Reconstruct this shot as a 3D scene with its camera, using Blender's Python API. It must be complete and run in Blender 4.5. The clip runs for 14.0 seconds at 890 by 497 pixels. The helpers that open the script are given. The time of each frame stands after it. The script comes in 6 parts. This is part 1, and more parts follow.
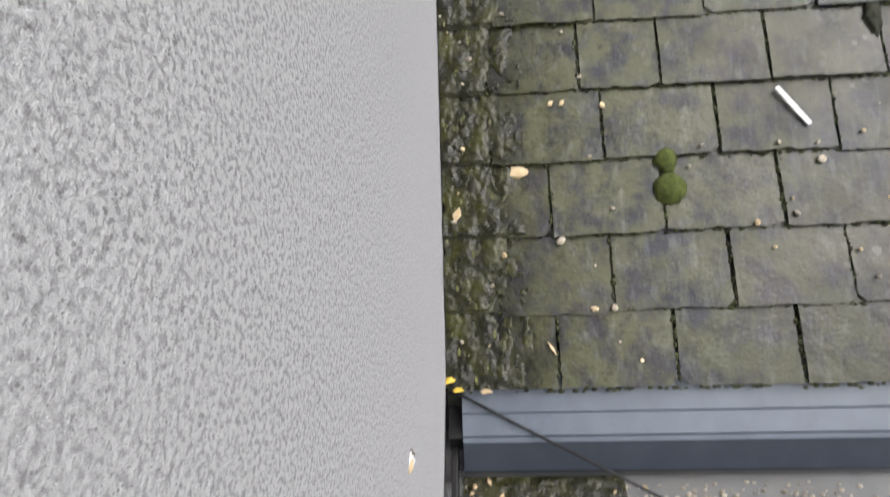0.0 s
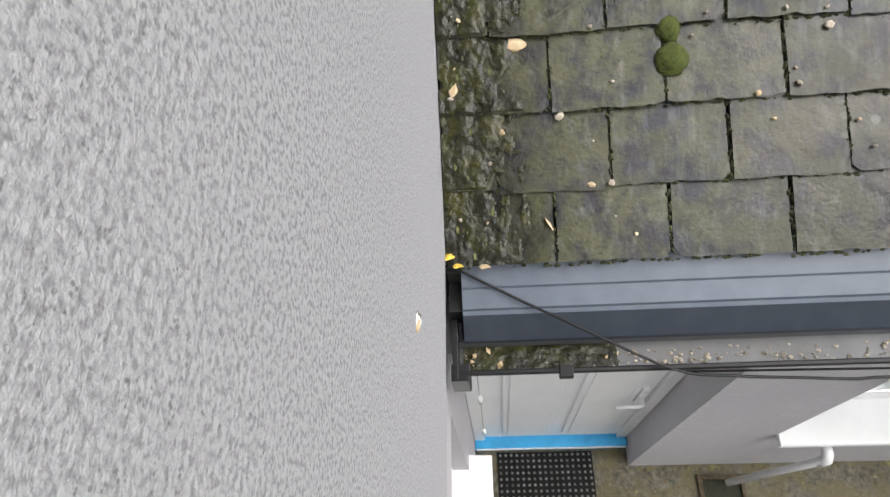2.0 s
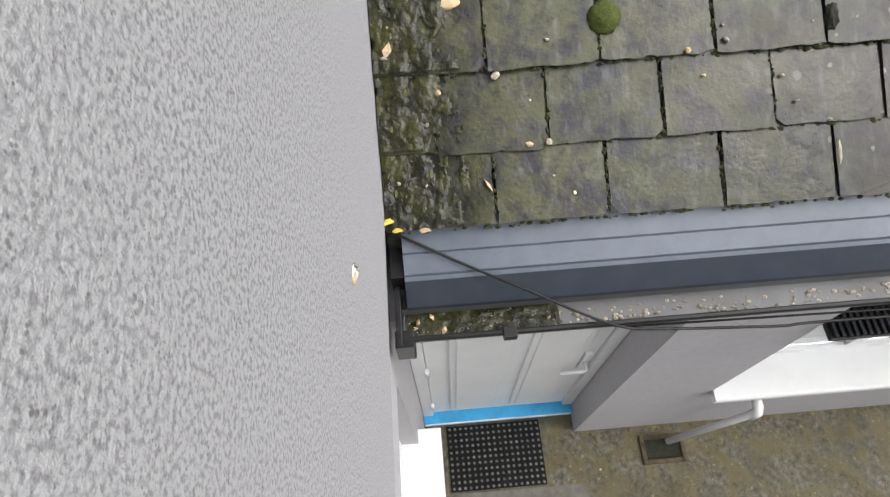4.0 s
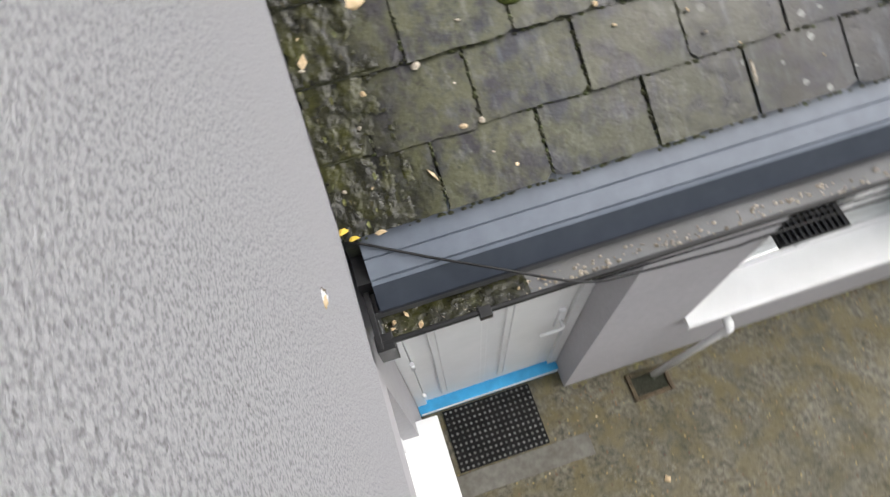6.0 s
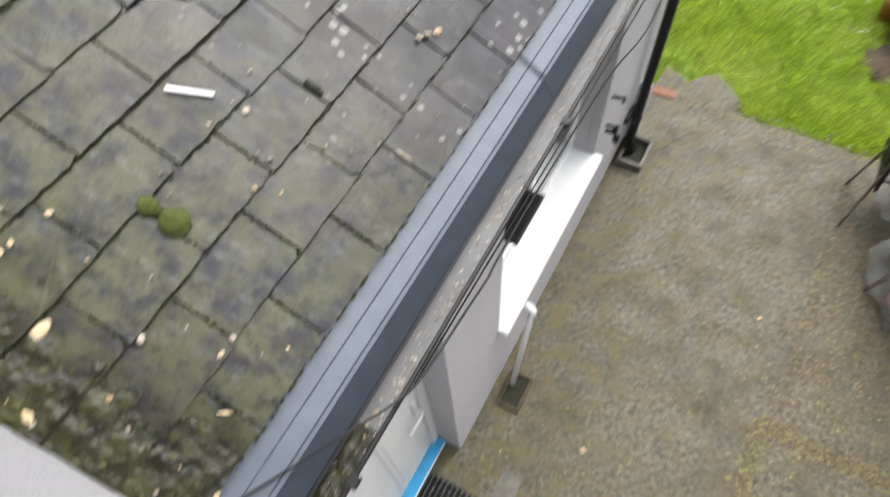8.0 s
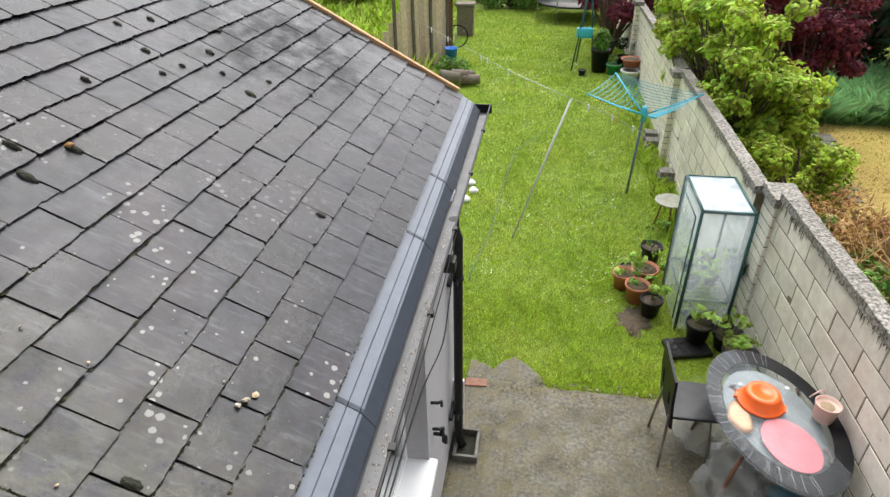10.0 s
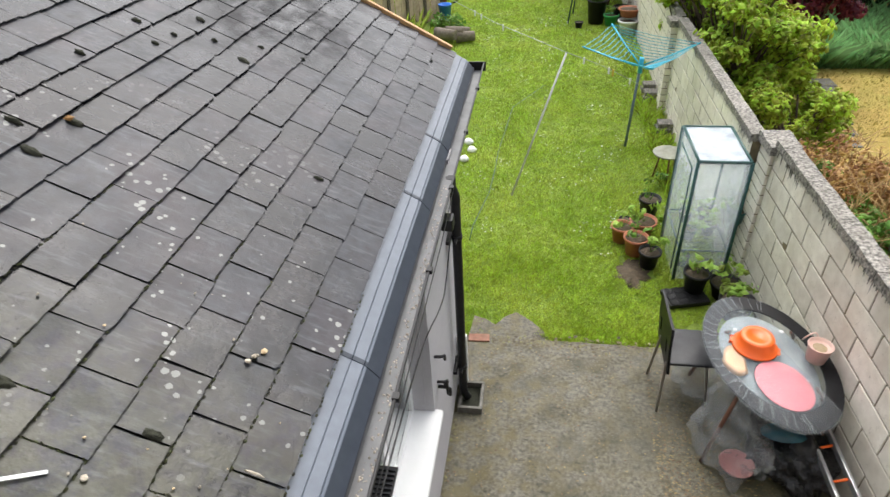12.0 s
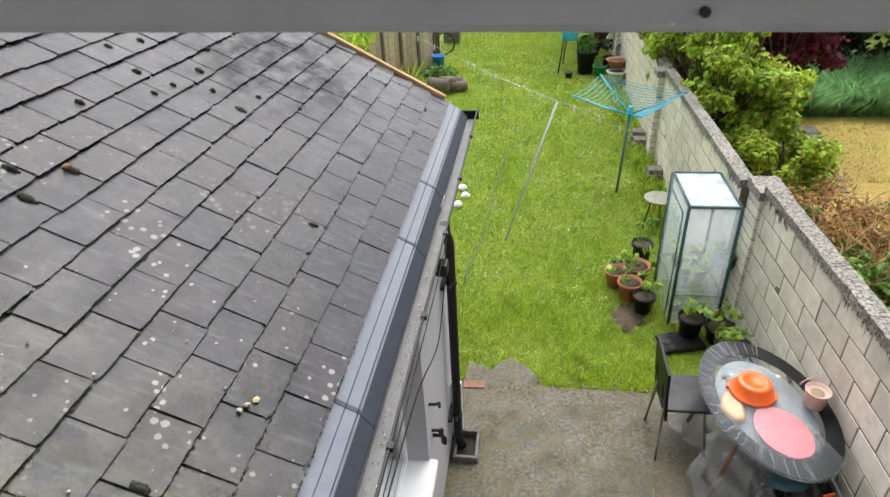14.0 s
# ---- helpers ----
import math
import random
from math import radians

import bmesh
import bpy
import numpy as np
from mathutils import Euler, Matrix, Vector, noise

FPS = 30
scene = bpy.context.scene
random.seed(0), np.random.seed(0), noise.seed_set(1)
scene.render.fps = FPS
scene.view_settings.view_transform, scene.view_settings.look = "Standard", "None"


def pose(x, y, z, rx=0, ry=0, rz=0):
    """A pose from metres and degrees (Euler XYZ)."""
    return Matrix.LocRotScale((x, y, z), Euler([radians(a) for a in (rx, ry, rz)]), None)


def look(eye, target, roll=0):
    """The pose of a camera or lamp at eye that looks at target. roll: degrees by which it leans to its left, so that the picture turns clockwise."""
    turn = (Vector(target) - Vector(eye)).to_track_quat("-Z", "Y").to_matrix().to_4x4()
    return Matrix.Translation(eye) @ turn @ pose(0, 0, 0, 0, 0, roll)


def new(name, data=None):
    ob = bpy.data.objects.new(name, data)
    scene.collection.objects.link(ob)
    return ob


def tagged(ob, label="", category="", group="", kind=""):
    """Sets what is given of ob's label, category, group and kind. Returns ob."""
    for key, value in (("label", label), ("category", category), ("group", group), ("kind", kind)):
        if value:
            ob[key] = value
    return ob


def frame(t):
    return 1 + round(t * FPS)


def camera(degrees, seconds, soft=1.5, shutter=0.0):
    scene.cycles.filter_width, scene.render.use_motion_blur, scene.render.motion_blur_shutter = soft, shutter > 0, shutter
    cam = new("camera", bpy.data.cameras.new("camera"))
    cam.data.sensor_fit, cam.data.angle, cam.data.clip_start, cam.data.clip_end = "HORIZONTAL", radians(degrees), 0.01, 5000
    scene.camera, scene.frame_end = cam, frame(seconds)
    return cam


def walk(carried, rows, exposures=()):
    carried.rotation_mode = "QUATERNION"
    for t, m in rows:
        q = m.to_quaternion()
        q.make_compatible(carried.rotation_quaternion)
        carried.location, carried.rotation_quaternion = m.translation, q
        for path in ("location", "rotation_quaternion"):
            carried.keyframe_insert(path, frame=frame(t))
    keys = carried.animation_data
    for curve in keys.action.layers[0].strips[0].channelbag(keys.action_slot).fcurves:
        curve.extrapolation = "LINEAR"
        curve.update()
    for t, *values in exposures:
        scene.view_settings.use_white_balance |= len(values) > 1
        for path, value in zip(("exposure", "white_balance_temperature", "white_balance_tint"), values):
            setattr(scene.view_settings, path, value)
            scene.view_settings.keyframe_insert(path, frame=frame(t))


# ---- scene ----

# camera and its walk
cam = camera(73.18, 14.0, soft=1.35, shutter=0.45)
walk(cam, [
    (0, pose(0.667, 0.123, 3.906, 38.31, 4.70, 90.91)),
    (0.5, pose(0.657, 0.129, 3.920, 31.84, 6.27, 89.42)),
    (1, pose(0.688, 0.124, 3.909, 30.65, 6.00, 87.15)),
    (1.5, pose(0.694, 0.120, 3.898, 30.07, 5.91, 87.82)),
    (2, pose(0.703, 0.108, 3.894, 28.03, 4.73, 89.57)),
    (2.5, pose(0.706, 0.106, 3.883, 26.24, 5.18, 88.46)),
    (3, pose(0.731, 0.117, 3.862, 25.03, 2.67, 86.60)),
    (5.5, pose(0.739, 0.111, 3.839, 26.91, 0.33, 83.28)),
    (6, pose(0.718, 0.112, 3.864, 24.30, 2.59, 72.22)),
    (6.5, pose(0.715, 0.117, 3.877, 22.65, 4.12, 58.80)),
    (7, pose(0.719, 0.134, 3.902, 22.47, 5.77, 51.58)),
    (7.5, pose(0.704, 0.183, 3.944, 22.55, 5.21, 40.50)),
    (8, pose(0.685, 0.226, 4.035, 30.36, 3.19, 29.11)),
    (8.5, pose(0.680, 0.277, 4.154, 43.18, -0.86, 20.70)),
    (9, pose(0.709, 0.218, 4.222, 50.63, 0.99, 14.88)),
    (9.2, pose(0.723, 0.218, 4.242, 52.96, -0.03, 12.87)),
    (11.3, pose(0.738, 0.127, 4.250, 59.76, 1.34, 6.56)),
    (11.5, pose(0.743, 0.123, 4.257, 56.90, 0.19, 7.39)),
    (12, pose(0.778, 0.118, 4.276, 54.43, 2.71, 8.08)),
    (12.5, pose(0.778, 0.149, 4.282, 55.32, 6.65, 6.25)),
    (13, pose(0.772, 0.128, 4.285, 56.91, 5.77, 7.78)),
    (13.5, pose(0.769, 0.120, 4.269, 56.80, 2.98, 9.12)),
    (14, pose(0.776, 0.115, 4.281, 58.71, 2.55, 7.49)),
], [(0, 0.5), (6, 0.48), (7.2, 0.62), (8.2, 0.9), (9, 0.84), (11.5, 0.72), (14, 0.72)])

# overcast daylight
world = bpy.data.worlds.new("overcast")
scene.world = world
world.use_nodes = True
wt = world.node_tree
sky = wt.nodes.new("ShaderNodeTexSky")
sky.sky_type = "NISHITA"
sky.sun_disc = False
sky.sun_elevation = radians(59)
sky.sun_rotation = radians(7)
sky.dust_density = 6.0
sky.air_density = 1.0
grey = wt.nodes.new("ShaderNodeHueSaturation")
grey.inputs["Saturation"].default_value = 0.38
wt.links.new(sky.outputs[0], grey.inputs["Color"])
wt.links.new(grey.outputs[0], wt.nodes["Background"].inputs[0])
wt.nodes["Background"].inputs[1].default_value = 0.17
sun_data = bpy.data.lights.new("sun", "SUN")
sun_data.energy = 1.2
sun_data.angle = radians(90)
sun_data.color = (0.98, 0.99, 1.0)
sun = new("sun", sun_data)
sun.matrix_world = look((0.8, 7.6, 11), (0, 1, 0))

# ---- helpers of this scene ----
PITCH = radians(29.28)
CP, SP = math.cos(PITCH), math.sin(PITCH)
ZE = 2.477
rng = random.Random(7)


def on_roof(u, y, h=0.0):
    """A place u metres up the slope from the eave, h above the slope."""
    return Vector((-u * CP + h * SP, y, ZE + u * SP + h * CP))


def slate_top(u):
    """The height of the slates' faces above the slope, u metres up it."""
    return 0.027 - 0.06 * (u % 0.197)


def surf(name, c1, c2, scale=6.0, rough=0.7, bump=0.15, bscale=80.0, c3=None, s3=1.2, amount3=0.5, vary=0.0, metal=0.0,
         rough2=None, spec=0.5, detail=6.0, bdist=0.004, lo=0.3, hi=0.7):
    m = bpy.data.materials.new(name)
    m.use_nodes = True
    nt = m.node_tree
    b = nt.nodes["Principled BSDF"]
    geo = nt.nodes.new("ShaderNodeNewGeometry")

    def tex(sc, det=detail, ro=0.6):
        n = nt.nodes.new("ShaderNodeTexNoise")
        n.inputs["Scale"].default_value, n.inputs["Detail"].default_value, n.inputs["Roughness"].default_value = sc, det, ro
        nt.links.new(geo.outputs["Position"], n.inputs["Vector"])
        return n

    def mix(fac, a, c):
        n = nt.nodes.new("ShaderNodeMix")
        n.data_type = "RGBA"
        for sock, val in ((n.inputs[0], fac), (n.inputs[6], a), (n.inputs[7], c)):
            if isinstance(val, (tuple, float, int)):
                sock.default_value = (*val, 1) if isinstance(val, tuple) else val
            else:
                nt.links.new(val, sock)
        return n.outputs[2]

    def ramp(src, lo, hi):
        n = nt.nodes.new("ShaderNodeMapRange")
        n.inputs[1].default_value, n.inputs[2].default_value = lo, hi
        nt.links.new(src, n.inputs[0])
        return n.outputs[0]

    col = mix(ramp(tex(scale).outputs[0], lo, hi), c1, c2)
    if c3:
        n = nt.nodes.new("ShaderNodeMath")
        n.operation = "MULTIPLY"
        n.inputs[1].default_value = amount3
        nt.links.new(ramp(tex(s3).outputs[0], 0.45, 0.65), n.inputs[0])
        col = mix(n.outputs[0], col, c3)
    if vary:
        info = nt.nodes.new("ShaderNodeObjectInfo")
        hsv = nt.nodes.new("ShaderNodeHueSaturation")
        nt.links.new(col, hsv.inputs["Color"])
        r = nt.nodes.new("ShaderNodeMapRange")
        r.inputs[3].default_value, r.inputs[4].default_value = 1 - vary, 1 + vary
        nt.links.new(info.outputs["Random"], r.inputs[0])
        nt.links.new(r.outputs[0], hsv.inputs["Value"])
        col = hsv.outputs[0]
    nt.links.new(col, b.inputs["Base Color"])
    b.inputs["Roughness"].default_value = rough
    b.inputs["Metallic"].default_value = metal
    b.inputs["Specular IOR Level"].default_value = spec
    if rough2 is not None:
        rr = nt.nodes.new("ShaderNodeMapRange")
        rr.inputs[1].default_value, rr.inputs[2].default_value = 0.35, 0.65
        rr.inputs[3].default_value, rr.inputs[4].default_value = rough, rough2
        nt.links.new(tex(s3 * 2.3).outputs[0], rr.inputs[0])
        nt.links.new(rr.outputs[0], b.inputs["Roughness"])
    if bump:
        bp = nt.nodes.new("ShaderNodeBump")
        bp.inputs["Strength"].default_value = bump
        bp.inputs["Distance"].default_value = bdist
        nt.links.new(tex(bscale, 4).outputs[0], bp.inputs["Height"])
        nt.links.new(bp.outputs[0], b.inputs["Normal"])
    return m


def island_vary(m, lo, hi, hue=0.0):
    """Varies the brightness of a material from piece to piece of one mesh."""
    nt = m.node_tree
    b = nt.nodes["Principled BSDF"]
    src = b.inputs["Base Color"].links[0].from_socket
    geo = nt.nodes.new("ShaderNodeNewGeometry")
    r = nt.nodes.new("ShaderNodeMapRange")
    r.inputs[3].default_value, r.inputs[4].default_value = lo, hi
    nt.links.new(geo.outputs["Random Per Island"], r.inputs[0])
    h = nt.nodes.new("ShaderNodeHueSaturation")
    nt.links.new(src, h.inputs["Color"])
    nt.links.new(r.outputs[0], h.inputs["Value"])
    if hue:
        r2 = nt.nodes.new("ShaderNodeMapRange")
        r2.inputs[3].default_value, r2.inputs[4].default_value = 0.5 - hue, 0.5 + hue
        nt.links.new(geo.outputs["Random Per Island"], r2.inputs[0])
        nt.links.new(r2.outputs[0], h.inputs["Hue"])
    nt.links.new(h.outputs[0], b.inputs["Base Color"])
    return m


def box(bm, x0, x1, y0, y1, z0, z1, bevel=0.0, m=None):
    r = bmesh.ops.create_cube(bm, size=1.0)
    vs = r["verts"]
    for v in vs:
        v.co = Vector((x0 + (v.co.x + 0.5) * (x1 - x0), y0 + (v.co.y + 0.5) * (y1 - y0), z0 + (v.co.z + 0.5) * (z1 - z0)))
    if m is not None:
        for v in vs:
            v.co = m @ v.co
    if bevel:
        es = list({e for v in vs for e in v.link_edges})
        bmesh.ops.bevel(bm, geom=es, offset=bevel, segments=2, affect="EDGES", profile=0.6)
    return bm


def tube(bm, pts, r0, r1=None, seg=10, caps=True):
    """A round bar along points, from radius r0 to r1."""
    pts = [Vector(p) for p in pts]
    r1 = r0 if r1 is None else r1
    rings = []
    up = None
    for i, p in enumerate(pts):
        d = (pts[min(i + 1, len(pts) - 1)] - pts[max(i - 1, 0)]).normalized()
        if up is None:
            up = d.orthogonal().normalized()
        up = (up - d * up.dot(d)).normalized()
        side = d.cross(up)
        r = r0 + (r1 - r0) * i / max(1, len(pts) - 1)
        rings.append([bm.verts.new(p + (up * math.cos(a) + side * math.sin(a)) * r)
                      for a in (2 * math.pi * k / seg for k in range(seg))])
    for a, b in zip(rings, rings[1:]):
        for k in range(seg):
            f = bm.faces.new((a[k], a[(k + 1) % seg], b[(k + 1) % seg], b[k]))
            f.smooth = True
    if caps:
        bm.faces.new(rings[0][::-1])
        bm.faces.new(rings[-1])
    return bm


def lathe(bm, prof, m=None, seg=24, sx=1.0, sy=1.0):
    """A turned body from a profile of (radius, height)."""
    rings = []
    for r, z in prof:
        ring = []
        for k in range(seg):
            a = 2 * math.pi * k / seg
            p = Vector((r * math.cos(a) * sx, r * math.sin(a) * sy, z))
            ring.append(bm.verts.new(m @ p if m else p))
        rings.append(ring)
    for a, b in zip(rings, rings[1:]):
        for k in range(seg):
            f = bm.faces.new((a[k], a[(k + 1) % seg], b[(k + 1) % seg], b[k]))
            f.smooth = True
    bm.faces.new(rings[0][::-1])
    bm.faces.new(rings[-1])
    return bm


def extrude_profile(bm, prof, y0, y1, closed=True):
    """A profile of (x, z), drawn along y."""
    a = [bm.verts.new((x, y0, z)) for x, z in prof]
    b = [bm.verts.new((x, y1, z)) for x, z in prof]
    n = len(prof)
    for k in range(n if closed else n - 1):
        bm.faces.new((a[k], a[(k + 1) % n], b[(k + 1) % n], b[k]))
    if closed:
        bm.faces.new(a[::-1])
        bm.faces.new(b)
    bmesh.ops.recalc_face_normals(bm, faces=bm.faces[:])
    return bm


def sheet_profile(prof, t):
    """A thin closed outline, t thick, along an open line of (x, z)."""
    off = []
    for i, (x, z) in enumerate(prof):
        x0, z0 = prof[max(i - 1, 0)]
        x1, z1 = prof[min(i + 1, len(prof) - 1)]
        d = Vector((x1 - x0, z1 - z0)).normalized()
        off.append((x + d.y * t, z - d.x * t))
    return list(prof) + off[::-1]


def part(name, bm, material, parent=None, label="", smooth=False):
    me = bpy.data.meshes.new(name)
    bm.to_mesh(me)
    bm.free()
    me.materials.append(material)
    if smooth:
        me.shade_smooth()
    ob = new(name, me)
    if parent is not None:
        ob.parent = parent
        if parent.data is None:
            ob.matrix_parent_inverse = Matrix.Translation(parent.location).inverted()
    if label:
        ob["label"] = label
    return ob


def raw(name, verts, faces, material, parent=None):
    me = bpy.data.meshes.new(name)
    me.from_pydata(verts, [], faces)
    me.materials.append(material)
    ob = new(name, me)
    if parent is not None:
        ob.parent = parent
        if parent.data is None:
            ob.matrix_parent_inverse = Matrix.Translation(parent.location).inverted()
    return ob


def thing(name, label, category, group="", kind="", at=(0, 0, 0)):
    ob = new(name)
    ob.empty_display_size = 0.1
    ob.location = at
    return tagged(ob, label, category, group, kind)


def BM():
    return bmesh.new()


def setting(name, bm, material, label, category):
    return tagged(part(name, bm, material), label, category, "", "structure")


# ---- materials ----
# Shade in the render's hollows is put into its darker tone.
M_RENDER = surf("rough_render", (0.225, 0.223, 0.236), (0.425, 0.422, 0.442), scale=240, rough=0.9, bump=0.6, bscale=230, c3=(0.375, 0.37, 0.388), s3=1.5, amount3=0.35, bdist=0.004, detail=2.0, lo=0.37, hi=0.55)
M_PAINT = surf("grey_masonry_paint", (0.40, 0.392, 0.41), (0.46, 0.45, 0.468), scale=30, rough=0.75, bump=0.25, bscale=260, c3=(0.37, 0.362, 0.375), s3=1.6, bdist=0.002)


def speckle(m, scale, size, col, amount):
    """Small spots of one colour scattered over a surface."""
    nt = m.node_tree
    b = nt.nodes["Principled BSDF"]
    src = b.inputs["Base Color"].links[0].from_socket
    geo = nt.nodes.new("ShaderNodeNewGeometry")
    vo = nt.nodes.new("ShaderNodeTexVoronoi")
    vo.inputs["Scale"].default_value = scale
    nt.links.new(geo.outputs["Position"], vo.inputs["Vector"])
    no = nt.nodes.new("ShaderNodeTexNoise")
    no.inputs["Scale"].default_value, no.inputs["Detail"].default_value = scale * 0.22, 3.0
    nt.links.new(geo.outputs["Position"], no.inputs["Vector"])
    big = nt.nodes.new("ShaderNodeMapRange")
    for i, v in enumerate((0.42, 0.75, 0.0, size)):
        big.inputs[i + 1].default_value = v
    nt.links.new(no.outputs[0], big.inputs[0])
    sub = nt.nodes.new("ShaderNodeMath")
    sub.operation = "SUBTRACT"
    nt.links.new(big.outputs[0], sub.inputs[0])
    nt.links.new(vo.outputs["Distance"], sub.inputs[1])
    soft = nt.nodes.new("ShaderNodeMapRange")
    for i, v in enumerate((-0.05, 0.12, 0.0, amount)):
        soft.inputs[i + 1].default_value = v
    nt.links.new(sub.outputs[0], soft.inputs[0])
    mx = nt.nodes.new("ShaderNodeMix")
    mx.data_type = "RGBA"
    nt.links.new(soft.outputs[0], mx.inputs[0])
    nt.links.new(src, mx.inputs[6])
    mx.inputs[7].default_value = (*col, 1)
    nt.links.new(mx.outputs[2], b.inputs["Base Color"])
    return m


# Dark spots colour the render's hollows with the shade and dirt they hold.
speckle(M_RENDER, 330, 0.5, (0.14, 0.135, 0.14), 0.7)


def slate_material():
    """Riven slate: layered grain, wet sheen, green algae near the house, lichen spots, a black stain."""
    m = surf("slate", (0.004, 0.0047, 0.007), (0.019, 0.0212, 0.0285), scale=16, rough=0.15, rough2=0.34, bump=0.0, c3=(0.03, 0.0225, 0.026), s3=2.6, amount3=0.5, vary=0.6, spec=0.28)
    nt = m.node_tree
    b = nt.nodes["Principled BSDF"]
    geo = nt.nodes.new("ShaderNodeNewGeometry")
    sep = nt.nodes.new("ShaderNodeSeparateXYZ")
    nt.links.new(geo.outputs["Position"], sep.inputs[0])

    def math_(op, a, c=None):
        n = nt.nodes.new("ShaderNodeMath")
        n.operation = op
        for i, v in enumerate((a, c)):
            if v is None:
                continue
            if isinstance(v, (int, float)):
                n.inputs[i].default_value = v
            else:
                nt.links.new(v, n.inputs[i])
        return n.outputs[0]

    def rng_(src, lo, hi, a=0.0, c=1.0):
        n = nt.nodes.new("ShaderNodeMapRange")
        for i, v in enumerate((lo, hi, a, c)):
            n.inputs[i + 1].default_value = v
        nt.links.new(src, n.inputs[0])
        return n.outputs[0]

    def tex(sc, det=5.0, stretch=None):
        n = nt.nodes.new("ShaderNodeTexNoise")
        n.inputs["Scale"].default_value, n.inputs["Detail"].default_value, n.inputs["Roughness"].default_value = sc, det, 0.62
        src = geo.outputs["Position"]
        if stretch:
            mp = nt.nodes.new("ShaderNodeMapping")
            mp.inputs["Scale"].default_value = stretch
            nt.links.new(src, mp.inputs[0])
            src = mp.outputs[0]
        nt.links.new(src, n.inputs["Vector"])
        return n.outputs[0]

    def mix(fac, a, c):
        n = nt.nodes.new("ShaderNodeMix")
        n.data_type = "RGBA"
        nt.links.new(fac, n.inputs[0])
        nt.links.new(a, n.inputs[6])
        n.inputs[7].default_value = (*c, 1)
        return n.outputs[2]

    col = b.inputs["Base Color"].links[0].from_socket
    # pale mineral bloom in streaks along the grain
    col = mix(math_("MULTIPLY", rng_(tex(26, 8, (0.3, 1.5, 0.3)), 0.53, 0.7), 0.5), col, (0.085, 0.091, 0.104))
    near = rng_(sep.outputs[1], 0.3, 1.7, 1.0, 0.0)
    alg = math_("MULTIPLY", near, rng_(tex(13, 9), 0.38, 0.56))
    col = mix(math_("MULTIPLY", alg, 0.8), col, (0.084, 0.086, 0.038))
    col = mix(math_("MULTIPLY", math_("MULTIPLY", near, rng_(tex(33, 7), 0.56, 0.68)), 0.8), col, (0.01, 0.01, 0.006))
    col = mix(math_("MULTIPLY", math_("MULTIPLY", near, rng_(tex(21, 6, (0.7, 1.3, 1)), 0.55, 0.7)), 0.6), col, (0.14, 0.143, 0.125))
    wet = math_("MULTIPLY", rng_(sep.outputs[1], 0.05, 0.42, 1.0, 0.0), rng_(tex(9, 6), 0.3, 0.52))
    col = mix(math_("MULTIPLY", wet, 0.85), col, (0.016, 0.016, 0.009))
    # lichen
    vo = nt.nodes.new("ShaderNodeTexVoronoi")
    vo.inputs["Scale"].default_value = 19.0
    vo.inputs["Randomness"].default_value = 1.0
    nt.links.new(geo.outputs["Position"], vo.inputs["Vector"])
    size = rng_(tex(2.6, 3), 0.43, 0.68, 0.0, 0.32)
    spot = math_("LESS_THAN", math_("ADD", vo.outputs["Distance"], math_("MULTIPLY", math_("SUBTRACT", tex(75, 5), 0.5), 0.28)), size)
    zone = rng_(sep.outputs[1], 0.9, 1.5)
    zone2 = rng_(sep.outputs[1], 2.0, 3.0, 1.0, 0.12)
    col = mix(math_("MULTIPLY", math_("MULTIPLY", spot, zone), math_("MULTIPLY", zone2, 0.75)), col, (0.27, 0.28, 0.262))
    # black stain high on the far slope
    dx = math_("MULTIPLY", math_("ADD", sep.outputs[0], 1.2), 1.5)
    dy = math_("MULTIPLY", math_("SUBTRACT", sep.outputs[1], 4.7), 0.95)
    dist = math_("ADD", math_("MULTIPLY", dx, dx), math_("MULTIPLY", dy, dy))
    stain = math_("MULTIPLY", rng_(dist, 0.15, 1.3, 1.0, 0.0), rng_(tex(6, 6, (1, 0.6, 1)), 0.36, 0.56))
    col = mix(math_("MULTIPLY", stain, 0.85), col, (0.004, 0.004, 0.005))
    nt.links.new(col, b.inputs["Base Color"])
    nt.links.new(math_("MULTIPLY", math_("SUBTRACT", 1.0, math_("MULTIPLY", stain, 0.75)), 0.28), b.inputs["Specular IOR Level"])
    rough = b.inputs["Roughness"].links[0].from_socket
    info = nt.nodes.new("ShaderNodeObjectInfo")
    rough = math_("ADD", rough, rng_(info.outputs["Random"], 0.0, 1.0, -0.03, 0.16))
    nt.links.new(math_("MAXIMUM", math_("SUBTRACT", rough, math_("MULTIPLY", wet, 0.22)), 0.05), b.inputs["Roughness"])
    hsum = math_("ADD", tex(20, 7, (1, 0.8, 1)), math_("MULTIPLY", tex(90, 4), 0.3))
    bp = nt.nodes.new("ShaderNodeBump")
    bp.inputs["Strength"].default_value, bp.inputs["Distance"].default_value = 0.38, 0.008
    nt.links.new(hsum, bp.inputs["Height"])
    nt.links.new(bp.outputs[0], b.inputs["Normal"])
    return m


M_SLATE = slate_material()
# Dark edge colour holds damp and algae, plus the shade below slate tails.
M_SLATE_EDGE = surf("damp_shaded_edge", (0.006, 0.0065, 0.006), (0.022, 0.023, 0.021), scale=60, rough=0.7, bump=0.4, bscale=160, c3=(0.03, 0.034, 0.014), s3=7, amount3=0.6, spec=0.2)
# One metal in two colours: the steep folds' shade is coloured in.
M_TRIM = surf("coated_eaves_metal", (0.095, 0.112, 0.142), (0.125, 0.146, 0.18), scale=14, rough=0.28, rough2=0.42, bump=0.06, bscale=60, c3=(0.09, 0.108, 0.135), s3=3)
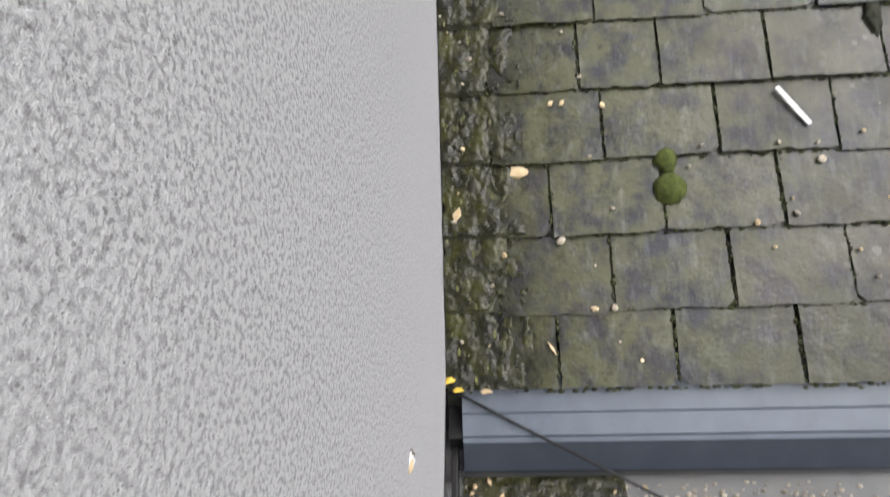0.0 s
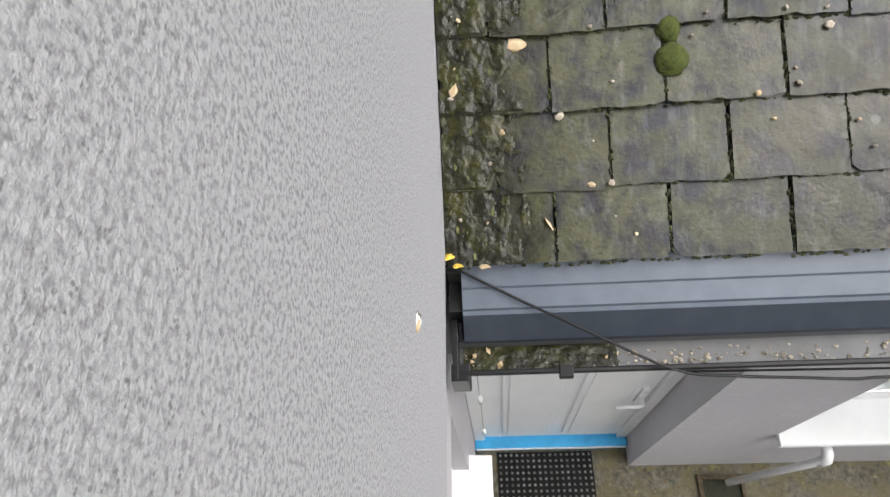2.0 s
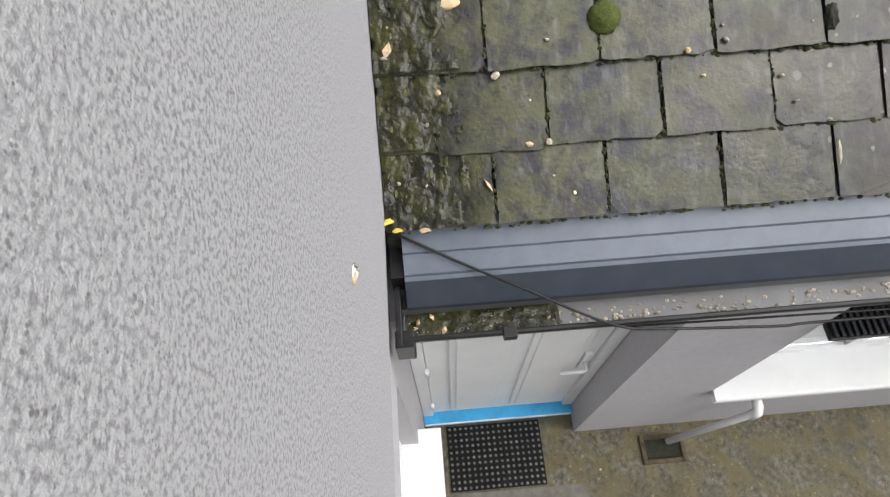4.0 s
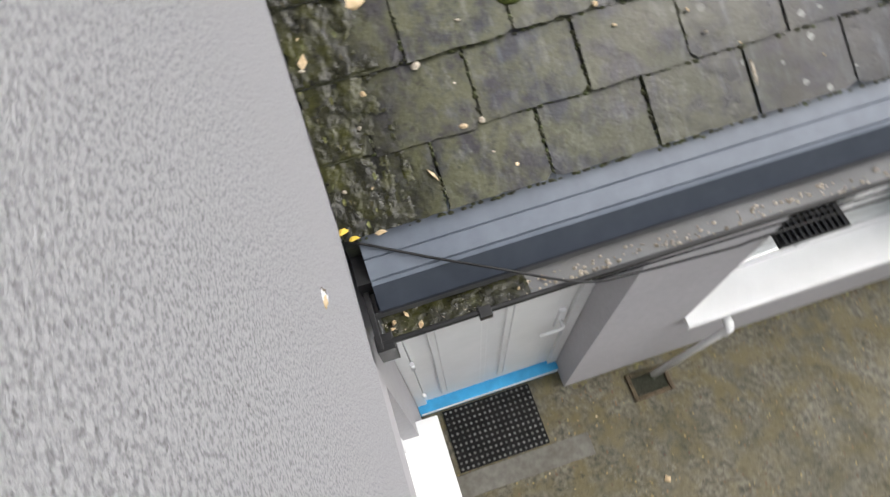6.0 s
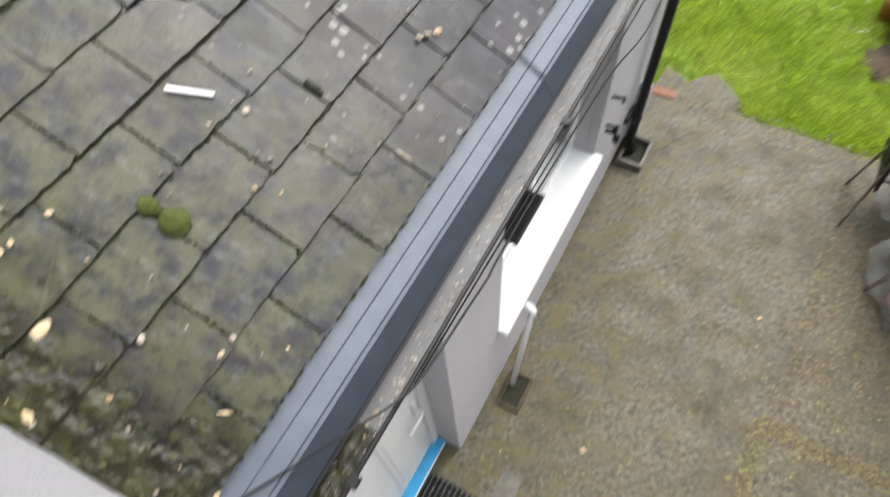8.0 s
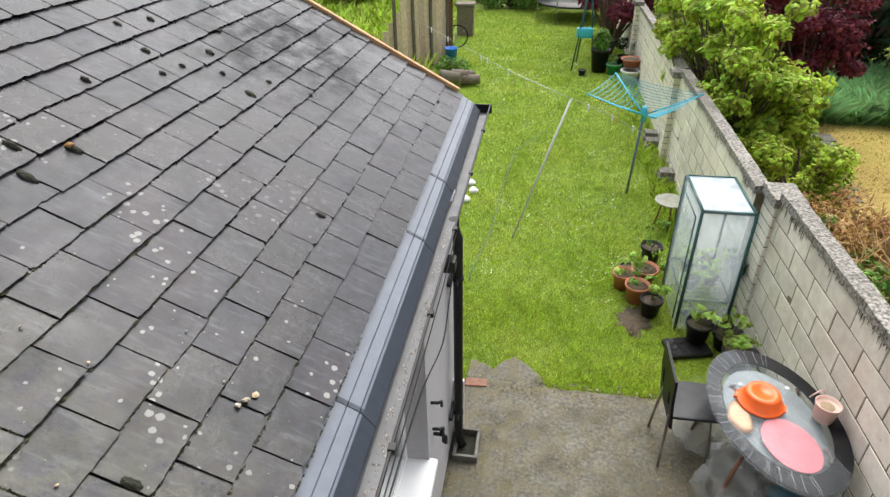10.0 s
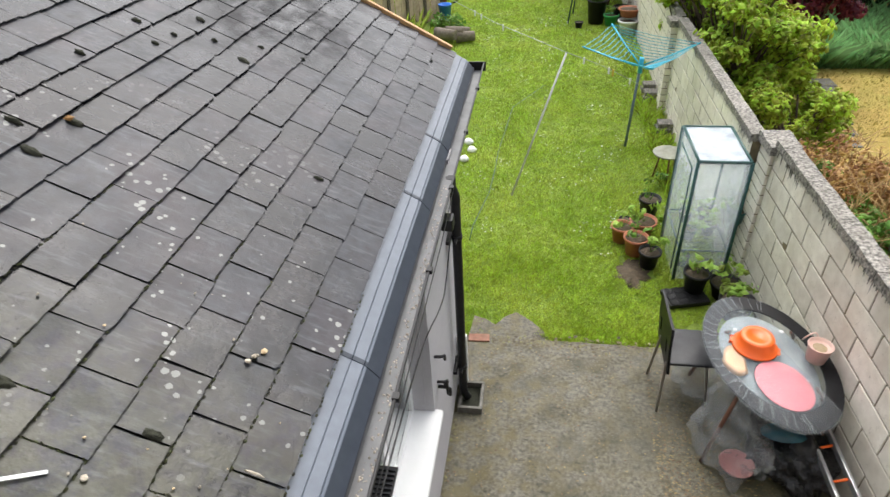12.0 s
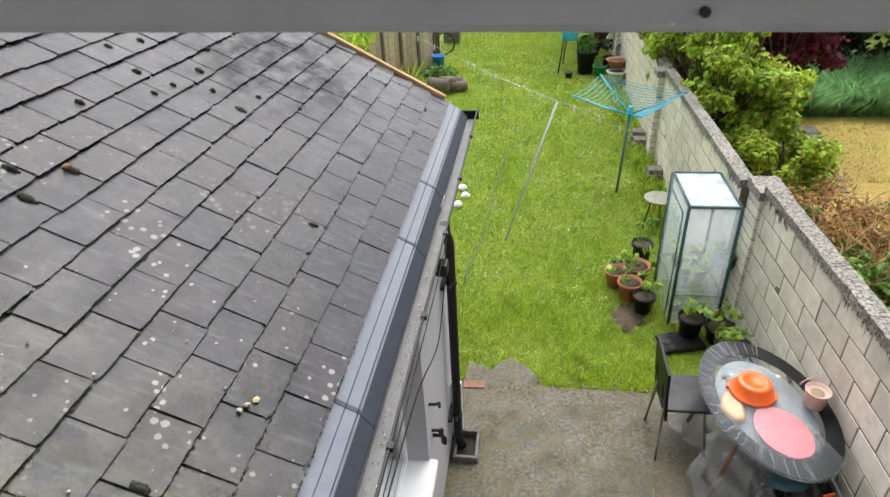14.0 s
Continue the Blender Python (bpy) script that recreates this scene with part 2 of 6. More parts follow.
M_TRIM_SHADED = surf("shaded_eaves_metal", (0.03, 0.037, 0.05), (0.042, 0.05, 0.065), scale=14, spec=0.25, rough=0.35, rough2=0.5, bump=0.06, bscale=60)
M_GUTTER = surf("wet_gutter_plastic", (0.115, 0.118, 0.124), (0.165, 0.168, 0.175), scale=8, rough=0.45, rough2=0.65, bump=0.15, bscale=90, c3=(0.09, 0.086, 0.08), s3=4)
M_BLACK = surf("black_plastic", (0.007, 0.007, 0.0075), (0.015, 0.015, 0.016), scale=20, rough=0.4, bump=0.08, bscale=150, spec=0.28)
M_RUBBER = surf("black_rubber", (0.007, 0.007, 0.007), (0.014, 0.0135, 0.013), scale=12, spec=0.12, rough=0.7, bump=0.2, bscale=200)
M_WHITE = surf("white_plastic", (0.73, 0.74, 0.74), (0.79, 0.795, 0.795), scale=5, rough=0.3, bump=0.03, bscale=40, c3=(0.66, 0.67, 0.66), s3=2)
M_RAIL = surf("grey_window_plastic", (0.2, 0.2, 0.2), (0.24, 0.24, 0.24), scale=12, rough=0.5, bump=0.05, bscale=90)
M_BLUE = surf("blue_paint", (0.03, 0.32, 0.62), (0.05, 0.4, 0.72), scale=18, rough=0.45, bump=0.1, bscale=90, c3=(0.03, 0.24, 0.46), s3=7, amount3=0.5)
M_CONC = surf("mossy_concrete", (0.03, 0.027, 0.015), (0.15, 0.136, 0.092), scale=30, rough=0.35, rough2=0.75, bump=0.8, bscale=130, c3=(0.038, 0.036, 0.016), s3=2.2, amount3=0.78, bdist=0.006, lo=0.34, hi=0.66, detail=14)


def ochre_moss(m):
    """Ochre moss and damp along the foot of the extension wall."""
    nt = m.node_tree
    b = nt.nodes["Principled BSDF"]
    src = b.inputs["Base Color"].links[0].from_socket
    geo = nt.nodes.new("ShaderNodeNewGeometry")
    sep = nt.nodes.new("ShaderNodeSeparateXYZ")
    nt.links.new(geo.outputs["Position"], sep.inputs[0])
    near = nt.nodes.new("ShaderNodeMapRange")
    for i, v in enumerate((0.2, 1.3, 1.0, 0.4)):
        near.inputs[i + 1].default_value = v
    nt.links.new(sep.outputs[0], near.inputs[0])
    n = nt.nodes.new("ShaderNodeTexNoise")
    n.inputs["Scale"].default_value, n.inputs["Detail"].default_value = 7.0, 10.0
    nt.links.new(geo.outputs["Position"], n.inputs["Vector"])
    r = nt.nodes.new("ShaderNodeMapRange")
    r.inputs[1].default_value, r.inputs[2].default_value = 0.44, 0.62
    nt.links.new(n.outputs[0], r.inputs[0])
    mul = nt.nodes.new("ShaderNodeMath")
    mul.operation = "MULTIPLY"
    nt.links.new(near.outputs[0], mul.inputs[0])
    nt.links.new(r.outputs[0], mul.inputs[1])
    mx = nt.nodes.new("ShaderNodeMix")
    mx.data_type = "RGBA"
    nt.links.new(mul.outputs[0], mx.inputs[0])
    nt.links.new(src, mx.inputs[6])
    mx.inputs[7].default_value = (0.098, 0.08, 0.027, 1)
    nt.links.new(mx.outputs[2], b.inputs["Base Color"])
    return m


ochre_moss(M_CONC)
speckle(M_CONC, 95, 0.7, (0.02, 0.018, 0.011), 0.6)
speckle(M_CONC, 43, 0.45, (0.22, 0.205, 0.17), 0.3)
M_SLAB = surf("bare_concrete", (0.08, 0.076, 0.062), (0.15, 0.142, 0.125), scale=20, rough=0.5, rough2=0.8, bump=0.5, bscale=70, c3=(0.055, 0.05, 0.03), s3=3)
M_SOIL = surf("earth", (0.05, 0.035, 0.02), (0.12, 0.09, 0.055), scale=20, rough=0.9, bump=0.8, bscale=50, c3=(0.06, 0.07, 0.025), s3=2, bdist=0.02)
M_TURF = surf("turf", (0.11, 0.18, 0.016), (0.2, 0.29, 0.03), scale=40, rough=0.85, bump=0.8, bscale=120, c3=(0.26, 0.31, 0.05), s3=0.9, amount3=0.5, bdist=0.02)
M_GRASS = island_vary(surf("grass_blades", (0.25, 0.37, 0.024), (0.43, 0.56, 0.05), scale=5, rough=0.55, bump=0, c3=(0.52, 0.57, 0.09), s3=1.1, amount3=0.6), 0.5, 1.6, 0.02)
M_DRYGRASS = island_vary(surf("dry_grass", (0.38, 0.31, 0.08), (0.55, 0.46, 0.15), scale=3, rough=0.8, bump=0), 0.8, 1.3)
M_BLOCK = surf("concrete_block", (0.66, 0.61, 0.52), (0.83, 0.785, 0.69), scale=9, rough=0.92, bump=0.5, bscale=200, c3=(0.54, 0.485, 0.39), s3=2.6, amount3=0.5, vary=0.12, bdist=0.003, detail=10)
speckle(M_BLOCK, 85, 0.5, (0.36, 0.32, 0.25), 0.5)
M_MORTAR = surf("mortar", (0.13, 0.1, 0.055), (0.2, 0.16, 0.095), scale=20, rough=0.95, bump=0.5, bscale=160, c3=(0.09, 0.075, 0.045), s3=2)
M_COPING = surf("weathered_coping", (0.06, 0.056, 0.05), (0.4, 0.375, 0.33), scale=38, rough=0.95, bump=0.9, bscale=90, c3=(0.12, 0.11, 0.09), s3=3, amount3=0.4, vary=0.1, bdist=0.008, lo=0.36, hi=0.64)
M_STREAK = surf("black_lichen", (0.045, 0.04, 0.034), (0.2, 0.18, 0.15), scale=55, rough=0.95, bump=0.6, bscale=90, lo=0.4, hi=0.7)
M_TIMBER = surf("new_timber", (0.42, 0.23, 0.09), (0.55, 0.33, 0.15), scale=16, rough=0.6, bump=0.3, bscale=50, c3=(0.3, 0.16, 0.07), s3=4)
M_FENCE = surf("fence_boards", (0.46, 0.34, 0.24), (0.64, 0.52, 0.39), scale=12, rough=0.85, bump=0.4, bscale=60, vary=0.15)
M_MOSS = surf("moss", (0.035, 0.05, 0.008), (0.10, 0.12, 0.02), scale=90, rough=0.95, bump=1.0, bscale=220, bdist=0.006)
M_DMOSS = surf("dark_moss", (0.012, 0.013, 0.008), (0.04, 0.042, 0.025), scale=90, rough=0.95, bump=1.0, bscale=220, bdist=0.006)
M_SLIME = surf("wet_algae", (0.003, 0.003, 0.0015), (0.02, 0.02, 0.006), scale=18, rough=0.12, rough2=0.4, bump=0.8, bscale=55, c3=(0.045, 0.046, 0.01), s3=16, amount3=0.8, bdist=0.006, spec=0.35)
M_STONE = surf("pale_grit", (0.24, 0.2, 0.15), (0.42, 0.38, 0.31), scale=50, rough=0.8, bump=0.3, bscale=150, vary=0.3)
M_LEAFDRY = surf("dry_leaf", (0.42, 0.3, 0.16), (0.58, 0.46, 0.3), scale=40, rough=0.7, bump=0.3, bscale=120, vary=0.3)
M_YELLOW = surf("yellow_leaf", (0.6, 0.4, 0.04), (0.7, 0.5, 0.08), scale=40, rough=0.6, bump=0.2, bscale=120)
M_STEEL = surf("galvanised_steel", (0.4, 0.41, 0.42), (0.55, 0.56, 0.57), scale=20, rough=0.35, bump=0.05, bscale=60, metal=0.8)
M_PROP = surf("weathered_pole", (0.38, 0.38, 0.36), (0.5, 0.5, 0.48), scale=20, rough=0.6, bump=0.05, bscale=60)
M_LICHENED = surf("lichened_table_top", (0.2, 0.21, 0.16), (0.32, 0.325, 0.26), scale=14, rough=0.6, bump=0.3, bscale=60)
M_CHROME = surf("dull_chrome", (0.32, 0.3, 0.28), (0.45, 0.43, 0.4), scale=20, rough=0.3, bump=0.05, bscale=60, metal=0.9, c3=(0.2, 0.1, 0.05), s3=5)
M_TURQ = surf("turquoise_plastic", (0.02, 0.33, 0.47), (0.04, 0.42, 0.56), scale=20, rough=0.4, bump=0)
M_GREENTUBE = surf("dark_green_tube", (0.01, 0.06, 0.055), (0.02, 0.085, 0.075), scale=20, rough=0.35, bump=0)
M_TERRA = surf("terracotta_plastic", (0.38, 0.12, 0.055), (0.48, 0.17, 0.085), scale=14, rough=0.55, bump=0.1, bscale=80, c3=(0.3, 0.12, 0.07), s3=6)
M_BRICK = surf("weathered_red_brick", (0.2, 0.085, 0.055), (0.33, 0.16, 0.11), scale=25, rough=0.85, bump=0.5, bscale=90, c3=(0.16, 0.13, 0.09), s3=9)
M_ORANGE = surf("orange_plastic", (0.82, 0.12, 0.015), (0.86, 0.15, 0.02), scale=8, rough=0.3, bump=0.02, bscale=60)
M_PINK = surf("pink_cloth", (0.72, 0.2, 0.24), (0.8, 0.27, 0.3), scale=10, rough=0.7, bump=0.2, bscale=100)
M_PEACH = surf("peach_cloth", (0.72, 0.42, 0.22), (0.8, 0.5, 0.3), scale=12, rough=0.7, bump=0.3, bscale=60)
M_CUP = surf("pale_pink_plastic", (0.75, 0.52, 0.44), (0.8, 0.58, 0.5), scale=12, rough=0.45, bump=0.05, bscale=60)
M_SEAT = surf("dark_wet_seat", (0.016, 0.017, 0.02), (0.032, 0.034, 0.038), scale=14, spec=0.3, rough=0.35, rough2=0.6, bump=0.1, bscale=80)
M_RIM = surf("black_table_rim", (0.005, 0.005, 0.006), (0.014, 0.014, 0.016), scale=10, spec=0.18, rough=0.45, bump=0.15, bscale=60)
M_PEG_GREY = surf("pale_grey_print", (0.36, 0.37, 0.38), (0.5, 0.51, 0.52), scale=30, rough=0.5, bump=0)
M_BROWN = surf("rusty_leg", (0.09, 0.035, 0.018), (0.15, 0.06, 0.03), scale=30, rough=0.6, bump=0.2, bscale=90)
M_GREENPL = surf("green_plastic", (0.03, 0.3, 0.09), (0.05, 0.38, 0.12), scale=10, rough=0.4, bump=0)
M_BUCKET = surf("blue_plastic", (0.03, 0.19, 0.7), (0.04, 0.24, 0.78), scale=10, rough=0.4, bump=0)
M_BARK = surf("bark", (0.06, 0.04, 0.025), (0.14, 0.1, 0.065), scale=30, rough=0.9, bump=0.7, bscale=60)
M_STALK = island_vary(surf("dry_stalks", (0.42, 0.26, 0.11), (0.62, 0.44, 0.21), scale=8, rough=0.85, bump=0), 0.6, 1.35)
M_LOG = surf("log", (0.1, 0.08, 0.06), (0.2, 0.17, 0.13), scale=20, rough=0.9, bump=0.7, bscale=50)


def leaf_mat(name, c1, c2, lo=0.55, hi=1.4, hue=0.02, thin=0.36):
    m = island_vary(surf(name, c1, c2, scale=2.5, rough=0.5, bump=0, spec=0.3), lo, hi, hue)
    nt = m.node_tree
    b = nt.nodes["Principled BSDF"]
    tr = nt.nodes.new("ShaderNodeBsdfTranslucent")
    nt.links.new(b.inputs["Base Color"].links[0].from_socket, tr.inputs[0])
    mx = nt.nodes.new("ShaderNodeMixShader")
    mx.inputs[0].default_value = thin
    nt.links.new(b.outputs[0], mx.inputs[1])
    nt.links.new(tr.outputs[0], mx.inputs[2])
    nt.links.new(mx.outputs[0], nt.nodes["Material Output"].inputs[0])
    return m


M_LEAF = leaf_mat("shrub_leaves", (0.2, 0.33, 0.025), (0.56, 0.64, 0.065), 0.3, 1.6, 0.03)
M_LEAFG = leaf_mat("green_leaves", (0.08, 0.18, 0.025), (0.18, 0.32, 0.045))
M_DARKLEAF = leaf_mat("dark_leaves", (0.012, 0.03, 0.012), (0.03, 0.06, 0.02))
M_REDLEAF = leaf_mat("copper_red_leaves", (0.11, 0.014, 0.03), (0.24, 0.04, 0.062))
M_YOUNG = leaf_mat("young_plant_leaves", (0.22, 0.36, 0.05), (0.38, 0.52, 0.1))
M_BROWNLEAF = leaf_mat("brown_dead_leaves", (0.26, 0.12, 0.035), (0.46, 0.27, 0.1))


def clear(name, tint, haze, rough=0.05):
    """Clear film or pane: mostly see-through, a little milky, glossy."""
    m = bpy.data.materials.new(name)
    m.use_nodes = True
    nt = m.node_tree
    b = nt.nodes["Principled BSDF"]
    b.inputs["Base Color"].default_value = (*tint, 1)
    b.inputs["Roughness"].default_value = rough
    geo = nt.nodes.new("ShaderNodeNewGeometry")
    n = nt.nodes.new("ShaderNodeTexNoise")
    n.inputs["Scale"].default_value = 6.0
    n.inputs["Detail"].default_value = 5.0
    nt.links.new(geo.outputs["Position"], n.inputs["Vector"])
    r = nt.nodes.new("ShaderNodeMapRange")
    r.inputs[1].default_value, r.inputs[2].default_value = 0.3, 0.7
    r.inputs[3].default_value, r.inputs[4].default_value = haze * 0.7, haze * 1.3
    nt.links.new(n.outputs[0], r.inputs[0])
    bp = nt.nodes.new("ShaderNodeBump")
    bp.inputs["Strength"].default_value, bp.inputs["Distance"].default_value = 0.4, 0.01
    nt.links.new(n.outputs[0], bp.inputs["Height"])
    nt.links.new(bp.outputs[0], b.inputs["Normal"])
    t = nt.nodes.new("ShaderNodeBsdfTransparent")
    t.inputs[0].default_value = (0.97, 0.98, 0.98, 1)
    mx = nt.nodes.new("ShaderNodeMixShader")
    nt.links.new(r.outputs[0], mx.inputs[0])
    nt.links.new(t.outputs[0], mx.inputs[1])
    tl = nt.nodes.new("ShaderNodeBsdfTranslucent")
    tl.inputs[0].default_value = (*tint, 1)
    both = nt.nodes.new("ShaderNodeMixShader")
    both.inputs[0].default_value = 0.5
    nt.links.new(b.outputs[0], both.inputs[1])
    nt.links.new(tl.outputs[0], both.inputs[2])
    nt.links.new(both.outputs[0], mx.inputs[2])
    nt.links.new(mx.outputs[0], nt.nodes["Material Output"].inputs[0])
    return m


M_FILM = clear("clear_plastic_film", (0.82, 0.88, 0.94), 0.2, 0.1)
M_FILMTOP = clear("milky_plastic_film", (0.8, 0.86, 0.94), 0.5, 0.2)
M_BAG = clear("clear_bag", (0.78, 0.8, 0.82), 0.2, 0.03)
M_TABLEGLASS = clear("table_glass", (0.6, 0.66, 0.7), 0.07, 0.04)


def glass(name):
    m = bpy.data.materials.new(name)
    m.use_nodes = True
    b = m.node_tree.nodes["Principled BSDF"]
    b.inputs["Base Color"].default_value = (0.9, 0.96, 0.95, 1)
    b.inputs["Roughness"].default_value = 0.02
    b.inputs["Transmission Weight"].default_value = 1.0
    b.inputs["IOR"].default_value = 1.45
    return m


M_GLASS = glass("window_glass")
M_SHEET = clear("clear_table_sheet", (0.66, 0.7, 0.74), 0.1, 0.05)
M_JOINT = island_vary(surf("joint_silt", (0.055, 0.045, 0.02), (0.14, 0.12, 0.05), scale=40, rough=0.7, bump=0.4, bscale=120), 0.5, 1.4, 0.03)

# ---- the large structure ----
bm = BM()
bmesh.ops.create_grid(bm, x_segments=60, y_segments=60, size=1.0)
for v in bm.verts:
    v.co = Vector((math.copysign(abs(v.co.x) ** 2.2, v.co.x) * 220, math.copysign(abs(v.co.y) ** 2.2, v.co.y) * 220 + 8, -0.035))
setting("ground", bm, M_TURF, "wet green garden turf running to the horizon", "ground")

bm = BM()
o = [(3.3, 5.2), (14, 5.2), (14, 13.2), (9, 13.6), (6.2, 13.0), (5.2, 11.6), (4.8, 9.5), (3.3, 9.0)]
bm.faces.new([bm.verts.new((x, y, -0.03)) for x, y in o])
setting("ground_dry", bm, surf("dry_ground", (0.3, 0.21, 0.05), (0.46, 0.34, 0.085), scale=18, rough=0.9, bump=0.8, bscale=60, c3=(0.3, 0.32, 0.05), s3=0.7, amount3=0.6, bdist=0.02), "yellowed dry lawn of the neighbouring garden", "ground")

# patio slab with an uneven lawn edge
bm = BM()
edge = []
for i in range(41):
    x = -0.08 + i * (3.15 + 0.08) / 40
    edge.append((x, 4.53 + 0.03 * noise.noise(Vector((x * 5, 1, 0)))))
lo = [bm.verts.new((x, -0.02, 0.0)) for x, _ in edge]
hi = [bm.verts.new((x, y, 0.0)) for x, y in edge]
lo_b = [bm.verts.new((x, -0.02, -0.12)) for x, _ in edge]
hi_b = [bm.verts.new((x, y, -0.12)) for x, y in edge]
for k in range(40):
    bm.faces.new((lo[k], lo[k + 1], hi[k + 1], hi[k]))
    bm.faces.new((hi[k], hi[k + 1], hi_b[k + 1], hi_b[k]))
patio = setting("pavement", bm, M_CONC, "wet moss-stained concrete patio beside the extension", "patio")

# main house rear wall: rough render above, smooth paint below
bm = BM()
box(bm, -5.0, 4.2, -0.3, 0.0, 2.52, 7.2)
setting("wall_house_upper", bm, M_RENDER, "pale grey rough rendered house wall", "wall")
bm = BM()
for x0, x1, z0, z1 in ((-5.0, 0.30, -0.1, 2.52), (2.1, 4.2, -0.1, 2.52), (0.30, 2.1, -0.1, 0.92), (0.30, 2.1, 2.1, 2.52)):
    box(bm, x0, x1, -0.3, -0.02, z0, z1)
setting("wall_house_lower", bm, M_PAINT, "smooth grey painted lower house wall", "wall")
bm = BM()
box(bm, -5.0, 4.2, -4.0, -3.9, -0.1, 7.2)
box(bm, -5.1, -5.0, -4.0, -0.3, -0.1, 7.2)
box(bm, 4.2, 4.3, -4.0, 0.0, -0.1, 7.2)
setting("wall_house_back", bm, M_PAINT, "plain outer walls closing the house", "wall")
bm = BM()
box(bm, -5.2, 4.4, -4.1, 0.25, 7.2, 7.35)
setting("ceiling_house", bm, M_PAINT, "plain eaves board over the house", "ceiling")
bm = BM()
box(bm, -5.0, 4.2, -3.9, -0.3, -0.1, 0.0)
setting("floor_house", bm, M_PAINT, "plain floor inside the house", "floor")
bm = BM()
box(bm, -5.0, 4.2, -3.9, -0.3, 2.5, 2.6)
setting("ceiling_ground_floor", bm, M_PAINT, "plain ceiling inside the house", "ceiling")

# extension
XW, YE = 0.165, 5.70
DOOR = (-0.018, 0.90, 2.08)
WIN = (1.42, 2.80, 0.93, 2.08)
bm = BM()
for y0, y1, z0, z1 in ((DOOR[1], WIN[0], -0.1, 2.26), (WIN[1], 3.92, -0.1, 2.26), (WIN[0], WIN[1], -0.1, WIN[2] - 0.03), (WIN[0], WIN[1], WIN[3], 2.26),
                       (-0.02, DOOR[1], DOOR[2], 2.26)):
    box(bm, XW - 0.28, XW, y0, y1, z0, z1)
setting("wall_extension", bm, M_PAINT, "smooth grey painted wall of the low extension", "wall")
bm = BM()
box(bm, -7.0, -0.9, YE - 0.28, YE, -0.1, 2.40)
box(bm, -0.9, XW, 3.92, 4.1, -0.1, 2.30)
box(bm, -1.1, -0.9, 4.1, YE - 0.28, -0.1, 2.40)
box(bm, -7.0, -6.8, 0.0, YE - 0.28, -0.1, 2.40)
setting("wall_extension_gable", bm, M_PAINT, "grey painted end wall of the extension", "wall")
bm = BM()
box(bm, -6.8, -0.115, -0.02, 3.92, -0.1, -0.005)
setting("floor_extension", bm, M_PAINT, "plain floor inside the extension", "floor")
bm = BM()
box(bm, -6.8, -0.115, 0.0, YE - 0.3, 2.302, 2.32)
setting("ceiling_extension", bm, M_PAINT, "plain ceiling inside the extension", "ceiling")

# ---- the slate roof ----
roof = thing("roof", "wet grey slate roof of the extension with green algae near the house", "roof", kind="structure")
bm = BM()
deck = [on_roof(-0.02, 0.0, -0.012), on_roof(-0.02, YE, -0.012), on_roof(4.3, YE, -0.012), on_roof(4.3, 0.0, -0.012)]
under = [p - Vector((0, 0, 0.06)) for p in deck]
a = [bm.verts.new(p) for p in deck]
b = [bm.verts.new(p) for p in under]
bm.faces.new(a)
bm.faces.new(b[::-1])
for k in range(4):
    bm.faces.new((a[k], b[k], b[(k + 1) % 4], a[(k + 1) % 4]))
bmesh.ops.recalc_face_normals(bm, faces=bm.faces[:])
part("deck", bm, M_SLATE_EDGE, roof, "dark underlay seen in the joints")
bm = BM()
far = [on_roof(4.3, 0.0, -0.012), on_roof(4.3, YE, -0.012), Vector((-7.2, YE, 2.5)), Vector((-7.2, 0, 2.5))]
a = [bm.verts.new(p) for p in far]
b = [bm.verts.new(p - Vector((0, 0, 0.06))) for p in far]
bm.faces.new(a)
bm.faces.new(b[::-1])
for k in range(4):
    bm.faces.new((a[k], b[k], b[(k + 1) % 4], a[(k + 1) % 4]))
bmesh.ops.recalc_face_normals(bm, faces=bm.faces[:])
part("back_slope", bm, M_SLATE, roof, "far slope of the slate roof")


def slate_mesh(seed, w=1.0, length=0.40):
    """One slate with a ragged tail, one unit wide; x runs up the slope, y along the eave."""
    r = random.Random(seed)
    n = 15
    chip0, chip1 = r.random() < 0.4, r.random() < 0.4
    tail = []
    for k in range(n):
        x = r.uniform(-0.002, 0.002) + 0.003 * noise.noise(Vector((k * 0.45, seed * 3.1, 0)))
        if (k == 0 and chip0) or (k == n - 1 and chip1):
            x += r.uniform(0.006, 0.016)
        if r.random() < 0.08:
            x += r.uniform(0.002, 0.005)
        tail.append((x, -w / 2 + w * k / (n - 1)))
    th = 0.0085
    sides = [length * f for f in (0.06, 0.13, 0.2, 0.28, 0.36, 0.44, 0.55)]
    lft = [(x + r.uniform(-0.006, 0.006), -w / 2 + r.uniform(0, 0.009)) for x in sides]
    rgt = [(x + r.uniform(-0.006, 0.006), w / 2 - r.uniform(0, 0.009)) for x in sides]
    loop = tail + rgt + [(length, w / 2), (length, -w / 2)] + lft[::-1]
    m_ = len(loop)
    vs = [(x, y * 0.994, th - r.uniform(0, 0.0012)) for x, y in loop] + [(x + (0.006 if i < n else 0), y, 0.0) for i, (x, y) in enumerate(loop)]
    fs = [tuple(range(m_))] + [(k, m_ + k, m_ + (k + 1) % m_, (k + 1) % m_) for k in range(m_)]
    me = bpy.data.meshes.new("slate")
    me.from_pydata(vs, [], fs)
    me.materials.append(M_SLATE)
    me.materials.append(M_SLATE_EDGE)
    me.polygons.foreach_set("material_index", [0] + [1] * m_)
    return me


SLATES = [slate_mesh(i) for i in range(16)]
RB = Matrix((Vector((-CP, 0, SP)), Vector((0, -1, 0)), Vector((SP, 0, CP)))).transposed().to_4x4()
